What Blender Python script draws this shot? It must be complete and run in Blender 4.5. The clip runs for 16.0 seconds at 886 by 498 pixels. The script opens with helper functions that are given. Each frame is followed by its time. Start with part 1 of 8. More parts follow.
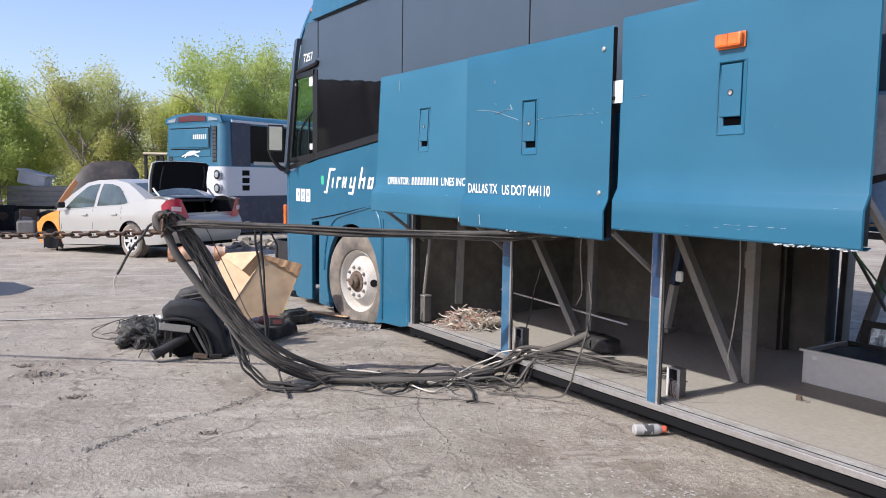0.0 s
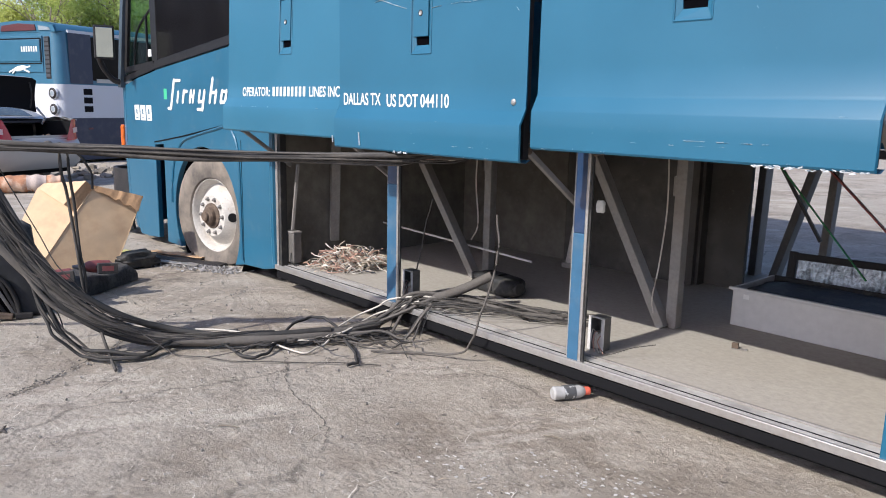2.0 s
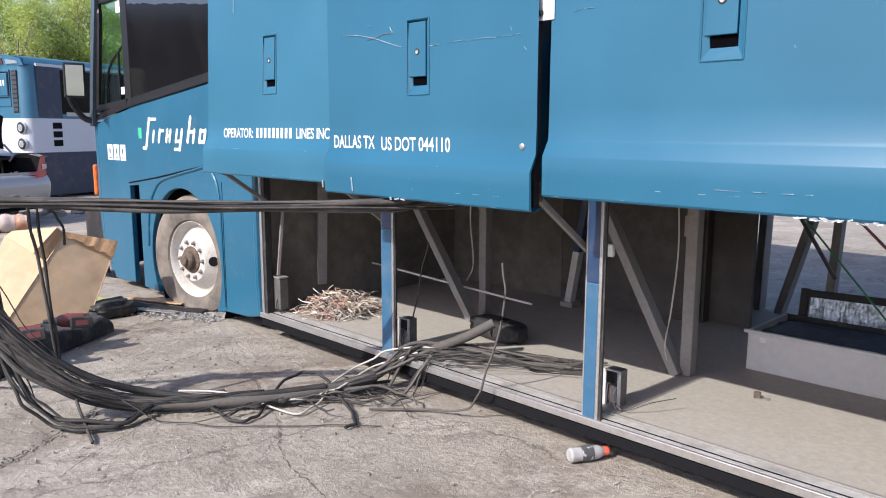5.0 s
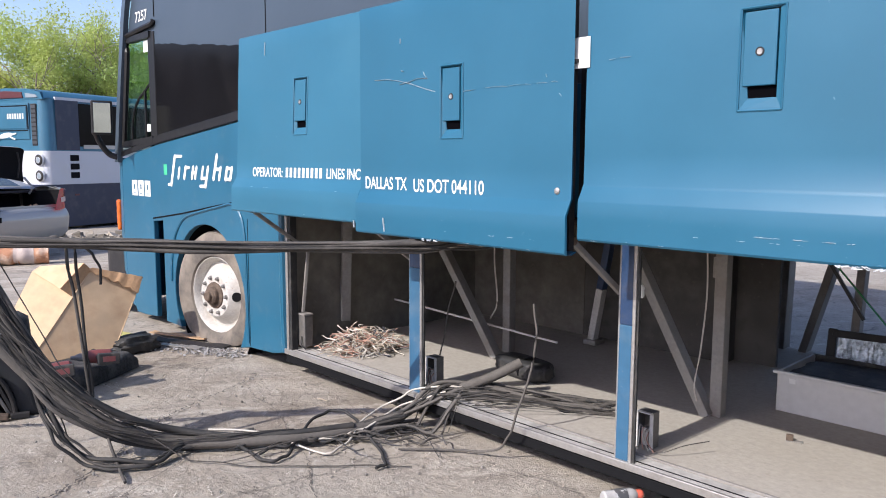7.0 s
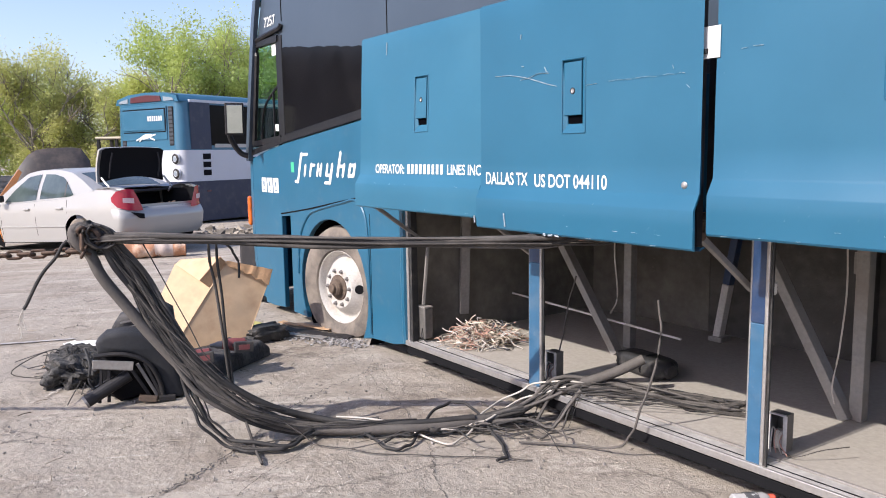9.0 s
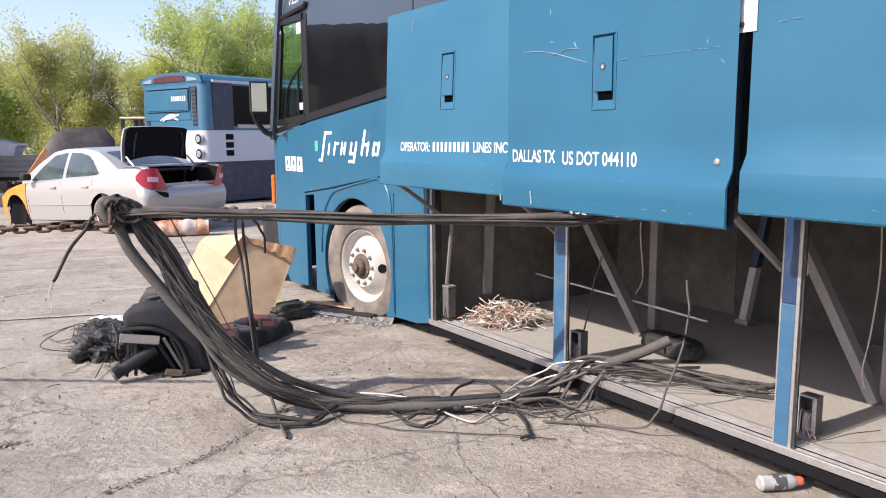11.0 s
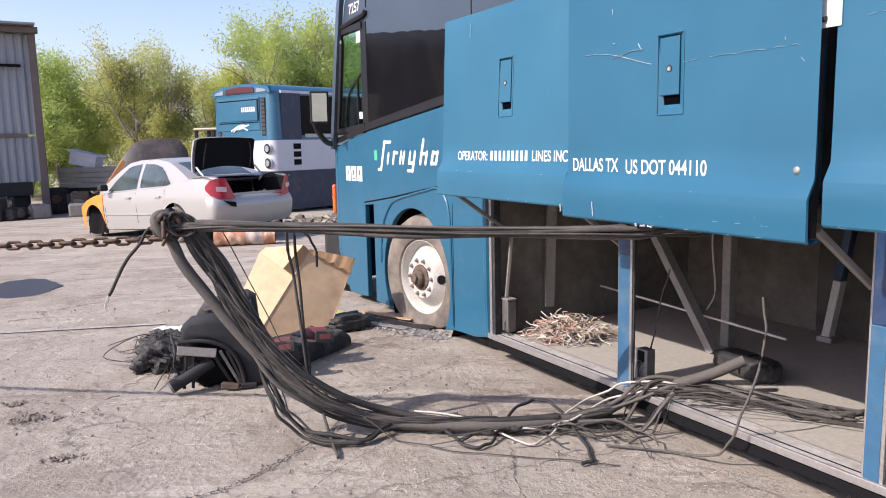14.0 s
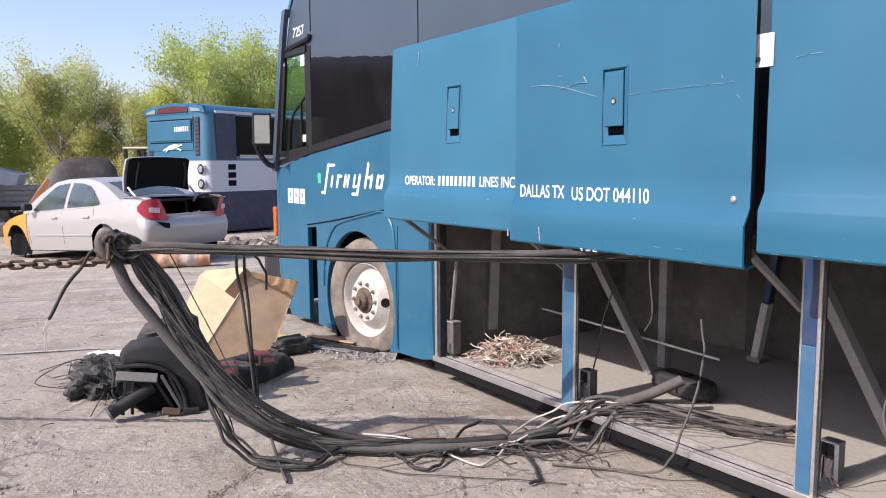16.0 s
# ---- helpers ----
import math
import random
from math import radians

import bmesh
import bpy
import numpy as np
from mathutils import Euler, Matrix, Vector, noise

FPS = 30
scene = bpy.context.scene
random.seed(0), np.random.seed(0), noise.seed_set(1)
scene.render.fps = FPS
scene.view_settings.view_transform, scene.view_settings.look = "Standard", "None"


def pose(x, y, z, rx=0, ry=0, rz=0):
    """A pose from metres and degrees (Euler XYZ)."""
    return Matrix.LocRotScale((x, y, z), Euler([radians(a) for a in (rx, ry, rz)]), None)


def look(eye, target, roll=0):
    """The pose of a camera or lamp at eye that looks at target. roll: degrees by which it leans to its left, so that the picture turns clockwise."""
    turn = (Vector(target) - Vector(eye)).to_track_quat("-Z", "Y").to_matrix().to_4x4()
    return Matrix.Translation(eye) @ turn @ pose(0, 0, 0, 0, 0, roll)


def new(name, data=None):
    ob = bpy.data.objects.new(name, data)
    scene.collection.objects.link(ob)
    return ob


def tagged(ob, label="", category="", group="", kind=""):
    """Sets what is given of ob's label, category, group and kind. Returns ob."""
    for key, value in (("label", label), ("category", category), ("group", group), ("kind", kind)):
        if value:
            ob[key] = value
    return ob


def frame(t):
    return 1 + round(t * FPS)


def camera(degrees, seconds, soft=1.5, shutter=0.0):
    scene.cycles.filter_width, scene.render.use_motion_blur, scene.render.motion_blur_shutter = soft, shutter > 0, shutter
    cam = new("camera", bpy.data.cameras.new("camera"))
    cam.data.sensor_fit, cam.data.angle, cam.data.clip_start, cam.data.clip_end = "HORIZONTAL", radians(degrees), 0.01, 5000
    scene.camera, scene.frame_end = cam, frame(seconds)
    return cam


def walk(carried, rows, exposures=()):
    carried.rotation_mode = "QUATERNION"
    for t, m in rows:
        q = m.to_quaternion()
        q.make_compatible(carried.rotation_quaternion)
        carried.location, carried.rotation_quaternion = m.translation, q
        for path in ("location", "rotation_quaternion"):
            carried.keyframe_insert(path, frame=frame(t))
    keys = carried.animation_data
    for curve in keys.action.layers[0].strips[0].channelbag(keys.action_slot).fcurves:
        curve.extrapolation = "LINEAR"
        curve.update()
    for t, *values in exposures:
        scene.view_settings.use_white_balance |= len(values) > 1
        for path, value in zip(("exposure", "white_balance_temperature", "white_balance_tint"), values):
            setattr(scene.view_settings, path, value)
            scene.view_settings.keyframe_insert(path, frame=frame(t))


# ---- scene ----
cam = camera(61.2, 16.0, soft=1.0)
PATH = [
    (0, (6.243, -3.112, 1.353), (4.574, -2.026, 1.167), 0.8),
    (0.5, (6.103, -2.999, 1.333), (4.499, -1.824, 1.113), 0.9),
    (1, (5.913, -2.901, 1.342), (4.306, -1.736, 1.093), 1.3),
    (1.5, (5.643, -2.813, 1.311), (4.119, -1.551, 1.016), 2.0),
    (2, (5.502, -2.61, 1.268), (4.059, -1.277, 0.895), 1.2),
    (2.5, (5.42, -2.443, 1.295), (3.918, -1.175, 0.927), 2.2),
    (3, (5.401, -2.395, 1.294), (3.93, -1.099, 0.898), 3.4),
    (3.5, (5.409, -2.385, 1.309), (3.93, -1.095, 0.922), 2.5),
    (3.7, (5.403, -2.36, 1.327), (3.94, -1.051, 0.944), 2.0),
    (5.8, (5.183, -2.622, 1.379), (3.784, -1.222, 1.092), 0.0),
    (6, (5.185, -2.624, 1.394), (3.777, -1.23, 1.12), 0.1),
    (6.5, (5.181, -2.622, 1.402), (3.76, -1.237, 1.156), 0.1),
    (7, (5.186, -2.623, 1.405), (3.756, -1.244, 1.171), 0.2),
    (7.5, (5.173, -2.629, 1.406), (3.729, -1.268, 1.163), 0.0),
    (8, (5.179, -2.656, 1.411), (3.633, -1.408, 1.181), -0.5),
    (8.5, (5.189, -2.69, 1.41), (3.566, -1.545, 1.178), -0.7),
    (8.7, (5.188, -2.672, 1.424), (3.569, -1.523, 1.178), -0.8),
    (10.8, (5.147, -2.678, 1.409), (3.512, -1.563, 1.122), -0.7),
    (11, (5.158, -2.69, 1.392), (3.514, -1.59, 1.096), -0.5),
    (11.5, (5.137, -2.671, 1.401), (3.5, -1.574, 1.059), -0.7),
    (12, (5.133, -2.667, 1.396), (3.507, -1.554, 1.05), -0.8),
    (12.5, (5.123, -2.667, 1.403), (3.498, -1.549, 1.071), -1.1),
    (13, (5.099, -2.631, 1.391), (3.46, -1.531, 1.072), -1.3),
    (13.5, (5.066, -2.583, 1.395), (3.389, -1.535, 1.097), -1.6),
    (14, (5.06, -2.563, 1.405), (3.321, -1.615, 1.128), -1.3),
    (14.5, (5.064, -2.537, 1.416), (3.329, -1.576, 1.155), -0.4),
    (15, (5.077, -2.59, 1.423), (3.35, -1.608, 1.194), 0.4),
    (15.5, (5.06, -2.632, 1.421), (3.358, -1.606, 1.199), -0.1),
    (16, (5.067, -2.658, 1.416), (3.413, -1.554, 1.197), -0.4),
]
walk(cam, [(t, look(eye, target, roll)) for t, eye, target, roll in PATH],
     [(0, 0.28, 6200, 11), (1.5, 0.28, 6200, 11), (2.5, 0.42, 6200, 10), (3.5, 0.55, 6250, 11), (6, 0.40, 6200, 12), (8.5, 0.45, 6300, 14), (11, 0.55, 6550, 15), (12.5, 0.50, 6500, 16), (14.5, 0.44, 6500, 17), (16, 0.42, 6450, 17)])

# ---- world, sun, exposure ----
SUN_WAY = Vector((0.05, 1.13, -0.91)).normalized()
world = bpy.data.worlds.new("sky_world")
scene.world = world
world.use_nodes = True
wn = world.node_tree.nodes
sky = wn.new("ShaderNodeTexSky")
sky.sky_type, sky.sun_disc = "NISHITA", False
sky.sun_elevation = math.asin(-SUN_WAY.z)
sky.sun_rotation = math.atan2(-SUN_WAY.x, -SUN_WAY.y)
sky.air_density, sky.dust_density, sky.ozone_density = 1.0, 1.5, 3.0
wn["Background"].inputs["Strength"].default_value = 0.175
haze = wn.new("ShaderNodeMix")
haze.data_type, haze.blend_type = "RGBA", "MULTIPLY"
haze.inputs["Factor"].default_value = 1.0
haze.inputs["B"].default_value = (1.09, 0.98, 1.02, 1)
world.node_tree.links.new(sky.outputs[0], haze.inputs["A"])
world.node_tree.links.new(haze.outputs["Result"], wn["Background"].inputs["Color"])
sun = new("sun", bpy.data.lights.new("sun", "SUN"))
sun.data.energy, sun.data.angle, sun.data.color = 4.7, radians(0.55), (1.0, 0.95, 0.87)
sun.matrix_world = look((0, -20, 16), Vector((0, -20, 16)) + SUN_WAY)


# ---- materials ----
def material(name, colour, rough=0.6, metal=0.0, grain=(60, 0.12), stain=None, bump=(120, 0.1), coat=0.0, spec=0.5, island=0.0, rough_var=0.12):
    """A surface with fine grain, optional larger stains (scale, colour, how much, edge) and relief (scale, strength)."""
    m = bpy.data.materials.new(name)
    m.use_nodes = True
    nt = m.node_tree
    n, l = nt.nodes, nt.links
    b = n["Principled BSDF"]
    co = n.new("ShaderNodeTexCoord")
    fine = n.new("ShaderNodeTexNoise")
    fine.inputs["Scale"].default_value, fine.inputs["Detail"].default_value = grain[0], 5
    l.new(co.outputs["Object"], fine.inputs["Vector"])
    ramp = n.new("ShaderNodeMapRange")
    ramp.inputs["From Min"].default_value, ramp.inputs["From Max"].default_value = 0.3, 0.7
    ramp.inputs["To Min"].default_value, ramp.inputs["To Max"].default_value = 1 - grain[1], 1 + grain[1]
    l.new(fine.outputs["Fac"], ramp.inputs["Value"])
    mul = n.new("ShaderNodeVectorMath")
    mul.operation = "SCALE"
    mul.inputs[0].default_value = colour
    l.new(ramp.outputs[0], mul.inputs["Scale"])
    out = mul.outputs[0]
    if stain:
        for scale, tint, much, edge in (stain if isinstance(stain, list) else [stain]):
            big = n.new("ShaderNodeTexNoise")
            big.inputs["Scale"].default_value, big.inputs["Detail"].default_value, big.inputs["Roughness"].default_value = scale, 7, 0.62
            l.new(co.outputs["Object"], big.inputs["Vector"])
            r = n.new("ShaderNodeMapRange")
            r.inputs["From Min"].default_value, r.inputs["From Max"].default_value = edge
            r.inputs["To Max"].default_value = much
            l.new(big.outputs["Fac"], r.inputs["Value"])
            mix = n.new("ShaderNodeMix")
            mix.data_type = "RGBA"
            l.new(r.outputs[0], mix.inputs["Factor"])
            l.new(out, mix.inputs["A"])
            mix.inputs["B"].default_value = (*tint, 1)
            out = mix.outputs["Result"]
    if island:
        geo = n.new("ShaderNodeNewGeometry")
        hsv = n.new("ShaderNodeHueSaturation")
        r = n.new("ShaderNodeMapRange")
        r.inputs["To Min"].default_value, r.inputs["To Max"].default_value = 1 - island, 1 + island
        l.new(geo.outputs["Random Per Island"], r.inputs["Value"])
        l.new(r.outputs[0], hsv.inputs["Value"])
        l.new(out, hsv.inputs["Color"])
        out = hsv.outputs[0]
    l.new(out, b.inputs["Base Color"])
    rr = n.new("ShaderNodeMapRange")
    rr.inputs["To Min"].default_value, rr.inputs["To Max"].default_value = max(0.02, rough - rough_var), min(1, rough + rough_var)
    l.new(fine.outputs["Fac"], rr.inputs["Value"])
    l.new(rr.outputs[0], b.inputs["Roughness"])
    b.inputs["Metallic"].default_value, b.inputs["Coat Weight"].default_value = metal, coat
    b.inputs["Specular IOR Level"].default_value = spec
    if bump:
        bn = n.new("ShaderNodeTexNoise")
        bn.inputs["Scale"].default_value, bn.inputs["Detail"].default_value = bump[0], 6
        l.new(co.outputs["Object"], bn.inputs["Vector"])
        bp = n.new("ShaderNodeBump")
        bp.inputs["Strength"].default_value, bp.inputs["Distance"].default_value = bump[1], 0.01
        l.new(bn.outputs["Fac"], bp.inputs["Height"])
        l.new(bp.outputs[0], b.inputs["Normal"])
    return m


def glass_material(name, tint):
    """Thin window glass: tinted and see-through, with a gloss that grows at a slant."""
    m = bpy.data.materials.new(name)
    m.use_nodes = True
    n, l = m.node_tree.nodes, m.node_tree.links
    n.remove(n["Principled BSDF"])
    clear, gloss, mix, lw = n.new("ShaderNodeBsdfTransparent"), n.new("ShaderNodeBsdfGlossy"), n.new("ShaderNodeMixShader"), n.new("ShaderNodeLayerWeight")
    clear.inputs["Color"].default_value = (*tint, 1)
    gloss.inputs["Roughness"].default_value = 0.02
    steep, amount = n.new("ShaderNodeMath"), n.new("ShaderNodeMapRange")
    steep.operation = "POWER"
    steep.inputs[1].default_value = 4.0
    amount.inputs["To Min"].default_value, amount.inputs["To Max"].default_value = 0.04, 0.6
    l.new(lw.outputs["Facing"], steep.inputs[0])
    l.new(steep.outputs[0], amount.inputs["Value"])
    l.new(amount.outputs[0], mix.inputs[0])
    l.new(clear.outputs[0], mix.inputs[1])
    l.new(gloss.outputs[0], mix.inputs[2])
    l.new(mix.outputs[0], n["Material Output"].inputs["Surface"])
    return m


DUST = (0.30, 0.26, 0.21)
BLUE = material("blue_paint", (0.015, 0.098, 0.167), 0.36, grain=(3, 0.06), stain=[(1.4, (0.034, 0.135, 0.215), 0.35, (0.5, 0.75)), (9, DUST, 0.10, (0.55, 0.75))], bump=(5, 0.02), coat=0.12, spec=0.4)
BLUE_DOOR = material("door_paint", (0.014, 0.098, 0.166), 0.38, grain=(2.2, 0.05), stain=[(1.1, (0.026, 0.120, 0.190), 0.4, (0.48, 0.8)), (40, (0.35, 0.45, 0.5), 0.35, (0.70, 0.76))], bump=(3.5, 0.05), coat=0.1, spec=0.4)
# door paint copy, lightened so the slanting sky sheen sits in the colour
SHEEN_DOOR = material("sheen_door_paint", (0.020, 0.112, 0.180), 0.40, grain=(2.2, 0.05), stain=[(0.9, (0.042, 0.150, 0.222), 0.6, (0.45, 0.75)), (40, (0.35, 0.45, 0.5), 0.35, (0.70, 0.76))], bump=(3.5, 0.05), coat=0.1, spec=0.4)
NAVY = material("navy_paint", (0.014, 0.038, 0.095), 0.35, stain=(8, DUST, 0.15, (0.5, 0.75)), bump=None, coat=0.2)
PILLAR_BLUE = material("faded_pillar_paint", (0.030, 0.100, 0.180), 0.45, grain=(20, 0.08), stain=[(6, (0.13, 0.17, 0.21), 0.5, (0.48, 0.75)), (30, DUST, 0.25, (0.6, 0.72))], bump=(30, 0.05))
SLATE = material("slate_film", (0.042, 0.060, 0.082), 0.38, grain=(1.5, 0.08), stain=(2.0, (0.070, 0.084, 0.110), 0.4, (0.5, 0.8)), bump=(30, 0.02), rough_var=0.06)
TINT = material("tinted_glazing", (0.006, 0.0055, 0.006), 0.16, grain=(3, 0.2), stain=(1.5, (0.018, 0.015, 0.013), 0.5, (0.5, 0.8)), bump=None, spec=0.08)
BLACK = material("black_rubber", (0.018, 0.018, 0.018), 0.65, stain=(14, DUST, 0.25, (0.5, 0.8)))
BLACK_TRIM = material("black_trim", (0.020, 0.019, 0.020), 0.6, spec=0.3, stain=(6, (0.09, 0.078, 0.066), 0.4, (0.5, 0.8)))
BLACK_GLOSS = material("black_window_surround", (0.010, 0.010, 0.011), 0.45, grain=(20, 0.2), stain=(3, (0.026, 0.024, 0.022), 0.5, (0.5, 0.8)), bump=None, spec=0.3)
ALU = material("worn_aluminium", (0.40, 0.385, 0.365), 0.45, 0.7, stain=[(10, (0.30, 0.26, 0.22), 0.55, (0.45, 0.75))], bump=(60, 0.1))
SILL = material("worn_sill_strip", (0.48, 0.46, 0.43), 0.5, 0.2, grain=(30, 0.15), stain=[(6, (0.20, 0.18, 0.16), 0.6, (0.48, 0.68)), (25, (0.46, 0.45, 0.43), 0.5, (0.58, 0.68))], bump=(60, 0.2))
STEEL = material("grey_painted_steel", (0.20, 0.19, 0.178), 0.6, stain=[(7, (0.12, 0.09, 0.07), 0.6, (0.5, 0.75)), (3, DUST, 0.5, (0.45, 0.8))], bump=(50, 0.15))
FLOOR_BAY = material("dusty_plywood", (0.335, 0.307, 0.264), 0.85, grain=(45, 0.10), stain=[(1.3, (0.30, 0.265, 0.215), 0.5, (0.48, 0.7)), (22, (0.20, 0.17, 0.135), 0.3, (0.62, 0.72))], bump=(40, 0.15))
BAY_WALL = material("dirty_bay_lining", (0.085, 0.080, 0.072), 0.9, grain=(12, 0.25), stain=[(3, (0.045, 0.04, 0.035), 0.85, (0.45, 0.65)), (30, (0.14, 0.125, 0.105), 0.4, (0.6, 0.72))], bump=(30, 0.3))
# paler copy of the bay lining: floor bounce and haze put into colour
LIT_LINING = material("lit_bay_lining", (0.15, 0.137, 0.115), 0.9, grain=(12, 0.2), stain=[(2.2, (0.07, 0.063, 0.053), 0.8, (0.45, 0.68)), (30, (0.19, 0.17, 0.14), 0.4, (0.6, 0.72))], bump=(30, 0.3))
RIM = material("white_rim", (0.47, 0.445, 0.405), 0.5, stain=[(7, (0.38, 0.31, 0.24), 0.7, (0.47, 0.72)), (40, (0.2, 0.12, 0.07), 0.5, (0.62, 0.70))], bump=(60, 0.1))
TYRE = material("dusty_tyre", (0.085, 0.075, 0.065), 0.9, stain=[(4, (0.26, 0.215, 0.17), 0.85, (0.35, 0.65))], bump=(50, 0.25))
RUST = material("rusty_hub", (0.11, 0.078, 0.055), 0.85, grain=(30, 0.4), stain=(14, (0.06, 0.04, 0.03), 0.7, (0.45, 0.65)), bump=(60, 0.5))
WHITE = material("white_vinyl", (0.66, 0.66, 0.63), 0.5, grain=(40, 0.06), stain=(25, (0.3, 0.36, 0.42), 0.5, (0.62, 0.72)), bump=None)
AMBER = material("amber_lens", (0.70, 0.13, 0.010), 0.22, grain=(25, 0.2), bump=(90, 0.3), coat=0.5)
GREEN = material("green_sticker", (0.05, 0.42, 0.22), 0.5, bump=None)
# the mirror's green tint stands in for reflected trees
CHROME = material("mirror_face", (0.66, 0.74, 0.70), 0.05, 1.0, grain=(8, 0.02), bump=None, rough_var=0.02)
GLASS = glass_material("window_glass", (0.80, 0.93, 0.84))
SCUFF = material("bare_scuffed_edge", (0.58, 0.60, 0.60), 0.6, grain=(50, 0.2))
TORN = material("torn_edge_fibre", (0.52, 0.54, 0.55), 0.7, grain=(90, 0.35), stain=(45, (0.10, 0.15, 0.19), 0.9, (0.5, 0.56)), bump=(90, 0.6))
PALE_BAR = material("pale_dusty_bar", (0.50, 0.48, 0.45), 0.6)
# near-black fill that gives the finger wells their shade
SLOT_SHADE = material("slot_shade", (0.003, 0.003, 0.004), 1.0, spec=0.0, bump=None)
# near-black: shade of recesses put into colour; also seams and black linings
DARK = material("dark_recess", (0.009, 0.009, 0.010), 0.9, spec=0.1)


def ground_material():
    """Old concrete and asphalt: broad stains, pale flakes along the wheel tracks, pits, grit and broken cracks."""
    m = bpy.data.materials.new("worn_asphalt")
    m.use_nodes = True
    n, l = m.node_tree.nodes, m.node_tree.links
    b = n["Principled BSDF"]
    b.inputs["Roughness"].default_value = 0.93
    b.inputs["Specular IOR Level"].default_value = 0.25
    co = n.new("ShaderNodeTexCoord")
    along = n.new("ShaderNodeMapping")
    along.vector_type = "TEXTURE"
    along.inputs["Rotation"].default_value = (0, 0, radians(64))
    along.inputs["Scale"].default_value = (3.2, 1, 1)
    l.new(co.outputs["Object"], along.inputs["Vector"])
    scraped = n.new("ShaderNodeMapping")
    scraped.vector_type = "TEXTURE"
    scraped.inputs["Rotation"].default_value = (0, 0, radians(61))
    scraped.inputs["Scale"].default_value = (9, 1, 1)
    l.new(co.outputs["Object"], scraped.inputs["Vector"])

    def clouds(scale, detail, rough, source):
        t = n.new("ShaderNodeTexNoise")
        t.inputs["Scale"].default_value, t.inputs["Detail"].default_value, t.inputs["Roughness"].default_value = scale, detail, rough
        l.new(source, t.inputs["Vector"])
        return t

    def span(source, lo, hi, a, c):
        r = n.new("ShaderNodeMapRange")
        r.inputs["From Min"].default_value, r.inputs["From Max"].default_value = lo, hi
        r.inputs["To Min"].default_value, r.inputs["To Max"].default_value = a, c
        l.new(source, r.inputs["Value"])
        return r.outputs[0]

    def lay(under, fac, colour):
        x = n.new("ShaderNodeMix")
        x.data_type = "RGBA"
        l.new(fac, x.inputs["Factor"])
        if isinstance(under, tuple):
            x.inputs["A"].default_value = (*under, 1)
        else:
            l.new(under, x.inputs["A"])
        x.inputs["B"].default_value = (*colour, 1)
        return x.outputs["Result"]

    flat, drawn, lines = co.outputs["Object"], along.outputs[0], scraped.outputs[0]
    out = (0.318, 0.282, 0.236)
    for scale, detail, rough, lo, hi, much, colour, way in (
            (0.35, 4, 0.5, 0.42, 0.62, 0.6, (0.375, 0.328, 0.265), flat),
            (0.8, 8, 0.62, 0.48, 0.64, 0.8, (0.205, 0.168, 0.130), flat),
            (2.6, 11, 0.70, 0.51, 0.60, 0.6, (0.395, 0.348, 0.284), flat),
            (2.2, 12, 0.70, 0.555, 0.59, 0.55, (0.47, 0.42, 0.355), drawn),
            (4.3, 12, 0.76, 0.55, 0.62, 0.5, (0.15, 0.128, 0.106), drawn),
            (3.0, 9, 0.68, 0.665, 0.69, 0.7, (0.56, 0.51, 0.44), lines),
            (9.0, 12, 0.78, 0.56, 0.60, 0.35, (0.44, 0.39, 0.33), flat),
            (11, 6, 0.6, 0.66, 0.69, 0.8, (0.09, 0.076, 0.065), flat),
            (26, 8, 0.74, 0.565, 0.62, 0.50, (0.14, 0.12, 0.10), flat),
            (17, 8, 0.62, 0.60, 0.64, 0.4, (0.50, 0.45, 0.385), flat)):
        out = lay(out, span(clouds(scale, detail, rough, way).outputs["Fac"], lo, hi, 0, much), colour)
    # cracks that come and go
    warp = clouds(2.2, 7, 0.6, flat)
    add = n.new("ShaderNodeVectorMath")
    add.operation = "MULTIPLY_ADD"
    add.inputs[1].default_value = (0.6, 0.6, 0.6)
    l.new(warp.outputs["Color"], add.inputs[0])
    l.new(flat, add.inputs[2])
    broken = span(clouds(1.1, 4, 0.6, flat).outputs["Fac"], 0.45, 0.60, 0, 1)
    for scale, wide, much in ((0.6, 0.012, 0.6), (1.7, 0.012, 0.45)):
        vor = n.new("ShaderNodeTexVoronoi")
        vor.feature = "DISTANCE_TO_EDGE"
        vor.inputs["Scale"].default_value = scale
        l.new(add.outputs[0], vor.inputs["Vector"])
        line = span(vor.outputs["Distance"], 0.002, wide, much, 0)
        cut = n.new("ShaderNodeMath")
        cut.operation = "MULTIPLY"
        l.new(line, cut.inputs[0])
        l.new(broken, cut.inputs[1])
        out = lay(out, cut.outputs[0], (0.085, 0.073, 0.064))
    l.new(out, b.inputs["Base Color"])
    rough1, flakes, rough2 = clouds(8, 13, 0.74, flat), clouds(17, 7, 0.60, flat), clouds(55, 5, 0.7, flat)
    for src, strength, dist, under in ((rough1, 1.0, 0.024, None), (flakes, 1.0, 0.008, 1), (rough2, 0.4, 0.003, 1)):
        bp = n.new("ShaderNodeBump")
        bp.inputs["Strength"].default_value, bp.inputs["Distance"].default_value = strength, dist
        l.new(src.outputs["Fac"], bp.inputs["Height"])
        if under:
            l.new(last, bp.inputs["Normal"])
        last = bp.outputs[0]
    l.new(last, b.inputs["Normal"])
    return m


# ---- mesh helpers ----
def link(name, bm, mat, smooth=None):
    me = bpy.data.meshes.new(name)
    bm.normal_update()
    bm.to_mesh(me)
    bm.free()
    if mat:
        me.materials.append(mat)
    if smooth is not None:
        for p in me.polygons:
            p.use_smooth = True
        me.set_sharp_from_angle(angle=radians(smooth))
    return new(name, me)


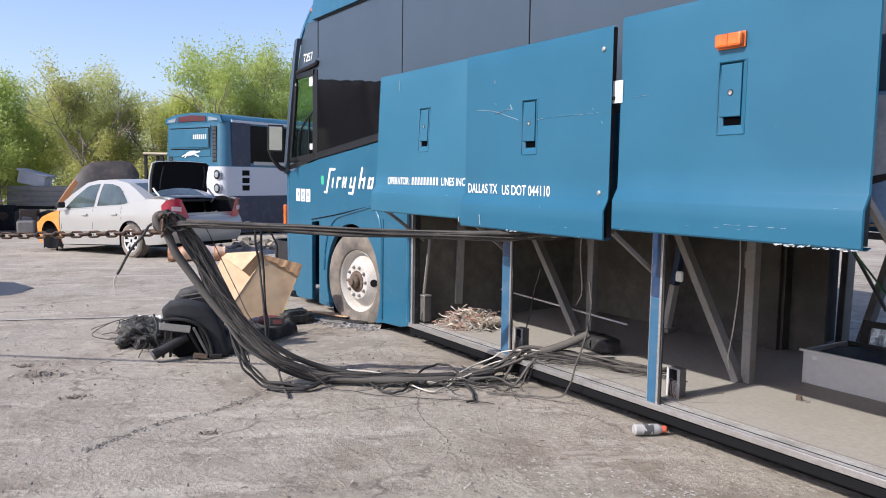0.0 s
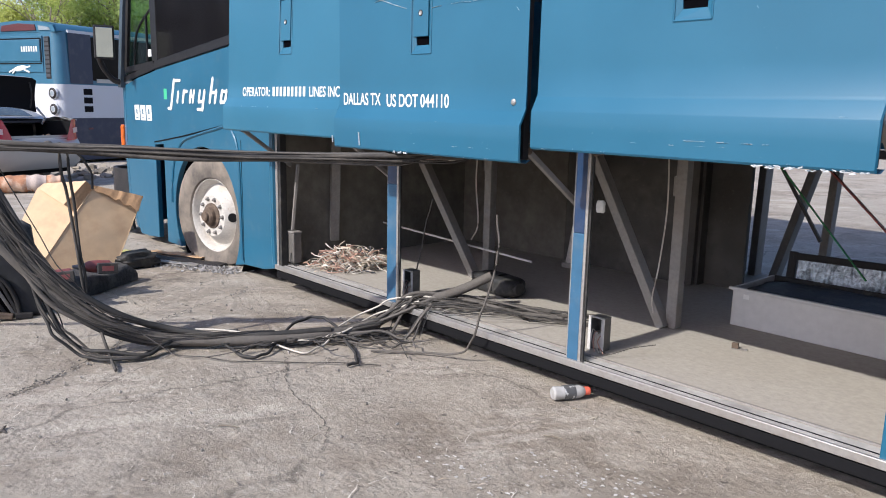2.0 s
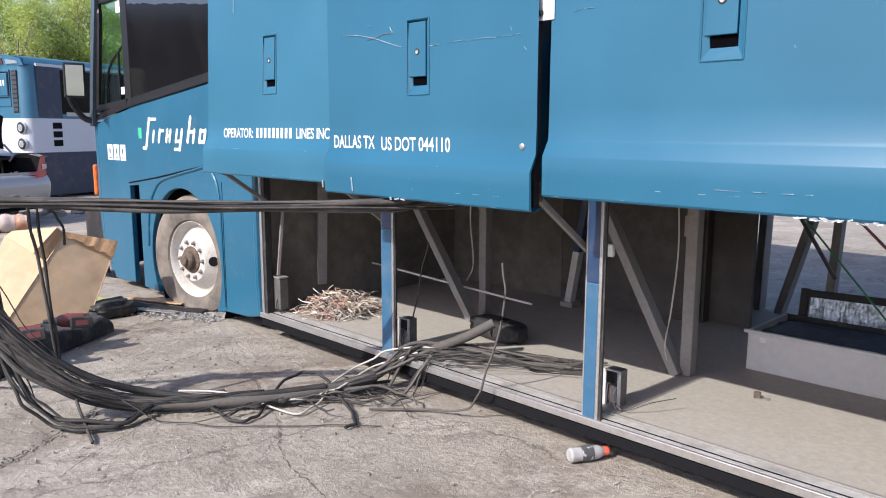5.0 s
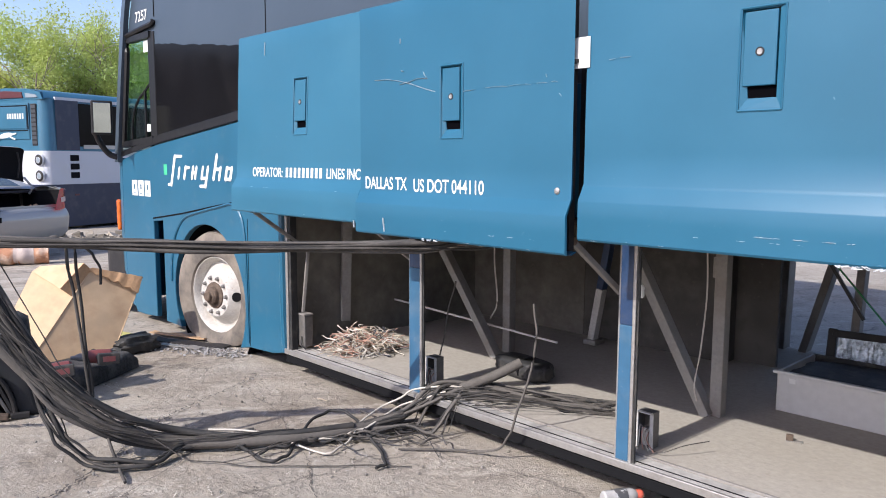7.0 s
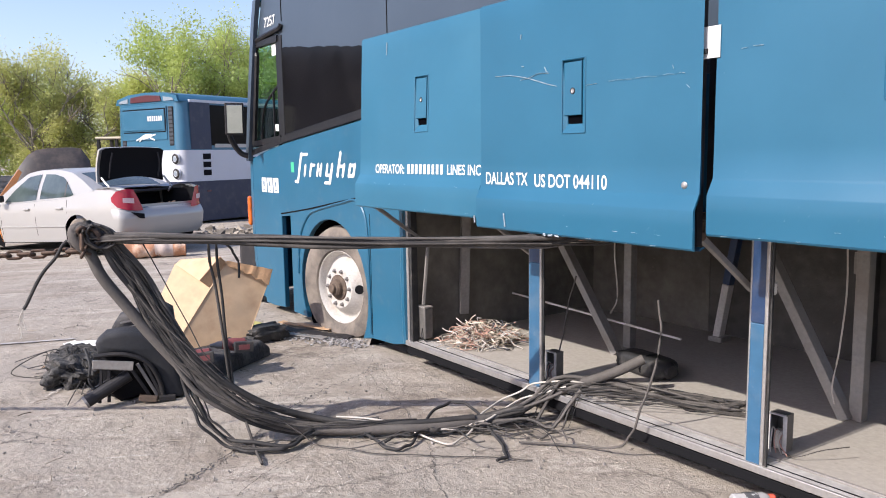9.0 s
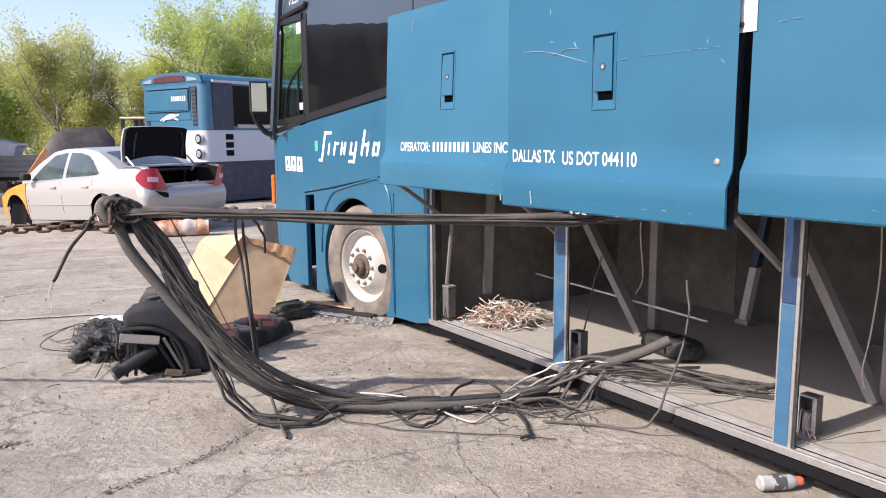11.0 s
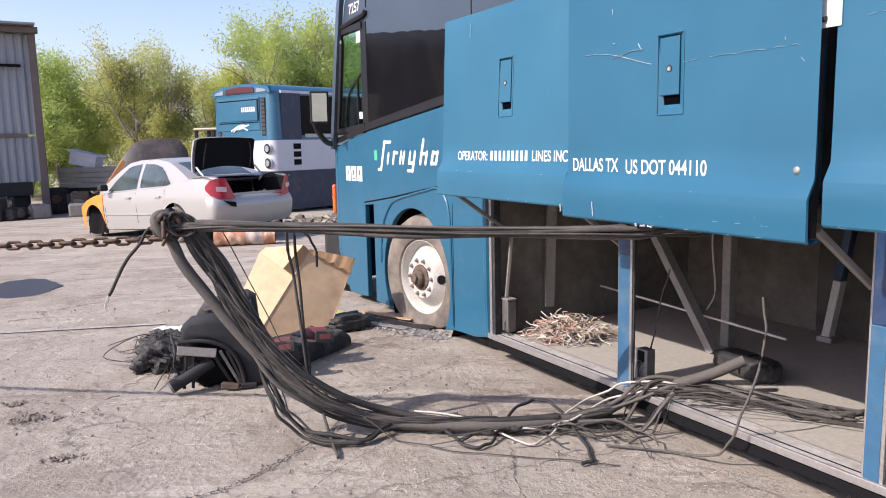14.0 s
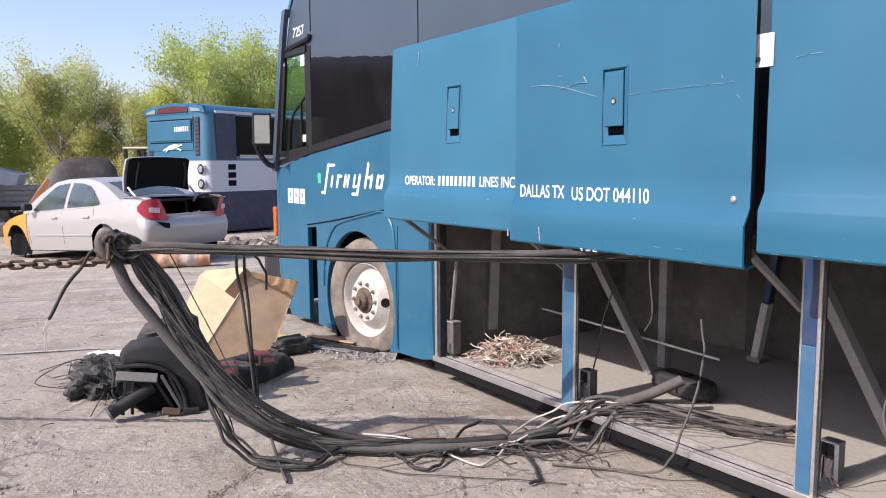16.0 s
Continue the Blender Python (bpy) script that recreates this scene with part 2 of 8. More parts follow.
def part(name, bm, mat, parent=None, label="", smooth=None):
    ob = link(name, bm, mat, smooth)
    if parent:
        ob.parent = parent
    return tagged(ob, label)


def thing(name, m, label, category, group="", kind=""):
    ob = new(name)
    ob.empty_display_size = 0.2
    ob.matrix_basis = m
    return tagged(ob, label, category, group, kind)


def box(x0, x1, y0, y1, z0, z1, bevel=0.0, bm=None, m=None):
    bm = bm or bmesh.new()
    r = bmesh.ops.create_cube(bm, size=1)
    t = Matrix.LocRotScale(((x0 + x1) / 2, (y0 + y1) / 2, (z0 + z1) / 2), None, (abs(x1 - x0), abs(y1 - y0), abs(z1 - z0)))
    if m is not None:
        t = m @ t
    bmesh.ops.transform(bm, matrix=t, verts=r["verts"])
    if bevel:
        es = {e for v in r["verts"] for e in v.link_edges}
        bmesh.ops.bevel(bm, geom=list(es), offset=bevel, segments=2, affect="EDGES", profile=0.5)
    return bm


def prism(outline, y0, y1, bm=None, bevel=0.0):
    """An outline in x and z, pushed from y0 to y1."""
    bm = bm or bmesh.new()
    lo = [bm.verts.new((x, y0, z)) for x, z in outline]
    hi = [bm.verts.new((x, y1, z)) for x, z in outline]
    k = len(outline)
    faces = [bm.faces.new(lo), bm.faces.new(hi[::-1])]
    for i in range(k):
        faces.append(bm.faces.new((lo[i], hi[i], hi[(i + 1) % k], lo[(i + 1) % k])))
    bmesh.ops.recalc_face_normals(bm, faces=faces)
    if bevel:
        es = {e for f in faces[:2] for e in f.edges}
        bmesh.ops.bevel(bm, geom=list(es), offset=bevel, segments=2, affect="EDGES", profile=0.5)
    big = [f for f in bm.faces if len(f.verts) > 4]
    bmesh.ops.triangulate(bm, faces=big, ngon_method="EAR_CLIP")
    return bm


def curve_points(pts, steps=6):
    """A smooth line through the given points."""
    p = [Vector(q) for q in pts]
    if len(p) < 3:
        return p
    p = [2 * p[0] - p[1]] + p + [2 * p[-1] - p[-2]]
    out = []
    for i in range(1, len(p) - 2):
        for s in range(steps):
            t = s / steps
            a, b, c, d = p[i - 1:i + 3]
            out.append(0.5 * (2 * b + (c - a) * t + (2 * a - 5 * b + 4 * c - d) * t * t + (3 * b - a - 3 * c + d) * t ** 3))
    return out + [p[-2]]


def tube(pts, radius, sides=8, bm=None, steps=6, ends=True, squash=1.0):
    bm = bm or bmesh.new()
    line = curve_points(pts, steps) if steps else [Vector(q) for q in pts]
    rings, up = [], Vector((0, 0, 1))
    for i, q in enumerate(line):
        way = (line[min(i + 1, len(line) - 1)] - line[max(i - 1, 0)]).normalized()
        side = way.cross(up)
        if side.length < 0.15:
            side = way.cross(Vector((1, 0, 0)))
        side.normalize()
        nor = side.cross(way).normalized()
        r = radius(i / (len(line) - 1)) if callable(radius) else radius
        rings.append([bm.verts.new(q + r * (math.cos(a) * side + squash * math.sin(a) * nor)) for a in (2 * math.pi * k / sides for k in range(sides))])
    for a, b in zip(rings, rings[1:]):
        for k in range(sides):
            bm.faces.new((a[k], a[(k + 1) % sides], b[(k + 1) % sides], b[k]))
    if ends:
        bm.faces.new(rings[0][::-1])
        bm.faces.new(rings[-1])
    return bm


def lathe(profile, m, sides=32, bm=None, closed=False):
    """Points of radius and height, turned round the local z axis, laid by m."""
    bm = bm or bmesh.new()
    rings = []
    for r, h in profile:
        if r < 1e-5:
            rings.append([bm.verts.new(m @ Vector((0, 0, h)))] * sides)
        else:
            rings.append([bm.verts.new(m @ Vector((r * math.cos(2 * math.pi * k / sides), r * math.sin(2 * math.pi * k / sides), h))) for k in range(sides)])
    pairs = list(zip(rings, rings[1:])) + ([(rings[-1], rings[0])] if closed else [])
    for a, b in pairs:
        for k in range(sides):
            vs = []
            for v in (a[k], a[(k + 1) % sides], b[(k + 1) % sides], b[k]):
                if v not in vs:
                    vs.append(v)
            if len(vs) > 2:
                bm.faces.new(vs)
    bmesh.ops.recalc_face_normals(bm, faces=bm.faces)
    return bm


def sheet(rows, bm=None, thick=0.0):
    """A grid of points as a surface."""
    bm = bm or bmesh.new()
    vs = [[bm.verts.new(p) for p in row] for row in rows]
    fs = [bm.faces.new((a[i], a[i + 1], b[i + 1], b[i])) for a, b in zip(vs, vs[1:]) for i in range(len(a) - 1)]
    bmesh.ops.recalc_face_normals(bm, faces=fs)
    if thick:
        bmesh.ops.solidify(bm, geom=fs, thickness=thick)
    return bm


def bar(a, b, w, h, bm=None, bevel=0.0):
    """A square bar between two points."""
    a, b = Vector(a), Vector(b)
    way = b - a
    m = Matrix.Translation((a + b) / 2) @ way.to_track_quat("Z", "Y").to_matrix().to_4x4()
    return box(-w / 2, w / 2, -h / 2, h / 2, -way.length / 2, way.length / 2, bevel, bm, m)


def letters(name, text, m, width, height, mat, parent, label=""):
    """Flat lettering that fills the given width and height, in the local x-y plane of m."""
    cu = bpy.data.curves.new(name, "FONT")
    cu.body, cu.size, cu.extrude, cu.offset = text, 1.0, 0.0, 0.014
    tmp = new(name, cu)
    me = bpy.data.meshes.new_from_object(tmp.evaluated_get(bpy.context.evaluated_depsgraph_get()))
    bpy.data.objects.remove(tmp)
    xs, ys = [v.co.x for v in me.vertices], [v.co.y for v in me.vertices]
    sx, sy = width / (max(xs) - min(xs)), height / (max(ys) - min(ys))
    for v in me.vertices:
        v.co = m @ Vector(((v.co.x - min(xs)) * sx, (v.co.y - min(ys)) * sy, 0))
    me.materials.append(mat)
    ob = new(name, me)
    ob.parent = parent
    return tagged(ob, label)


SIDE = Matrix.Rotation(radians(90), 4, "X")  # lettering upright, facing -y


def facing(x, y, z):
    return Matrix.Translation((x, y, z)) @ SIDE


# ---- ground ----
def ground_height(x, y):
    return -0.018 * max(0.0, -x - 1.0) if x > -40 else -0.70


def build_ground():
    xs = [-900, -300, -120, -60, -40] + [-30 + 2 * i for i in range(14)] + [-2 + 0.5 * i for i in range(17)] + [8, 12, 20, 40, 120, 400, 900]
    ys = [-900, -300, -100, -40, -20, -10] + [-6 + 0.5 * i for i in range(25)] + [8, 12, 20, 40, 100, 300, 900]
    bm = sheet([[(x, y, ground_height(x, y) + (0.006 * noise.noise((x * 0.9, y * 0.9, 0)) - 0.004 if -4 < x < 7 and -6 < y < 6 else 0)) for y in ys] for x in xs])
    ob = link("ground", bm, ground_material(), 60)
    return tagged(ob, "worn grey asphalt yard with cracks, stains and grit", "ground", kind="structure")


build_ground()


# ---- the big blue coach ----
coach = thing("motor_coach", Matrix.Identity(4), "blue motor coach being scrapped, baggage doors raised, front tyre flat", "bus")
BUS_W = 2.55
ROOF_LAMP = (-1.000, 0.002, 3.035)


def sill_z(x):
    """The slanting lower edge of the windows."""
    return 1.42 + 0.115 * min(1, max(0, (x + 1.72) / 0.8)) + 0.104 * max(0, x + 0.92) if x < 0.95 else 1.73


def front_x(z):
    """Where the side begins to round into the nose."""
    table = [(0.03, -1.47), (0.12, -1.53), (0.40, -1.68), (0.75, -1.71), (1.42, -1.69), (2.0, -1.56), (2.4, -1.46), (2.6, -1.41), (2.8, -1.34), (2.95, -1.20), (3.05, -1.06), (3.25, -0.70), (3.38, -0.35)]
    for (z0, x0), (z1, x1) in zip(table, table[1:]):
        if z <= z1:
            return x0 + (x1 - x0) * (z - z0) / (z1 - z0)
    return table[-1][1]


def nose_line(z, inset=0.0):
    """The nose in plan at a height, from the left side to the right."""
    xs, r, out = front_x(z) + inset, 0.33, []
    for k in range(8):
        a = radians(90 * k / 7)
        out.append((xs - r * math.sin(a), r - r * math.cos(a) + inset, z))
    out += [(xs - r - 0.10 * math.sin(math.pi * s), r + (BUS_W - 2 * r) * s, z) for s in (0.2, 0.4, 0.6, 0.8)]
    for k in range(8):
        a = radians(90 - 90 * k / 7)
        out.append((xs - r * math.sin(a), BUS_W - r + r * math.cos(a) - inset, z))
    return out


def build_shell():
    arch = [(-0.12 + 0.565 * math.cos(a), 0.355 + 0.565 * math.sin(a)) for a in (radians(-32 + 244 * k / 26) for k in range(27))]
    arch = [(x, max(z, 0.055)) for x, z in arch]
    top = [(front_x(1.40), 1.40)] + [(x, sill_z(x) - 0.004) for x in (-1.4, -1.1, -0.92, -0.5, 0, 0.45, 0.96)]
    left = [(-0.875, 0.06), (-0.875, 0.905), (-1.06, 0.890), (-1.06, 0.07), (-1.30, 0.05), (front_x(0.05), 0.05), (front_x(0.12), 0.12), (front_x(0.4), 0.40), (front_x(0.75), 0.75), (front_x(1.1), 1.10)]
    outline = top + [(0.965, 0.135), (0.80, 0.10), (0.50, 0.085)] + arch[:] + left
    side = part("side_panel", prism(outline, 0.0, 0.045, bevel=0.006), BLUE, coach, "faded blue painted front side panel")
    part("fender_edge", tube([(-0.735, 0.0, 0.42), (-0.715, 0.0, 0.60), (-0.655, 0.0, 0.78), (-0.545, 0.0, 0.90), (-0.423, 0.0, 0.965), (-0.112, 0.0, 1.028), (0.12, 0.0, 1.066), (0.277, 0.0, 1.092), (0.385, 0.0, 1.055), (0.448, 0.0, 0.972), (0.474, 0.0, 0.834), (0.482, 0.0, 0.60), (0.486, 0.0, 0.35), (0.490, 0.0, 0.12)], 0.013, 6, steps=3, squash=0.8), BLUE, side, "pressed edge of the wing round the wheel")
    part("panel_seam", tube([(-1.06, -0.001, 0.915), (-0.5, -0.001, 0.985), (0, -0.001, 1.06), (0.45, -0.001, 1.125), (0.94, -0.001, 1.20)], 0.006, 5, steps=2), DARK, side)
    part("panel_seam", box(0.505, 0.510, -0.002, 0.01, 0.10, 1.00), DARK, side)
    part("corner_post", tube([(0.955, 0.012, 0.14), (0.958, 0.0, 0.4), (0.958, 0.0, 0.8), (0.958, 0.0, 1.18)], 0.028, 8, steps=2), BLUE, side)
    # near-black sheet set behind the opening in place of its shade
    part("side_slot", box(-1.10, -0.84, 0.18, 0.24, 0.04, 0.95), DARK, side, "near-black backing for the shade of the slot behind a missing panel")
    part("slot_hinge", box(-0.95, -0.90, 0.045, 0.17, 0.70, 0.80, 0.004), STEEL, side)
    # wheel housing, near-black so that its inner shade is in the colour
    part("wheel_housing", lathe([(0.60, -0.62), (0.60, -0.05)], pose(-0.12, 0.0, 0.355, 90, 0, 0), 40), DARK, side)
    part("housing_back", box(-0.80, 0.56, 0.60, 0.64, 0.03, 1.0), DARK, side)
    # lower nose, windscreen, brow
    nose = part("nose_panel", sheet([nose_line(z) for z in (0.10, 0.25, 0.40, 0.75, 1.10, 1.42)], thick=0.03), BLUE, coach, "blue front panel", 40)
    rows = []
    for z, k in ((0.05, 0.5), (0.10, 0.8), (0.35, 1.0), (0.58, 1.0), (0.62, 0.8)):
        half = [(-1.72 - 0.08 * k, 0.03), (-1.98 - 0.08 * k, -0.01), (-2.20 - 0.08 * k, 0.05), (-2.34 - 0.08 * k, 0.25), (-2.40 - 0.08 * k, 0.6)]
        rows.append([(x, y, z) for x, y in half] + [(-2.44 - 0.08 * k, BUS_W / 2, z)] + [(x, BUS_W - y, z) for x, y in half[::-1]])
    part("bumper", sheet(rows, thick=0.03), BLACK_TRIM, nose, "black rubber bumper", 40)
    part("marker_lamp", box(-0.075, 0.075, -0.022, 0.022, 0.76, 1.04, 0.018, m=pose(-1.882, 0.030, 0, 0, 0, -18)), AMBER, nose, "tall amber corner lamp")
    wind = part("windscreen", sheet([nose_line(z, 0.012)[2:-2] for z in (1.44, 1.8, 2.2, 2.6, 2.78)]), GLASS, coach, "wide windscreen", 40)
    wind.visible_shadow = False
    part("brow_panel", sheet([nose_line(z) for z in (2.78, 2.86, 2.95, 3.05, 3.2, 3.3, 3.38)], thick=0.03), BLUE, coach, "blue front brow above the windscreen", 40)
    for y in (0.0, BUS_W):
        part("windscreen_pillar", sheet([[(front_x(z) - 0.19, y + (0.06 if y < 1 else -0.06), z), (front_x(z) - 0.10, y + (0.016 if y < 1 else -0.016), z), (front_x(z) + 0.012, y, z)] for z in (1.38, 1.8, 2.2, 2.6, 2.8)], thick=-0.04), SLATE, coach, "slate windscreen corner")
    # upper side, left, with the driver's window left open
    gr = -1.00
    TOP_TRIM = 2.930  # upper edge of the slate film
    up = part("upper_side", prism([(gr, sill_z(gr)), (-0.5, sill_z(-0.5)), (0, sill_z(0)), (0.95, sill_z(0.95)), (12.0, 1.73), (12.0, TOP_TRIM), (front_x(TOP_TRIM) + 0.04, TOP_TRIM), (front_x(2.8) + 0.03, 2.80), (front_x(2.6) + 0.01, 2.60), (-1.452, 2.44), (gr, 2.44)], 0.006, 0.045), SLATE, coach, "slate grey film over the upper side")
    for x in (0.80, 2.43, 4.1, 5.8, 7.5, 9.2):
        part("film_seam", box(x - 0.004, x + 0.004, 0.003, 0.02, 1.75, TOP_TRIM), DARK, up)
    jag = [(0.95 - 1.92 * k / 36, 2.125 + 0.22 * k / 36 + random.uniform(-0.009, 0.006)) for k in range(37)]
    part("side_window", prism([(-0.972, sill_z(-0.972) + 0.075), (-0.3, sill_z(-0.3) + 0.07), (0.3, sill_z(0.3) + 0.065), (0.95, sill_z(0.95) + 0.06)] + jag, 0.001, 0.02), TINT, up, "black tinted side window under torn film")
    part("window_strip", sheet([[(x, -0.001, sill_z(x) + 0.004), (x, -0.001, sill_z(x) + (0.062 if x > -1.2 else 0.05))] for x in (-1.70, -1.5, -1.2, -0.9, -0.5, 0, 0.5, 0.95)], thick=-0.012), BLACK_GLOSS, up, "black strip under the windows")
    part("strip_edge", tube([(x, -0.006, sill_z(x) + 0.066) for x in (-0.87, -0.3, 0.3, 0.95)], 0.003, 5, steps=3), BLACK_GLOSS, up)
    # driver's window
    dw = part("driver_window_frame", tube([(-1.615, 0.0, 1.53), (-1.57, 0.0, 1.75), (-1.48, 0, 2.2), (-1.445, 0, 2.42)], 0.024, 6, steps=2), BLACK_GLOSS, coach, "black frame round the driver's window")
    part("frame_bar", box(-1.03, -0.91, -0.004, 0.04, 1.55, 2.44, 0.006), BLACK_GLOSS, dw)
    part("frame_bar", bar((-1.46, 0.01, 2.42), (-0.98, 0.01, 2.42), 0.05, 0.05), BLACK_GLOSS, dw)
    part("frame_bar", bar((-1.62, 0.01, 1.535), (-0.98, 0.01, 1.575), 0.05, 0.05), BLACK_GLOSS, dw)
    pane = part("pane", prism([(-1.60, 1.54), (-1.0, 1.57), (-1.0, 2.42), (-1.455, 2.42)], 0.014, 0.018), GLASS, dw, "greenish driver's window glass")
    pane.visible_shadow = False
    part("quarter_frame", tube([(-1.44, 0.008, 1.56), (-1.40, 0.008, 1.78), (-1.30, 0.008, 1.90), (-1.14, 0.008, 1.98), (-1.01, 0.008, 2.04)], 0.011, 6, steps=4), BLACK_GLOSS, dw)
    part("quarter_frame", box(-1.15, -1.132, 0.0, 0.016, 1.58, 1.98), BLACK_GLOSS, dw)
    part("window_sticker", box(-1.14, -1.045, 0.008, 0.012, 2.29, 2.385), WHITE, dw)
    part("window_sticker", box(-1.13, -1.06, 0.008, 0.012, 1.64, 1.70), WHITE, dw)
    part("rain_gutter", tube([(-1.47, -0.006, 2.452), (-1.25, -0.012, 2.468), (-1.02, -0.012, 2.485), (-0.915, -0.010, 2.495), (-0.895, -0.004, 2.525)], 0.022, 6, steps=4), BLACK_GLOSS, dw, "black rubber gutter over the driver's window")
    part("corner_seam", box(-0.905, -0.897, 0.001, 0.02, 2.55, TOP_TRIM), DARK, up)
    letters("fleet_number", "7257", facing(-1.27, 0.002, 2.545), 0.24, 0.085, WHITE, coach, "white fleet number")
    # roof, far side, rear, decks
    roof = part("roof", sheet([[(x, 0.0, 2.932), (x, 0.004, 3.05), (x, 0.03, 3.18), (x, 0.12, 3.29), (x, 0.35, 3.36), (x, 1.27, 3.39), (x, 2.2, 3.36), (x, 2.43, 3.29), (x, 2.52, 3.18), (x, 2.55, 3.05)] for x in (-0.98, -0.95, -0.4, 2, 5, 8, 12)], thick=-0.03), BLUE, coach, "blue painted roof edge", 50)
    part("brow_side", prism([(-0.982, TOP_TRIM + 0.002), (-0.982, 3.10), (front_x(3.08), 3.08), (front_x(3.0), 3.00), (front_x(2.95), 2.95), (front_x(2.88) + 0.01, 2.88), (front_x(2.88) + 0.04, 2.88), (front_x(TOP_TRIM) + 0.04, TOP_TRIM + 0.002)], 0.004, 0.045), BLUE, roof, "blue corner of the roof")
    part("roof_trim", box(-0.90, 12.0, -0.008, 0.003, TOP_TRIM - 0.012, TOP_TRIM + 0.010, 0.003), BLACK_TRIM, roof, "black trim along the roof edge")
    part("roof_frame", tube([(-0.86, -0.008, 3.00), (-0.4, -0.008, 3.005), (-0.20, -0.008, 3.01), (-0.17, -0.006, 3.04), (-0.17, 0.0, 3.12)], 0.014, 6, steps=3), BLACK_TRIM, roof)
    part("roof_lamp", lathe([(0.0, 0.030), (0.018, 0.026), (0.030, 0.012), (0.034, 0.0)], Matrix.Translation(ROOF_LAMP) @ Matrix.Rotation(radians(90), 4, "X"), 16), AMBER, roof, "small amber marker lamp")
    part("far_side", prism([(front_x(1.4), 1.42), (front_x(0.4), 0.4), (front_x(0.1), 0.12), (3.0, 0.12), (3.0, 1.15), (4.72, 1.15), (4.72, 0.12), (12.0, 0.12), (12.0, 3.05), (-0.95, 3.05), (-1.0, 2.42), (-1.0, 1.56), (-1.6, 1.5)], BUS_W - 0.045, BUS_W), BLUE, coach)
    part("rear_wall", box(11.95, 12.0, 0.05, BUS_W - 0.05, 0.12, 3.3), BLUE, coach)
    part("deck", box(-1.35, 11.95, 0.05, BUS_W - 0.05, 1.17, 1.22), BAY_WALL, coach)
    part("cab_bulkhead", box(-0.80, -0.74, 0.05, BUS_W - 0.05, 1.22, 3.0), DARK, coach)
    part("dashboard", box(-1.75, -1.35, 0.25, BUS_W - 0.25, 1.10, 1.50, 0.05), BLACK_TRIM, coach)
    # lower side behind the third bay and above the bays
    part("header_panel", box(0.97, 12.0, 0.002, 0.045, 1.165, 1.728), BLUE, coach, "blue side above the baggage bays")
    part("header_gutter", box(0.97, 4.9, -0.03, 0.0, 1.135, 1.163, 0.006), BLACK_TRIM, coach)
    part("rear_lower_side", box(4.86, 12.0, 0.0, 0.045, 0.12, 1.163, 0.006), BLUE, coach, "closed blue baggage door")
    # part of a large grey animal graphic, kept as plain shapes
    field = part("graphic_field", box(4.45, 6.2, -0.003, 0.0, 1.20, 1.725), material("slate_blue_vinyl", (0.17, 0.26, 0.40), 0.4, stain=(3, (0.24, 0.33, 0.46), 0.5, (0.5, 0.8)), bump=None), coach, "slate blue vinyl field")
    part("graphic_shape", prism([(4.46, 1.71), (5.7, 1.71), (5.8, 1.50), (5.3, 1.44), (5.0, 1.53), (4.80, 1.42), (4.64, 1.39), (4.46, 1.46)], -0.006, -0.0032), material("grey_vinyl", (0.40, 0.43, 0.45), 0.5, stain=(5, (0.20, 0.24, 0.28), 0.6, (0.45, 0.7)), bump=None), field, "pale grey curved vinyl shape")
    for line, r in (([(4.50, 1.34), (4.62, 1.37), (4.70, 1.40), (4.78, 1.49), (4.95, 1.56), (5.2, 1.58)], 0.020), ([(4.64, 1.42), (4.69, 1.47), (4.70, 1.53), (4.67, 1.55)], 0.014), ([(4.78, 1.37), (4.90, 1.34), (5.2, 1.37), (5.5, 1.36)], 0.024)):
        part("graphic_stroke", tube([(x, -0.0065, z) for x, z in line], r, 8, steps=5, squash=1.0), BLACK_TRIM, field, "black vinyl stroke").scale = (1, 0.25, 1)
    part("gutter_trim", box(4.50, 6.2, -0.012, 0.0, 1.185, 1.196), ALU, coach)


build_shell()


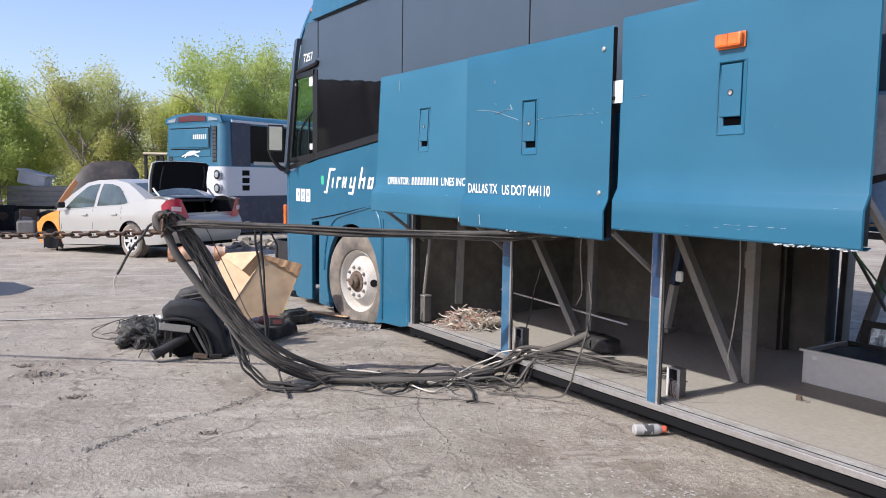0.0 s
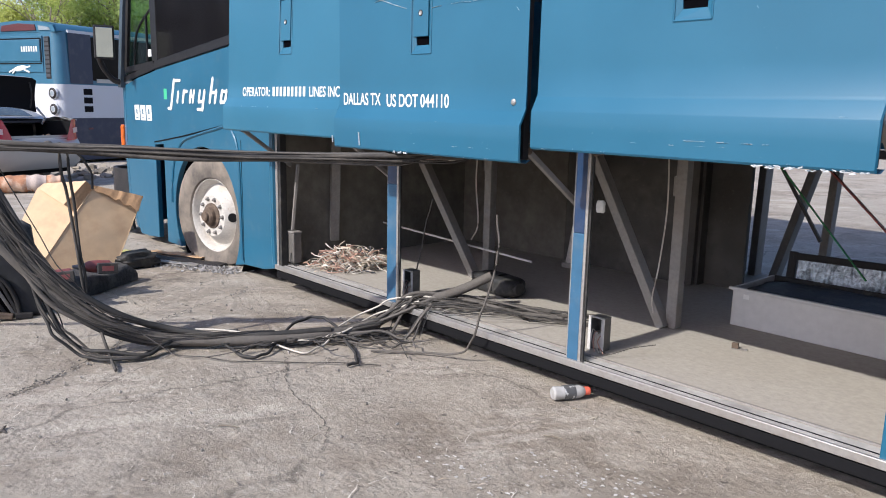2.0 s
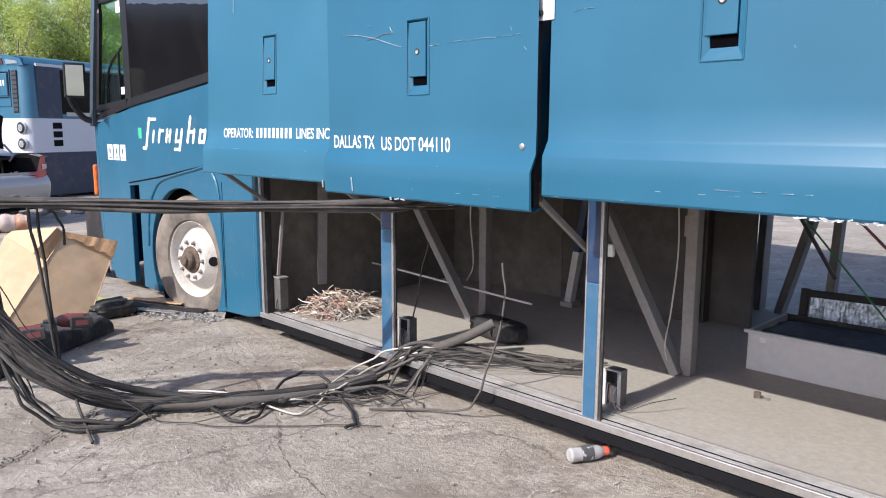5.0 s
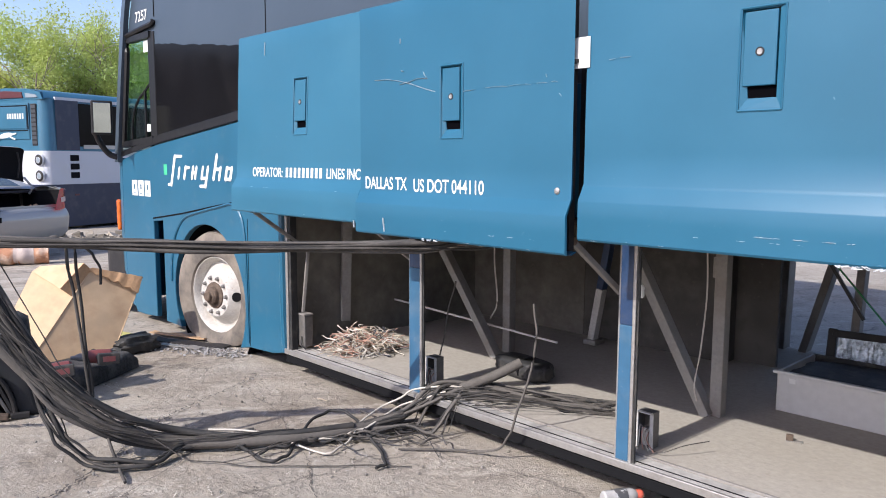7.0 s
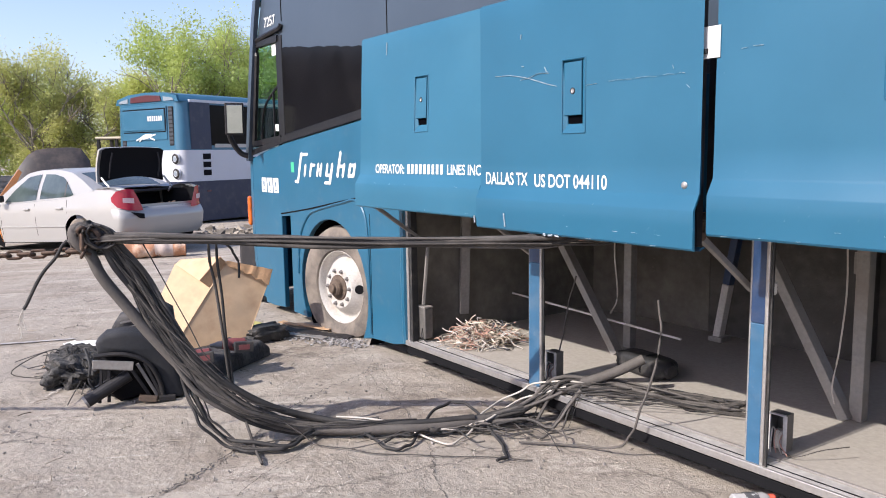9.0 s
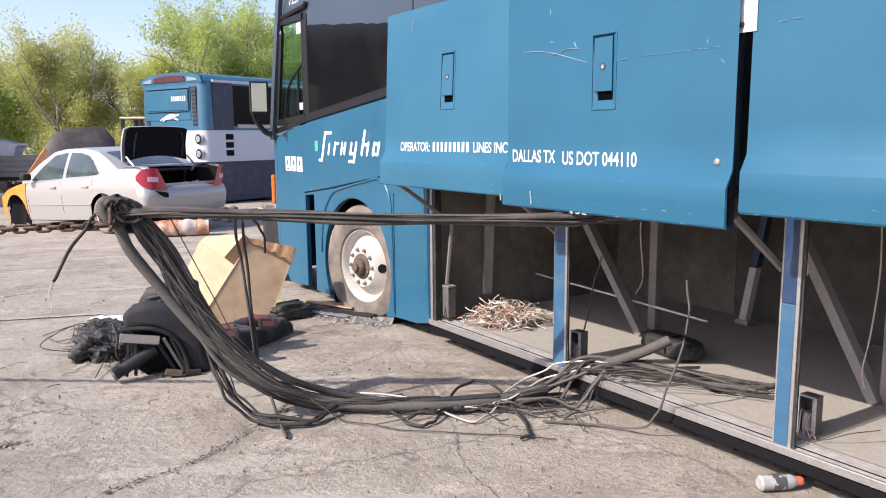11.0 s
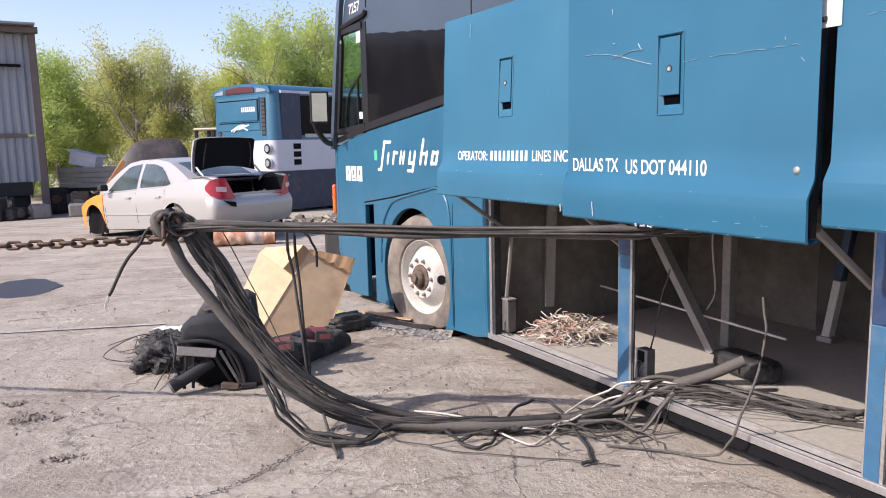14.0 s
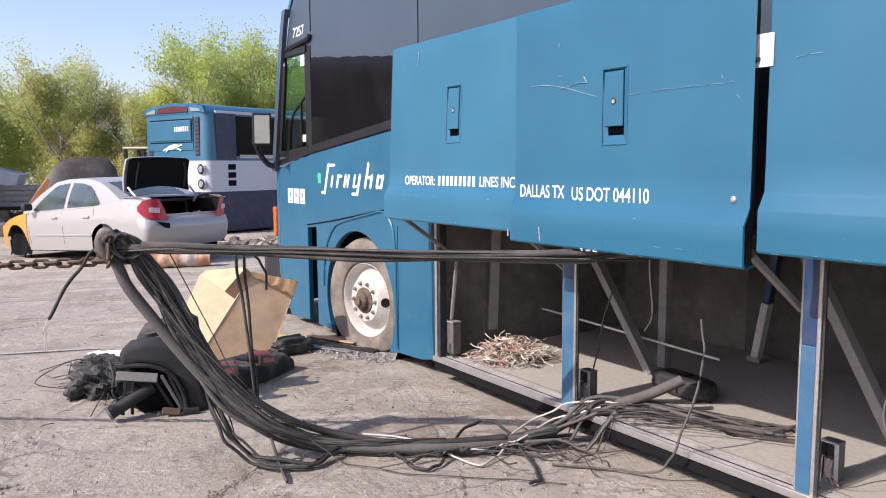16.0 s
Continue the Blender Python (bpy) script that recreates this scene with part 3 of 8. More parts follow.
def build_bays():
    """The open baggage bays under the deck."""
    floor = part("bay_floor", box(0.97, 4.86, 0.055, 2.5, 0.10, 0.165), FLOOR_BAY, coach, "dusty tan baggage floor")
    part("front_bulkhead", box(0.97, 1.0, 0.05, 2.5, 0.165, 1.17), LIT_LINING, coach, "dusty bulkhead, lightened in colour for floor bounce")
    part("back_lining", box(1.0, 2.08, 1.78, 1.82, 0.165, 1.17), LIT_LINING, coach, "dusty lining, lightened in colour for floor bounce")
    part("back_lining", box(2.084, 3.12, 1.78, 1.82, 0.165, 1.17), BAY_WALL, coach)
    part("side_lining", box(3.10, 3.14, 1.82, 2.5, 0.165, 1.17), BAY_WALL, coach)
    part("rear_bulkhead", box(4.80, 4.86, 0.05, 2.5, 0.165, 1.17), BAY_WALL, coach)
    # solid near-black block: the shade ahead of the bays as colour
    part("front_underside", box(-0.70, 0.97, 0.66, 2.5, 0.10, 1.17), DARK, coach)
    # threshold rails: three strips and a dark skirt
    sill = part("threshold", box(0.975, 4.86, 0.004, 0.092, 0.128, 0.167, 0.004), SILL, coach, "scuffed pale threshold strip")
    part("edge_rail", box(0.975, 4.86, -0.016, 0.0, 0.136, 0.170, 0.003), ALU, sill, "bright aluminium edge")
    part("rail_groove", box(0.975, 4.86, 0.028, 0.036, 0.160, 0.1685), DARK, sill)
    part("inner_rail", box(0.975, 4.86, 0.098, 0.112, 0.160, 0.173, 0.002), STEEL, sill)
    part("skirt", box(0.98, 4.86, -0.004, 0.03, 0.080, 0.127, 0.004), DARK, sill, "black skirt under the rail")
    # near-black filler that carries the shade under the floor
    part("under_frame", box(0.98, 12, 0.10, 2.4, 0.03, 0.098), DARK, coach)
    # pillars
    for x, split, w in ((2.205, 0.84, 0.085), (3.512, 0.74, 0.06)):
        p = part("pillar", box(x, x + w, 0.0, 0.03, 0.16, split, 0.004), PILLAR_BLUE, coach, "dusty blue pillar between the bays")
        part("pillar_top", box(x, x + w, 0.002, 0.032, split + 0.001, 1.165, 0.003), NAVY, p, "dark blue upper part")
        part("seal_strip", box(x + w + 0.001, x + w + 0.017, -0.004, 0.014, 0.16, 1.165, 0.004), ALU, p, "bare aluminium seal strip")
        part("seal_strip", box(x + w + 0.022, x + w + 0.030, 0.0, 0.012, 0.16, 1.165, 0.002), BLACK, p)
        part("seal_strip", box(x - 0.012, x - 0.001, 0.01, 0.05, 0.16, 1.165, 0.002), ALU, p)
    p = part("end_pillar", box(0.985, 1.012, -0.004, 0.05, 0.16, 1.165, 0.004), ALU, coach, "aluminium door seal at the front of the bay")
    part("seal_strip", box(1.018, 1.045, 0.0, 0.05, 0.16, 1.165, 0.004), BLACK, p)
    part("end_pillar", box(4.80, 4.855, 0.0, 0.05, 0.16, 1.165, 0.004), BLUE_DOOR, coach)
    # inner posts and diagonal braces
    for x, y in ((2.03, 1.02), (3.56, 0.82)):
        q = part("inner_post", box(x - 0.030, x + 0.030, y - 0.030, y + 0.030, 0.166, 1.168, 0.005), STEEL, coach, "dusty grey steel post")
        part("bracket", box(x - 0.041, x - 0.027, y - 0.03, y + 0.03, 0.85, 0.95, 0.003), STEEL, q)
    for a, b in (((2.10, 0.83, 0.168), (1.36, 0.84, 1.15)), ((3.53, 0.78, 0.168), (2.96, 0.80, 1.15)), ((1.02, 0.45, 0.30), (1.10, 0.42, 1.12))):
        part("brace", bar(a, b, 0.065, 0.05, bevel=0.004), STEEL, coach, "diagonal grey steel brace")
    back = part("back_post", bar((2.28, 1.60, 0.17), (2.345, 1.60, 0.55), 0.06, 0.05, bevel=0.004), PALE_BAR, coach, "leaning post, bare below and blue above")
    part("post_top", bar((2.3455, 1.60, 0.553), (2.45, 1.60, 1.16), 0.06, 0.05, bevel=0.004), NAVY, back, "blue painted upper part")
    part("tie_rod", bar((1.0, 0.92, 0.385), (2.50, 0.92, 0.325), 0.010, 0.012), PALE_BAR, coach, "pale thin rod across the bay")
    # far side frame seen through the third bay
    for a, b, w in (((3.22, 2.46, 0.14), (3.24, 2.46, 1.16), 0.11), ((3.36, 2.46, 0.16), (3.62, 2.46, 1.16), 0.10), ((3.66, 2.46, 0.14), (3.70, 2.46, 1.16), 0.08), ((4.6, 2.46, 0.14), (4.6, 2.46, 1.16), 0.10)):
        part("far_post", bar(a, b, w, 0.05, bevel=0.004), STEEL, coach)
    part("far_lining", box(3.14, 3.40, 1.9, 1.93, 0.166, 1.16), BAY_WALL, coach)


build_bays()


# ---- raised baggage doors ----
DOORS = [  # front edge, rear edge, bottom, top, outer face, latch left, latch bottom, lean of the top towards the coach in degrees
    (0.912, 2.205, 1.090, 2.150, -0.303, 1.541, 1.548, 2.7),
    (2.208, 3.498, 1.050, 2.132, -0.324, 2.784, 1.502, 0.0),
    (3.527, 4.786, 1.108, 2.166, -0.298, 4.106, 1.563, 0.0),
]
LATCH_W, LATCH_H = 0.137, 0.312


def build_door(k, x0, x1, z0, z1, y, lx, lz, lean):
    profile = [(0.03, z0 + 0.012), (0.0, z0), (-0.028, z0 + 0.002), (-0.034, z0 + 0.010), (-0.035, z0 + 0.08), (-0.036, z0 + 0.147), (-0.034, z0 + 0.153), (-0.008, z0 + 0.200), (-0.001, z0 + 0.214), (0.0, z0 + 0.32), (0.0, lz), (0.0, lz + LATCH_H), (0.0, z1 - 0.10), (0.0, z1 - 0.02), (0.004, z1 - 0.005), (0.014, z1)]
    xs = sorted([x0, x0 + 0.004, x0 + 0.02, lx, lx + LATCH_W, x1 - 0.02, x1 - 0.004, x1] + [x for x in (x0 + (x1 - x0) * s / 12 for s in range(1, 12)) if abs(x - lx) > 0.02 and abs(x - lx - LATCH_W) > 0.02 and not lx < x < lx + LATCH_W])

    def dent(x, z):
        edge = min(1, max(0, (max(lx - x, x - lx - LATCH_W, lz - z, z - lz - LATCH_H) - 0.01) / 0.08))
        return 0.006 * abs(noise.noise((x * 2.1, z * 2.3, k * 7.0))) * edge * (1 if z0 + 0.25 < z < z1 - 0.05 else 0)

    bm = bmesh.new()
    skew = {(1, x1): -0.016, (2, x0): 0.046}  # ends that are not quite upright
    grid = [[bm.verts.new((x + skew.get((k, x), 0.0) * (z - z0) / (z1 - z0), y + dy + (0.008 if x in (x0, x1) else 0.0) + dent(x, z), z)) for dy, z in profile] for x in xs]
    for i in range(len(xs) - 1):
        for q in range(len(profile) - 1):
            if not (xs[i] >= lx - 1e-6 and xs[i + 1] <= lx + LATCH_W + 1e-6 and profile[q][1] >= lz - 1e-6 and profile[q + 1][1] <= lz + LATCH_H + 1e-6):
                bm.faces.new((grid[i][q], grid[i + 1][q], grid[i + 1][q + 1], grid[i][q + 1]))
    bmesh.ops.recalc_face_normals(bm, faces=bm.faces)
    d = part("luggage_door", bm, (SHEEN_DOOR, BLUE_DOOR, BLUE_DOOR)[k], coach, ("blue baggage door lightened for slanting sheen, raised, leaning in", "raised blue baggage door with long scratches", "raised blue baggage door with a torn lower edge")[k], 28)
    paint = (SHEEN_DOOR, BLUE_DOOR, BLUE_DOOR)[k]
    skin = bmesh.new()
    for a, b, c, e in ((x0 + 0.048, lx - 0.008, z0 + 0.015, z1 - 0.006), (lx + LATCH_W + 0.008, x1 - 0.020, z0 + 0.015, z1 - 0.006), (lx - 0.008, lx + LATCH_W + 0.008, z0 + 0.015, lz - 0.008), (lx - 0.008, lx + LATCH_W + 0.008, lz + LATCH_H + 0.008, z1 - 0.006)):
        box(a, b, y + 0.012, y + 0.045, c, e, 0, skin)
    part("inner_skin", skin, BLACK_TRIM, d, "dark inner skin")
    # latch: a pressed frame round a pan, the flap in its upper part, a finger well under the flap
    w, h = LATCH_W, LATCH_H
    rim = bmesh.new()
    for a, b in (((0, 0), (w, 0)), ((w, 0), (w, h)), ((w, h), (0, h)), ((0, h), (0, 0))):
        tube([(lx + a[0], y, lz + a[1]), (lx + b[0], y, lz + b[1])], 0.0042, 6, rim, steps=0)
    latch = part("latch_frame", rim, paint, d, "raised edge of the latch recess")
    depth, fx0, fx1, fz0, fz1 = 0.026, lx + 0.010, lx + w - 0.024, lz + 0.075, lz + h - 0.012
    pan = bmesh.new()
    outer = [(lx, lz), (lx + w, lz), (lx + w, lz + h), (lx, lz + h)]
    inner = [(lx + 0.026, lz + 0.038), (fx1 + 0.004, lz + 0.038), (fx1 + 0.004, lz + h - 0.007), (lx + 0.006, lz + h - 0.007)]
    vo = [pan.verts.new((a, y, b)) for a, b in outer]
    vi = [pan.verts.new((a, y + (0.006 if i in (1, 2) else 0.012), b)) for i, (a, b) in enumerate(inner)]
    vd = [pan.verts.new((a, y + depth, b)) for a, b in inner]
    for i in range(4):
        e = (i + 1) % 4
        pan.faces.new((vo[i], vo[e], vi[e], vi[i]))
        pan.faces.new((vi[i], vi[e], vd[e], vd[i]))
    pan.faces.new(vd)
    bmesh.ops.recalc_face_normals(pan, faces=pan.faces)
    part("latch_pan", pan, paint, latch, "sunken latch pan")
    part("latch_flap", box(fx0, fx1, y + 0.001, y + 0.014, fz0, fz1, 0.003), paint, latch, "latch flap")
    part("finger_well", box(lx + 0.020, fx1 + 0.001, y + 0.0155, y + 0.0255, lz + 0.040, fz0 + 0.004), SLOT_SHADE, latch, "finger well filled near-black for its shade")
    part("key_lock", lathe([(0.0, 0.001), (0.006, 0.001), (0.0075, 0.002), (0.009, 0.002), (0.0095, 0.0)], facing(lx + 0.062, y + 0.0005, lz + 0.178), 14), ALU, latch, "bare metal key lock")
    part("lock_ring", lathe([(0.0096, 0.0), (0.0105, 0.0016), (0.0135, 0.0016), (0.0145, 0.0)], facing(lx + 0.062, y + 0.0005, lz + 0.178), 16), BLACK_TRIM, latch)
    if lean:
        d.matrix_basis = Matrix.Translation((0, y, z0)) @ Matrix.Rotation(radians(-lean), 4, "X") @ Matrix.Translation((0, -y, -z0))
    return d


doors = [build_door(k, *row) for k, row in enumerate(DOORS)]


def scratch(door, pts, r=0.0022):
    part("scratch", tube(pts, r, 4, steps=4, squash=0.35), SCUFF, door)


def build_door_details():
    d1, d2, d3 = doors
    y1, y2, y3 = DOORS[0][4] - 0.0015, DOORS[1][4] - 0.0015, DOORS[2][4] - 0.0015
    for x, z in ((3.428, 1.292), (3.430, 2.02)):
        part("rivet", lathe([(0.0, 0.007), (0.008, 0.006), (0.013, 0.002), (0.014, -0.001)], facing(x, y2, z), 14), ALU, d2, "bare metal rivet head")
    letters("lettering", "OPERATOR:", facing(1.112, y1, 1.308), 0.332, 0.055, WHITE, d1, "white lettering")
    for k in range(9):  # name given as plain bars
        x = 1.478 + 0.0416 * k
        part("lettering_bar", box(x, x + 0.024, y1 - 0.0005, y1 + 0.0005, 1.309, 1.363), WHITE, d1)
    letters("lettering", "LINES INC.", facing(1.876, y1, 1.308), 0.308, 0.055, WHITE, d1, "white lettering")
    letters("lettering", "DALLAS TX", facing(2.252, y2, 1.268), 0.308, 0.060, WHITE, d2, "white lettering")
    letters("lettering", "US DOT 044110", facing(2.607, y2, 1.263), 0.440, 0.060, WHITE, d2, "white lettering")
    scratch(d2, [(2.33, y2, 1.785), (2.44, y2, 1.780), (2.56, y2, 1.758), (2.67, y2, 1.727), (2.75, y2, 1.706)], 0.0026)
    scratch(d2, [(2.925, y2, 1.697), (2.985, y2, 1.700)], 0.0018)
    scratch(d2, [(2.512, y2, 1.753), (2.579, y2, 1.761), (2.636, y2, 1.772), (2.70, y2, 1.768)], 0.0024)
    scratch(d2, [(2.674, y2, 1.797), (2.682, y2, 1.782), (2.692, y2, 1.773)], 0.0026)
    for a, b in ((3.05, 3.17), (3.18, 3.29), (3.32, 3.37), (3.39, 3.42)):
        scratch(d2, [(a, y2, 1.703), ((a + b) / 2, y2, 1.705), (b, y2, 1.701)], 0.0014)
    scratch(d2, [(3.428, y2, 1.659), (3.441, y2, 1.646)], 0.0016)
    scratch(d2, [(3.364, y2, 1.735), (3.368, y2, 1.722)], 0.0014)
    scratch(d2, [(2.516, y2, 1.936), (2.517, y2, 1.959)], 0.003)
    scratch(d2, [(2.520, y2, 1.815), (2.536, y2, 1.812)], 0.004)
    scratch(d1, [(1.223, y1, 2.015), (1.226, y1, 2.09)], 0.0026)
    scratch(d3, [(3.627, y3, 1.765), (3.655, y3, 1.767)], 0.0014)
    scratch(d3, [(3.674, y3, 1.769), (3.713, y3, 1.768)], 0.0016)
    rng0 = random.Random(5)
    for x, w in ((4.198, 0.076), (4.313, 0.042), (4.396, 0.037), (4.463, 0.019)):
        q = x
        while q < x + w:
            e = q + rng0.uniform(0.004, 0.014)
            scratch(d3, [(q, y3 - 0.036, 1.174 + rng0.uniform(-0.001, 0.001)), ((q + e) / 2, y3 - 0.036, 1.1745), (e, y3 - 0.036, 1.174 + rng0.uniform(-0.001, 0.001))], rng0.uniform(0.0009, 0.0021))
            q = e + rng0.uniform(0.0, 0.004)
    # torn white edge along the bottoms
    rng = random.Random(77)
    for d, x0, x1, y, z in ((d1, 0.95, 2.16, y1, 1.09), (d2, 2.20, 3.47, y2, 1.05), (d3, 3.55, 4.76, y3, 1.108)):
        for _ in range(9):
            x, w, h = rng.uniform(x0, x1 - 0.05), rng.uniform(0.006, 0.035), rng.choice((0.008, 0.012, 0.02, 0.05, 0.155))
            scratch(d, [(x, y - 0.0355, z + h), (x + w / 2, y - 0.0355, z + h + rng.uniform(-0.002, 0.002)), (x + w, y - 0.0355, z + h)], rng.uniform(0.0004, 0.0011))
    for d, x0, x1, y, z in ((d3, 4.44, 4.78, y3, 1.108), (d2, 2.70, 2.80, y2, 1.052)):
        bm = bmesh.new()
        x = x0
        while x < x1:
            for _ in range(2):
                q = random.uniform(0.0006, 0.0024)
                m = Matrix.Translation((x, y - 0.034, z + random.uniform(-0.004, 0.007) * (0.4 + 1.2 * abs(noise.noise((x * 9, 0, 0)))))) @ Euler((random.uniform(-0.4, 0.4), random.uniform(-0.5, 0.5), random.uniform(-0.2, 0.2))).to_matrix().to_4x4()
                box(-q * 3.5, q * 3.5, -q * 0.5, q * 0.5, -q * 0.8, q * 0.8, 0, bm, m)
            x += random.choice((0.003, 0.006, 0.010, 0.022))
        part("torn_edge", bm, TORN, d, "ragged bare edge where the paint is torn off")
    for x, z in ((2.20, 1.075), (2.43, 1.10), (2.435, 1.07)):
        scratch(d2, [(x, y2 - 0.037, z + 0.035), (x + 0.004, y2 - 0.037, z)], 0.005)
    lamp = part("side_lamp", box(4.101, 4.231, y3 - 0.036, y3, 1.930, 1.988, 0.010), AMBER, d3, "amber side marker lamp")
    part("lamp_base", box(4.096, 4.236, y3 - 0.008, y3 + 0.001, 1.925, 1.993, 0.004), AMBER, lamp)
    part("lamp_rib", box(4.164, 4.168, y3 - 0.039, y3 - 0.02, 1.934, 1.984), AMBER, lamp)
    # lift arms
    for x in (1.035, 2.155, 3.458):
        arm = part("lift_arm", bar((x, -0.265, 1.100), (x, 0.09, 0.852), 0.024, 0.024, bevel=0.004), STEEL, coach, "grey baggage door lift arm")
        part("arm_pivot", lathe([(0.0, 0.014), (0.016, 0.014), (0.018, 0.0), (0.016, -0.014), (0.0, -0.014)], Matrix.Translation((x, -0.262, 1.098)) @ Matrix.Rotation(radians(90), 4, "Y"), 14), RUST, arm)
    part("arm_strut", bar((1.062, 0.13, 0.86), (1.050, 0.085, 0.41), 0.022, 0.022, bevel=0.004), STEEL, coach, "grey strut below the lift arm")
    for x in (2.315, 3.615):
        hanger = part("arm_bracket", box(x - 0.012, x + 0.030, -0.03, 0.03, 1.085, 1.135, 0.006), RUST, coach, "rusty bracket at the pillar head")
        part("bracket_hook", tube([(x + 0.01, -0.03, 1.10), (x + 0.03, -0.05, 1.085), (x + 0.05, -0.04, 1.10), (x + 0.045, -0.01, 1.12)], 0.007, 6), RUST, hanger)
    part("lift_arm", bar((4.72, -0.27, 1.36), (4.76, -0.03, 1.10), 0.028, 0.028, bevel=0.004), STEEL, coach)
    # what shows in the gap between the doors
    # flat black panel behind the gap
    part("gap_backing", box(3.30, 3.60, -0.012, -0.001, 1.17, 1.79, 0.004), BLACK_TRIM, coach)
    part("gap_plate", box(3.466, 3.546, -0.302, -0.296, 1.745, 1.857, 0.002), WHITE, coach, "white plate between the doors")
    part("hinge_pin", tube([(3.480, -0.298, 1.772), (3.486, -0.306, 1.772), (3.498, -0.308, 1.771)], 0.009, 8), BLACK_TRIM, coach)


build_door_details()


def build_front_graphics():
    # plain slanted strokes in the place of the maker's script
    slant = 0.36

    def stroke(pts, r, proud):
        (ax, az), (bx, bz) = ((x + slant * (z - 1.28), z) for x, z in (pts[0], pts[-1]))
        long = math.hypot(bx - ax, bz - az)
        ux, uz = (bx - ax) / long * r, (bz - az) / long * r
        part("script_stroke", prism([(ax - ux, az - uz), (ax + uz, az - ux), (bx + uz, bz - ux), (bx + ux, bz + uz), (bx - uz, bz + ux), (ax - uz, az + ux)], -proud, -0.0004), WHITE, coach, "white script stroke")

    for x, z0, z1, w in ((-0.655, 1.205, 1.435, 0.017), (-0.545, 1.262, 1.340, 0.015), (-0.440, 1.262, 1.350, 0.016), (-0.310, 1.265, 1.350, 0.016), (-0.255, 1.265, 1.350, 0.014), (-0.150, 1.265, 1.350, 0.014), (-0.070, 1.205, 1.350, 0.016), (0.040, 1.265, 1.440, 0.016), (0.125, 1.265, 1.350, 0.015), (0.220, 1.265, 1.350, 0.015), (0.290, 1.265, 1.350, 0.015)):
        stroke([(x, z0), (x, (z0 + z1) / 2), (x, z1)], w + 0.001, 0.0022)
    for x0, x1, z in ((-0.655, -0.535, 1.432), (-0.705, -0.655, 1.208), (-0.440, -0.375, 1.345), (-0.310, -0.250, 1.308), (-0.150, -0.080, 1.268), (-0.150, -0.075, 1.208), (0.040, 0.120, 1.338), (0.220, 0.290, 1.345), (0.220, 0.290, 1.268)):
        stroke([(x0, z), ((x0 + x1) / 2, z + 0.004), (x1, z)], 0.012, 0.0052)
    for k in range(3):
        x = -1.480 + 0.136 * k
        s = part("sticker", box(x, x + 0.112, -0.0016, 0.0, 1.095, 1.228), WHITE, coach, "small white warning sticker")
        part("sticker_mark", box(x + 0.040, x + 0.066, -0.0022, -0.0016, 1.150, 1.195, m=Matrix.Identity(4)), BLUE, s)
        part("sticker_mark", box(x + 0.03, x + 0.08, -0.0022, -0.0016, 1.112, 1.120), BLUE, s)
    part("sticker", box(-0.815, -0.755, -0.0016, 0.0, 1.283, 1.368), GREEN, coach, "small green sticker")


build_front_graphics()


def build_wheel():
    m = pose(-0.118, 0.085, 0.374, 90, 0, 10)  # local z points out of the wheel
    tyre = [(0.292, 0.01), (0.305, 0.028), (0.36, 0.040), (0.43, 0.038), (0.475, 0.020), (0.495, -0.02), (0.50, -0.10), (0.50, -0.18), (0.47, -0.25), (0.40, -0.27), (0.30, -0.26)]
    bm = lathe(tyre, m, 56)
    for v in bm.verts:  # flat where it stands
        if v.co.z < 0.07:
            sink = 0.07 - v.co.z
            v.co.z = max(0.002, 0.07 - sink * 0.55)
            v.co.y -= 0.03 * min(1, sink / 0.2) * (1 if v.co.y < 0.12 else -1)
    wheel = part("front_wheel", bm, TYRE, coach, "flat dusty tyre on a white steel rim", 40)
    rim = [(0.0, 0.042), (0.085, 0.042), (0.10, 0.032), (0.165, 0.032), (0.178, 0.022), (0.21, -0.014), (0.240, -0.052), (0.258, -0.056), (0.268, -0.03), (0.278, 0.0), (0.290, 0.014), (0.298, 0.012), (0.298, -0.02), (0.27, -0.12)]
    part("rim", lathe([(r, h) for r, h in rim], m, 48), RIM, wheel, "white steel rim with rust stains", 30)
    part("hub", lathe([(0.0, 0.112), (0.028, 0.112), (0.036, 0.107), (0.039, 0.090), (0.054, 0.086), (0.066, 0.074), (0.072, 0.048), (0.100, 0.040), (0.104, 0.030)], m, 26), RUST, wheel, "rusty wheel hub", 30)
    for k in range(10):
        a = 2 * math.pi * k / 10
        part("wheel_nut", lathe([(0.0, -0.004), (0.006, -0.004), (0.008, -0.010), (0.013, -0.012), (0.0145, -0.022), (0.019, -0.03)], m @ Matrix.Translation((0.137 * math.cos(a), 0.137 * math.sin(a), 0.062)), 6), STEEL, wheel)
    for a in (0.0, math.pi):
        part("hand_hole", lathe([(0.0, 0.003), (0.035, 0.003), (0.037, 0.0)], m @ Matrix.Translation((0.208 * math.cos(a), 0.208 * math.sin(a), -0.010)) @ Euler((0, 0.75 * math.cos(a), 0)).to_matrix().to_4x4(), 18), DARK, wheel)


build_wheel()


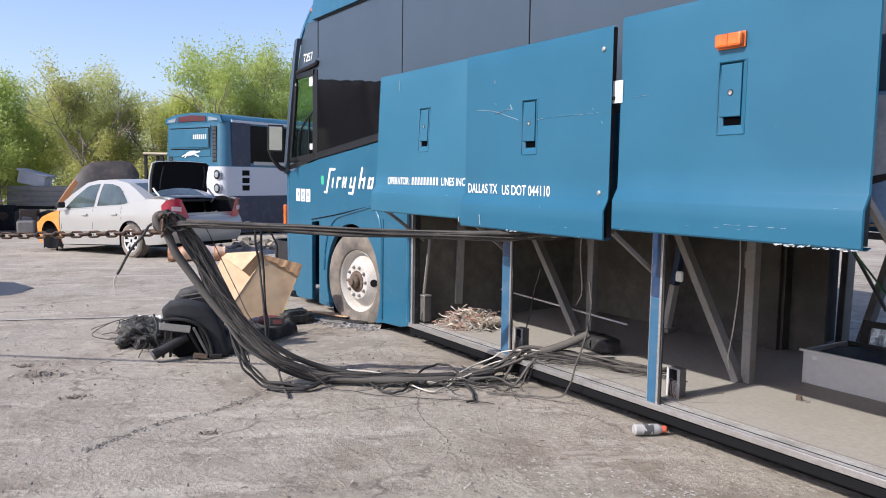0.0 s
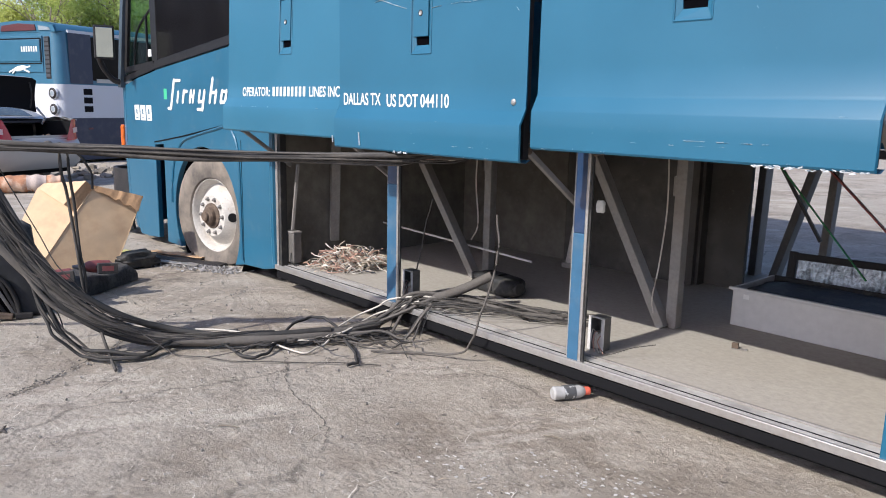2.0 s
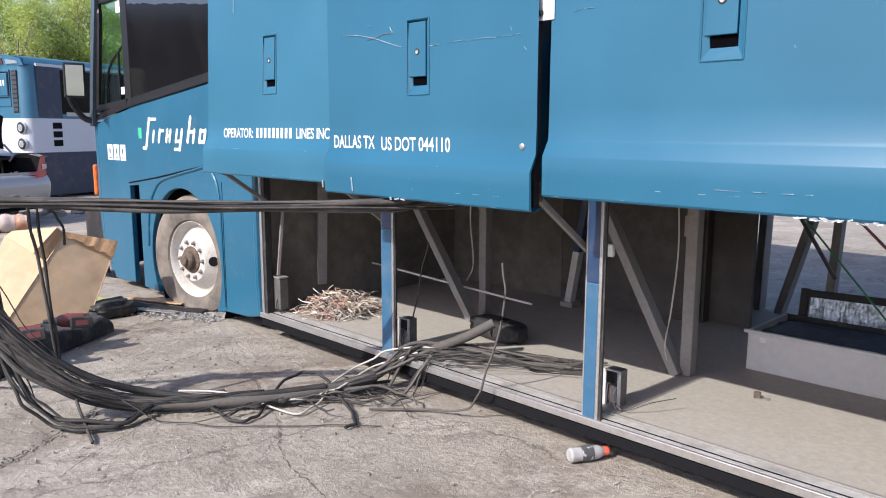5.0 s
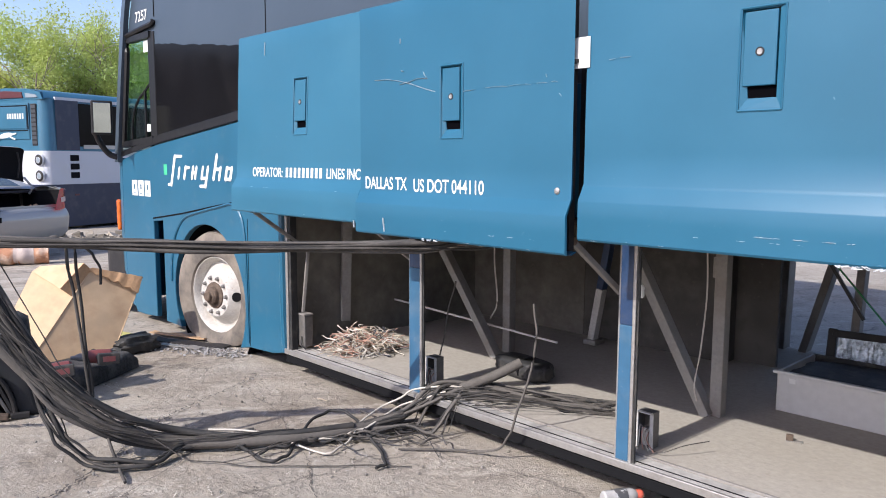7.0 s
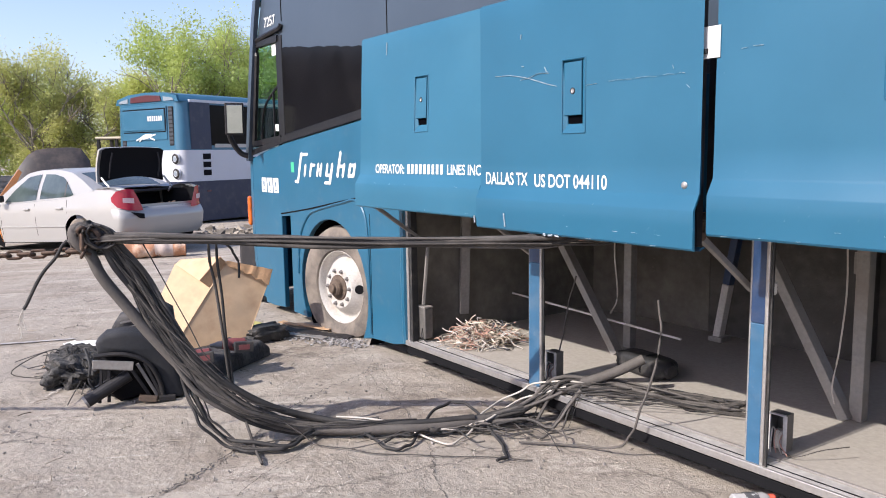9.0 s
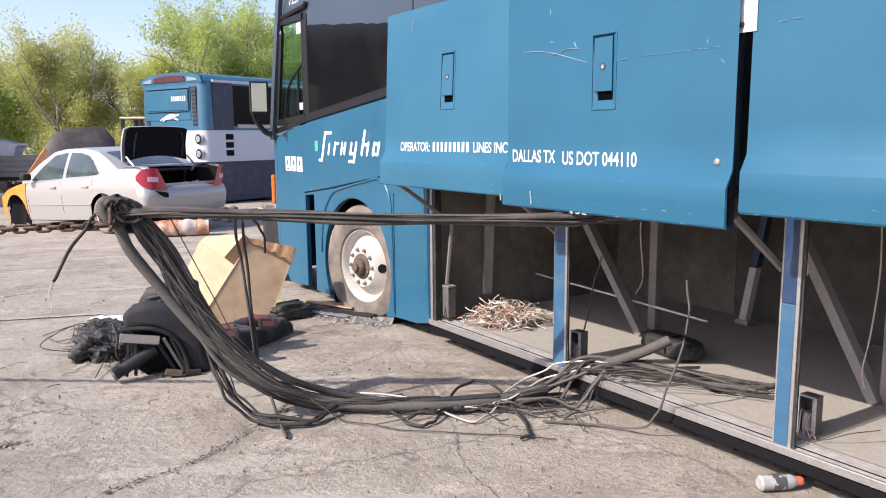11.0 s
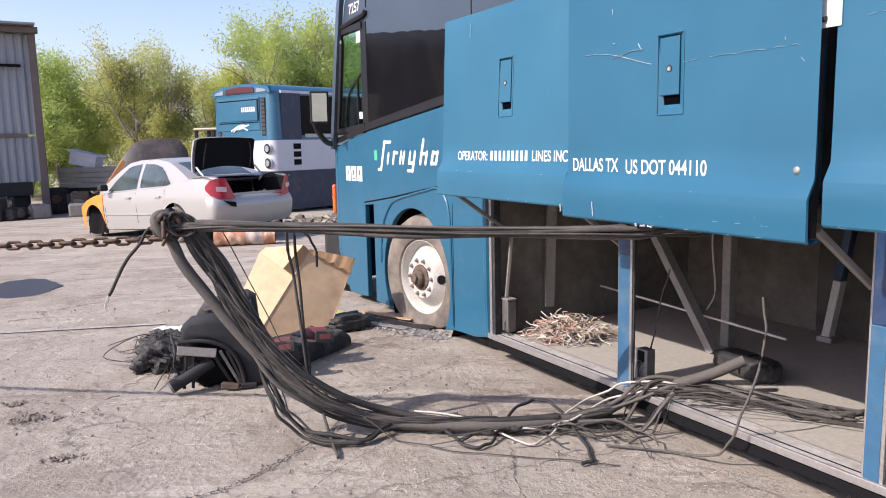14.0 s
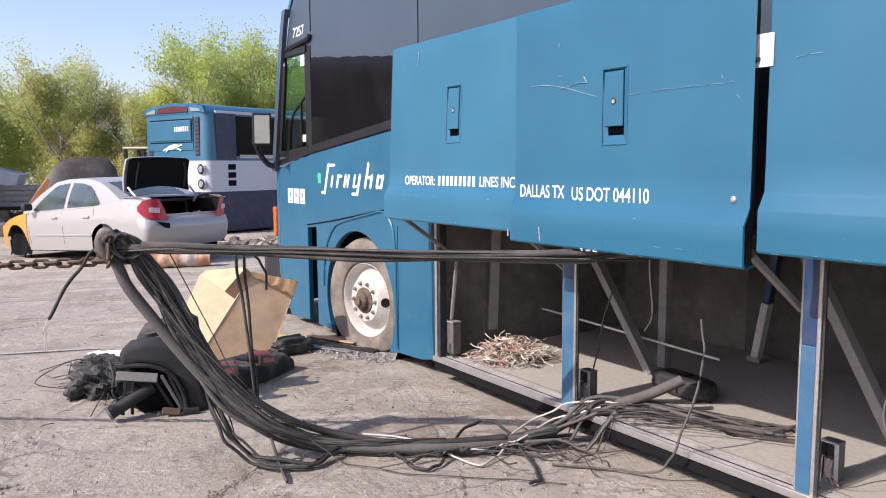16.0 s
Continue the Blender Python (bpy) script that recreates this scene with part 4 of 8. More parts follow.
def build_mirror():
    arm = part("mirror_arm", tube([(-1.70, 0.0, 1.42), (-1.73, -0.10, 1.46), (-1.70, -0.20, 1.60), (-1.58, -0.24, 1.69)], 0.026, 8), BLACK_TRIM, coach, "black mirror arm")
    m = pose(-1.48, -0.240, 1.760, 0, 4, -12)
    part("mirror_housing", box(-0.070, 0.070, -0.050, 0.050, -0.125, 0.125, 0.03, m=m @ pose(0, 0, 0, 0, 0, 90)), BLACK_TRIM, arm, "black mirror housing")
    part("mirror_frame", box(-0.084, 0.084, -0.012, 0.014, -0.142, 0.142, 0.012, m=m @ pose(0.055, 0, 0, 0, 0, 90)), BLACK_TRIM, arm)
    part("mirror_glass", box(-0.068, 0.068, -0.003, 0.004, -0.125, 0.125, 0.003, m=m @ pose(0.068, 0, 0, 0, 0, 90)), CHROME, arm, "silvered mirror glass")


build_mirror()


# ---- trees ----
def leaf_material(name, colour):
    m = bpy.data.materials.new(name)
    m.use_nodes = True
    nt = m.node_tree
    n, l = nt.nodes, nt.links
    b = n["Principled BSDF"]
    geo, co = n.new("ShaderNodeNewGeometry"), n.new("ShaderNodeTexCoord")
    big = n.new("ShaderNodeTexNoise")
    big.inputs["Scale"].default_value = 0.7
    l.new(co.outputs["Object"], big.inputs["Vector"])
    hsv = n.new("ShaderNodeHueSaturation")
    hsv.inputs["Color"].default_value = (*colour, 1)
    for src, sock, lo, hi in ((geo.outputs["Random Per Island"], "Value", 0.88, 1.12), (big.outputs["Fac"], "Hue", 0.47, 0.53)):
        r = n.new("ShaderNodeMapRange")
        r.inputs["To Min"].default_value, r.inputs["To Max"].default_value = lo, hi
        l.new(src, r.inputs["Value"])
        l.new(r.outputs[0], hsv.inputs[sock])
    l.new(hsv.outputs[0], b.inputs["Base Color"])
    b.inputs["Roughness"].default_value = 0.6
    tr = n.new("ShaderNodeBsdfTranslucent")
    l.new(hsv.outputs[0], tr.inputs["Color"])
    mix = n.new("ShaderNodeMixShader")
    mix.inputs[0].default_value = 0.52
    l.new(b.outputs[0], mix.inputs[1])
    l.new(tr.outputs[0], mix.inputs[2])
    l.new(mix.outputs[0], n["Material Output"].inputs["Surface"])
    return m


LEAVES = [leaf_material("spring_leaves", (0.55, 0.58, 0.19)), leaf_material("fresh_leaves", (0.46, 0.54, 0.17)), leaf_material("olive_leaves", (0.56, 0.57, 0.22))]
BARK = material("grey_bark", (0.26, 0.225, 0.18), 0.95, grain=(20, 0.3), stain=(5, (0.22, 0.19, 0.15), 0.5, (0.5, 0.7)), bump=(30, 0.6))


def leaf_mesh(name, centres, size, rng, mat):
    """Many small bent leaf clusters at the given places."""
    k = len(centres)
    c = np.asarray(centres)
    u = rng.normal(size=(k, 3))
    u /= np.linalg.norm(u, axis=1)[:, None]
    v = np.cross(u, rng.normal(size=(k, 3)))
    v /= np.linalg.norm(v, axis=1)[:, None]
    w = np.cross(u, v)
    s = (size * rng.uniform(0.55, 1.35, k))[:, None]
    verts = np.stack([c - u * s, c + v * s * 0.62 + w * s * 0.25, c + u * s, c - v * s * 0.62 + w * s * 0.25], 1).reshape(-1, 3)
    faces = [(4 * i, 4 * i + 1, 4 * i + 2, 4 * i + 3) for i in range(k)]
    me = bpy.data.meshes.new(name)
    me.from_pydata(verts.tolist(), [], faces)
    me.materials.append(mat)
    return new(name, me)


def build_tree(x, y, height, spread, seed, mat, label, leaves=5200, open_crown=0.0):
    rng = np.random.default_rng(seed)
    base = ground_height(x, y)
    t = thing("tree", Matrix.Translation((x, y, base)), label, "tree", "trees behind the yard")
    bm = bmesh.new()
    tips = []

    def limb(a, way, length, r, depth):
        pts, p, d = [a.copy()], a.copy(), way.normalized()
        for _ in range(4):
            d = (d + Vector(rng.normal(size=3) * 0.16) + Vector((0, 0, 0.08))).normalized()
            p = p + d * length / 4
            pts.append(p.copy())
        tube(pts, lambda s: r * (1 - 0.55 * s), 5 if depth else 8, bm, steps=2, ends=False)
        if depth >= 3:
            tips.extend([pts[2], pts[3], pts[4]])
            return
        for _ in range(4 if depth else 6):
            at = rng.uniform(0.45, 1.0) if depth else rng.uniform(0.35, 1.0)
            i = min(3, int(at * 4))
            q = pts[i].lerp(pts[i + 1], at * 4 - i)
            ang = rng.uniform(0, 2 * math.pi)
            out = Vector((math.cos(ang), math.sin(ang), rng.uniform(0.15, 0.9)))
            limb(q, (d * 0.45 + out).normalized(), length * rng.uniform(0.45, 0.68), r * 0.5, depth + 1)
        tips.append(pts[4])

    for k in range(1 + int(rng.integers(0, 2))):
        limb(Vector((0.25 * k, 0.1 * k, -0.1)), Vector((rng.normal() * 0.1, rng.normal() * 0.1, 1)), height * 0.5, 0.013 * height, 0)
    part("trunk", bm, BARK, t, "grey trunk and limbs", 60)
    tips = np.array([tuple(p) for p in tips])
    tips[:, :2] *= spread / max(0.6, np.abs(tips[:, :2]).max())
    tips[:, 2] = height * (0.14 + 0.80 * (tips[:, 2] - tips[:, 2].min()) / (tips[:, 2].max() - tips[:, 2].min()))
    pick = tips[rng.integers(0, len(tips), leaves)]
    centres = pick + rng.normal(size=(leaves, 3)) * (0.265 - 0.07 * open_crown) * np.array([1, 1, 0.8]) * height / 6.5
    centres[:, 2] = np.maximum(centres[:, 2], 0.3)
    crown = leaf_mesh("crown", centres, 0.046, rng, mat)
    crown.parent = t


EYE0, AHEAD0, RIGHT0 = Vector((6.243, -3.112, 1.353)), Vector((-0.838, 0.545, 0)), Vector((0.545, 0.838, 0))


def far_place(column, depth):
    """A place by its bearing (to the right of the first view's axis, as a slope) and its distance ahead."""
    p = EYE0 + AHEAD0 * depth + RIGHT0 * (column * depth)
    return p.x, p.y


TREES = [  # bearing, distance, height, spread, kind of leaf, openness
    (-0.79, 33, 6.9, 3.0, 1, 0), (-0.70, 31, 6.7, 2.8, 1, 0), (-0.635, 34, 6.4, 2.6, 1, 0), (-0.585, 31, 6.4, 2.4, 1, 0), (-0.545, 38, 7.0, 2.6, 0, 0.3),
    (-0.50, 32, 7.1, 2.3, 2, 1), (-0.45, 36, 7.2, 2.6, 2, 0.8), (-0.405, 33, 6.0, 2.2, 2, 0.8), (-0.365, 38, 6.6, 2.6, 0, 0.5), (-0.33, 33, 5.8, 2.2, 0, 0.3),
    (-0.285, 31, 7.3, 2.3, 1, 0.4), (-0.235, 33, 8.0, 2.7, 1, 0.3), (-0.19, 31, 7.6, 2.4, 1, 0.3), (-0.14, 34, 8.2, 2.6, 0, 0.3), (0.10, 38, 7.2, 2.8, 0, 0.3), (0.30, 36, 7.2, 2.8, 1, 0.3),
]
TREE_LABELS = {0: "tree in yellow-green spring leaf behind the yard", 1: "full fresh green tree behind the yard", 2: "tree with thin olive leaf and bare twigs showing"}
for k, (col, dist, h, s, kind, gap) in enumerate(TREES):
    build_tree(*far_place(col, dist), h, s, 11 + k, LEAVES[kind], TREE_LABELS[kind], int(32000 * (1 - 0.22 * gap)), gap)


def build_thicket():
    rng = np.random.default_rng(5)
    pts = []
    for _ in range(40000):
        col, d = rng.uniform(-1.05, 0.5), rng.uniform(36, 44)
        top = 3.6 + 1.2 * math.sin(col * 9) + 0.9 * math.sin(col * 23 + 1)
        x, y = far_place(col, d)
        pts.append((x, y, ground_height(x, y) + rng.uniform(0, 1) ** 0.8 * top))
    ob = leaf_mesh("thicket", pts, 0.12, rng, LEAVES[1])
    tagged(ob, "dense green undergrowth along the edge of the yard", "thicket", kind="stuff")


build_thicket()


# ---- second coach, seen from behind ----
def build_second_coach():
    R, L = Vector((-13.3, 2.78, 0)), Vector((-15.8, 1.80, 0))
    mid = (R + L) / 2
    right = (R - L).normalized()
    ang = math.degrees(math.atan2(right.y, right.x))
    b = thing("parked_coach", pose(mid.x, mid.y, -0.24, 0, 0, ang), "parked blue, white and navy coach seen from its rear corner", "bus")
    W, LEN = 1.30, 12.0  # local x to the right, y forward

    paint_mid = material("teal_blue_paint", (0.032, 0.125, 0.20), 0.4, grain=(3, 0.06), stain=(2, (0.07, 0.16, 0.23), 0.4, (0.5, 0.8)), bump=None, coat=0.2)
    white = material("off_white_paint", (0.50, 0.515, 0.545), 0.45, stain=(3, (0.45, 0.43, 0.40), 0.4, (0.5, 0.8)), bump=None)
    navy = material("deep_navy_paint", (0.014, 0.021, 0.050), 0.4, stain=(4, DUST, 0.15, (0.5, 0.8)), bump=None)
    red = material("red_lens", (0.085, 0.022, 0.026), 0.45, bump=(90, 0.2))

    def band(z0, z1, r, inset0=0.0, inset1=0.0):
        rows = []
        for z, i in ((z0, inset0), (z1, inset1)):
            w = W - i
            row = [(-w, LEN, z), (-w, r + i, z)]
            row += [(-w + r - r * math.cos(a), i + r - r * math.sin(a), z) for a in (radians(90 * k / 6) for k in range(1, 7))]
            row += [(w - r + r * math.sin(a), i + r - r * math.cos(a), z) for a in (radians(90 * k / 6) for k in range(0, 7))]
            row += [(w, LEN, z)]
            rows.append(row)
        return sheet(rows)

    part("lower_body", band(0.08, 1.07, 0.22), navy, b, "navy lower body", 40)
    part("band_trim", band(1.07, 1.10, 0.22, -0.008, -0.008), white, b)
    part("middle_body", band(1.10, 1.84, 0.22), white, b, "off-white middle band", 40)
    part("upper_body", band(1.84, 3.02, 0.24, 0, 0.03), paint_mid, b, "teal blue upper body", 40)
    part("roof", sheet([[(-1.27, y, 3.02), (-1.18, y + (0.05 if y < 1 else 0), 3.16), (-0.7, y + (0.08 if y < 1 else 0), 3.25), (0, y + (0.10 if y < 1 else 0), 3.28), (0.7, y + (0.08 if y < 1 else 0), 3.25), (1.18, y + (0.05 if y < 1 else 0), 3.16), (1.27, y, 3.02)] for y in (0.03, 0.3, 4, LEN)]), paint_mid, b, "blue roof with a pale edge", 50)
    part("roof_cap", prism([(-1.25, 3.0), (-1.17, 3.15), (-0.7, 3.245), (0, 3.275), (0.7, 3.245), (1.17, 3.15), (1.25, 3.0)], 0.02, 0.12), paint_mid, b)
    part("brake_lamp", prism([(-0.62, 3.04), (-0.58, 3.17), (0, 3.21), (0.58, 3.17), (0.62, 3.04)], -0.005, 0.03, bevel=0.006), red, b, "wide dark red brake lamp")
    for s in (-1, 1):
        part("corner_lens", prism([(s * 0.72, 3.04), (s * 0.70, 3.15), (s * 1.05, 3.10), (s * 1.10, 3.04)], 0.0, 0.03), material("clear_lens", (0.25, 0.29, 0.32), 0.2, bump=None), b)
    part("roof_edge", bar((1.275, 0.3, 3.03), (1.275, LEN, 3.03), 0.05, 0.07), white, b, "pale roof rail")
    hatch = part("engine_hatch", box(-1.02, 0.80, -0.012, 0.02, 2.10, 2.92, 0.01), paint_mid, b, "blue engine hatch")
    part("hatch_panel", box(-0.90, 0.74, -0.030, -0.012, 2.34, 2.84, 0.012), paint_mid, hatch, "raised panel")
    for z in (2.30, 2.86):
        part("hatch_groove", box(-0.92, 0.76, -0.020, -0.012, z - 0.012, z + 0.012), DARK, hatch)
    part("hatch_groove", box(0.755, 0.785, -0.020, -0.012, 2.32, 2.86), DARK, hatch)
    for k in range(7):
        part("number_bar", box(0.10 + 0.085 * k, 0.148 + 0.085 * k, -0.034, -0.031, 2.565, 2.685), WHITE, hatch)
    emblem = part("emblem", lathe([(0, 0.012), (0.5, 0.008), (0.8, 0.0)], Matrix.Translation((-0.02, -0.016, 2.19)) @ SIDE @ Matrix.Rotation(radians(8), 4, "Z") @ Matrix.Diagonal((0.30, 0.075, 1, 1)), 20), WHITE, b, "pale running emblem as plain shapes")
    for x0, z0, x1, z1 in ((-0.22, 2.17, -0.42, 2.10), (-0.18, 2.16, -0.30, 2.07), (0.16, 2.20, 0.36, 2.24), (0.14, 2.16, 0.32, 2.10)):
        part("emblem_stroke", bar((x0, -0.018, z0), (x1, -0.018, z1), 0.010, 0.035), WHITE, emblem)
    # vertical louvre on the corner and dark quarter
    for s in (1, -1):
        lv = part("corner_louvre", box(s * 0.86, s * 1.04, -0.008, 0.03, 1.95, 2.90, 0.02), BLACK_TRIM, b, "dark ribbed louvre")
        for k in range(9):
            part("louvre_rib", box(s * 0.875, s * 1.025, -0.0105, -0.008, 2.0 + 0.10 * k, 2.065 + 0.10 * k), material("louvre_grey", (0.05, 0.056, 0.065), 0.4, bump=None) if k == 0 and s == 1 else bpy.data.materials["louvre_grey"], lv)
        part("quarter_panel", sheet([[(s * 1.306, y, z) for y in (0.28, 0.5, 0.9)] for z in (1.86, 2.4, 3.0)]), navy, b)
        part("side_glazing", box(s * 1.298, s * 1.312, 0.9, 11.0, 1.95, 2.95, 0.01), TINT, b, "dark side glazing")
        part("window_rail", box(s * 1.305, s * 1.318, 1.0, 3.2, 1.90, 1.99), ALU, b)
        for z in (1.63, 1.27):
            lp = part("round_lamp", lathe([(0, 0.05), (0.07, 0.05), (0.125, 0.03), (0.14, 0.0)], Matrix.Translation((s * 1.08, -0.0, z)) @ SIDE, 20), white, b, "round rear lamp")
            part("lamp_bezel", lathe([(0.074, 0.054), (0.100, 0.052), (0.128, 0.034)], Matrix.Translation((s * 1.08, 0, z)) @ SIDE, 20), BLACK_TRIM, lp, "dark ring round the lens")
            part("lamp_lens", lathe([(0, 0.058), (0.05, 0.056), (0.068, 0.048)], Matrix.Translation((s * 1.08, 0, z)) @ SIDE, 16), bpy.data.materials["clear_lens"], lp)
        for z in (1.68, 1.48, 1.28):
            part("vent", box(s * 1.297, s * 1.306, 0.62, 0.86, z - 0.07, z + 0.07), DARK, b)
        part("side_marker", box(s * 1.299, s * 1.312, 0.7, 0.82, 0.80, 0.84), red, b)
    part("fuel_strip", box(1.30, 1.308, 3.0, 3.6, 0.28, 0.32), white, b)
    for y in (2.2, 8.8):
        for s in (-1, 1):
            part("wheel", lathe([(0.25, 0.12), (0.30, 0.14), (0.46, 0.13), (0.50, 0.08), (0.50, -0.12), (0.3, -0.14)], Matrix.Translation((s * 1.12, y, 0.45)) @ Matrix.Rotation(radians(90 * s), 4, "Y"), 28), BLACK, b)
    return b


build_second_coach()


# ---- silver sedan with its boot open ----
def blob(size, m, seed, rough=0.12, seg=18):
    """A soft rounded cushion shape."""
    bm = bmesh.new()
    bmesh.ops.create_cube(bm, size=2)
    bmesh.ops.subdivide_edges(bm, edges=bm.edges, cuts=seg // 3, use_grid_fill=True)
    for v in bm.verts:
        p = v.co
        q = Vector([math.copysign(abs(a), a) for a in p])
        n = (abs(p.x) ** 5 + abs(p.y) ** 5 + abs(p.z) ** 5) ** 0.2
        q = p / n
        k = 1 + rough * noise.noise((q.x * 2.2 + seed, q.y * 2.2, q.z * 2.2)) + rough * 0.4 * noise.noise((q.x * 6, q.y * 6 + seed, q.z * 6))
        v.co = m @ Vector((q.x * size[0] * k, q.y * size[1] * k, q.z * size[2] * k))
    return bm


def build_sedan():
    silver = material("silver_paint", (0.365, 0.358, 0.338), 0.34, 0.2, grain=(300, 0.05), stain=(2.5, (0.39, 0.375, 0.35), 0.5, (0.45, 0.8)), bump=None, coat=0.3)
    orange = material("orange_fender_paint", (0.72, 0.24, 0.03), 0.4, stain=(6, (0.45, 0.33, 0.2), 0.5, (0.5, 0.75)), bump=None, coat=0.2)
    glass = material("car_glass", (0.040, 0.058, 0.054), 0.08, grain=(4, 0.2), stain=(1.5, (0.10, 0.125, 0.115), 0.6, (0.45, 0.7)), bump=None, coat=0.3)
    lens = material("tail_lens", (0.36, 0.022, 0.045), 0.2, bump=(60, 0.1), coat=0.5)
    alloy = material("alloy_wheel", (0.62, 0.62, 0.61), 0.35, 0.5, stain=(8, (0.3, 0.26, 0.22), 0.4, (0.5, 0.8)), bump=None)
    c = thing("sedan", pose(-9.43, -0.256, -0.178, 0, 2.4, 204.9) @ Matrix.Scale(0.96, 4), "dusty silver sedan with open boot and an orange front wing", "car")
    AX, RW = (-1.28, 1.40), 0.350

    def lerp(t, x):
        for (a, va), (b, vb) in zip(t, t[1:]):
            if x <= b:
                return va + (vb - va) * max(0, (x - a) / (b - a))
        return t[-1][1]

    def belt(x):
        return lerp([(-2.44, 1.01), (-2.25, 1.09), (-1.9, 1.11), (-1.5, 1.05), (-0.8, 0.96), (0.3, 0.92), (1.0, 0.895), (1.35, 0.85), (1.65, 0.775), (2.0, 0.62), (2.4, 0.55)], x)

    def width(x):
        return lerp([(-2.46, 0.62), (-2.40, 0.76), (-2.2, 0.84), (-1.8, 0.885), (-1.0, 0.898), (0.8, 0.898), (1.4, 0.885), (1.9, 0.83), (2.25, 0.70), (2.4, 0.55)], x)

    def low(x):
        z = lerp([(-2.46, 0.34), (-2.3, 0.27), (-1.8, 0.24), (1.8, 0.22), (2.4, 0.30)], x)
        for a in AX:
            if abs(x - a) < RW + 0.03:
                z = max(z, 0.315 + math.sqrt(max(0, (RW + 0.03) ** 2 - (x - a) ** 2)))
        return z

    def side_y(x, z):
        k = (z - 0.62) / 0.42
        crease = 0.008 * math.exp(-((z - 0.78) / 0.05) ** 2)
        return width(x) * (1 - 0.055 * k * k) + crease

    def flank(x0, x1, s, count):
        rows = []
        for i in range(count + 1):
            x = x0 + (x1 - x0) * i / count
            z0, z1 = low(x), belt(x)
            rows.append([(x, s * side_y(x, z0 + (z1 - z0) * k / 8), z0 + (z1 - z0) * k / 8) for k in range(9)] + [(x, s * (side_y(x, z1) - 0.05), z1 + 0.018)])
        return sheet(rows)

    for s in (1, -1):
        f = part("flank", flank(-2.325, 0.98, s, 60), silver, c, "dusty silver body side", 35)
        for x in (0.92, -0.13):
            part("door_gap", tube([(x, s * (side_y(x, 0.35) + 0.001), 0.35), (x, s * (side_y(x, 0.6) + 0.001), 0.6), (x + 0.01, s * (side_y(x, 0.9) + 0.001), 0.90)], 0.004, 4, steps=2), DARK, f)
        part("door_gap", tube([(-1.02, s * (side_y(-1.02, z) + 0.001), z) for z in (0.72, 0.85, 0.94)], 0.004, 4, steps=2), DARK, f)
        for x in (0.02, -0.92):
            part("door_handle", box(x, x + 0.17, s * (side_y(x, 0.80) + 0.0), s * (side_y(x, 0.80) + 0.028), 0.79, 0.825, 0.01), silver, f)
        part("rub_strip", tube([(x, s * (side_y(x, 0.50) + 0.003), 0.50) for x in (-0.95, -0.4, 0.2, 0.9)], 0.014, 5, steps=3), silver, f)
        part("front_wing", flank(1.0, 1.95, s, 26), orange if s == 1 else silver, c, "orange replacement wing" if s == 1 else "", 35)
        part("wing_mirror", box(0.72, 0.86, s * 0.90, s * 1.06, 0.95, 1.07, 0.03), BLACK_TRIM, c, "black wing mirror")
        for a in AX:
            if a > 0:  # the front wheels are gone
                continue
            w = part("wheel", lathe([(0.20, 0.085), (0.225, 0.10), (0.28, 0.105), (0.315, 0.08), (0.318, -0.08), (0.28, -0.10), (0.2, -0.09)], Matrix.Translation((a, s * 0.79, 0.316)) @ Matrix.Rotation(radians(-90 * s), 4, "X"), 32), TYRE, c, "", 40)
            if a < 0 or s < 0:
                m = Matrix.Translation((a, s * 0.79, 0.316)) @ Matrix.Rotation(radians(-90 * s), 4, "X")
                part("hub_cap", lathe([(0, 0.085), (0.05, 0.088), (0.07, 0.078), (0.18, 0.07), (0.205, 0.086), (0.215, 0.08)], m, 28), DARK, w)
                for k in range(8):
                    r = m @ Matrix.Rotation(2 * math.pi * k / 8, 4, "Z")
                    part("spoke", box(0.03, 0.205, -0.026, 0.026, 0.080, 0.095, 0.006, m=r), alloy, w)
                part("cap_ring", lathe([(0.19, 0.09), (0.205, 0.098), (0.218, 0.09), (0.21, 0.08)], m, 28), alloy, w)
    # greenhouse
    def roof_z(x):
        return lerp([(-1.72, 1.075), (-1.30, 1.265), (-0.95, 1.40), (-0.55, 1.465), (0.0, 1.48), (0.35, 1.44), (0.75, 1.22), (1.18, 0.935)], x)

    def house_y(x, z):
        t = (z - belt(x)) / max(0.02, 1.48 - belt(x))
        return 0.835 - 0.225 * t - 0.02 * math.sin(math.pi * max(0, min(1, t))) * -1

    rows = []
    for i in range(41):
        x = -1.72 + 2.90 * i / 40
        zt, zb = roof_z(x), min(belt(x), roof_z(x))
        half = [(x, house_y(x, zb + (zt - zb) * k / 6), zb + (zt - zb) * k / 6) for k in range(7)]
        ye = half[-1][1]
        top = [(x, ye * q, zt + 0.028 * (1 - q * q)) for q in (0.9, 0.6, 0.3, 0)]
        row = half + top
        rows.append(row + [(p[0], -p[1], p[2]) for p in row[-2::-1]])
    part("cabin", sheet(rows), silver, c, "silver roof and pillars", 40)

    def pane(outline, name, label=""):
        for s in (1, -1):
            xs = [p[0] for p in outline]
            rows = []
            for i in range(15):
                x = min(xs) + 0.003 + (max(xs) - min(xs) - 0.006) * i / 14
                zs = [a[1] + (b[1] - a[1]) * (x - a[0]) / (b[0] - a[0]) for a, b in zip(outline, outline[1:] + outline[:1]) if a[0] != b[0] and min(a[0], b[0]) <= x <= max(a[0], b[0])]
                rows.append([(x, s * (house_y(x, z) + 0.007), z) for z in (min(zs) + (max(zs) - min(zs)) * k / 6 for k in range(7))])
            part(name, sheet(rows), glass, c, label, 60)

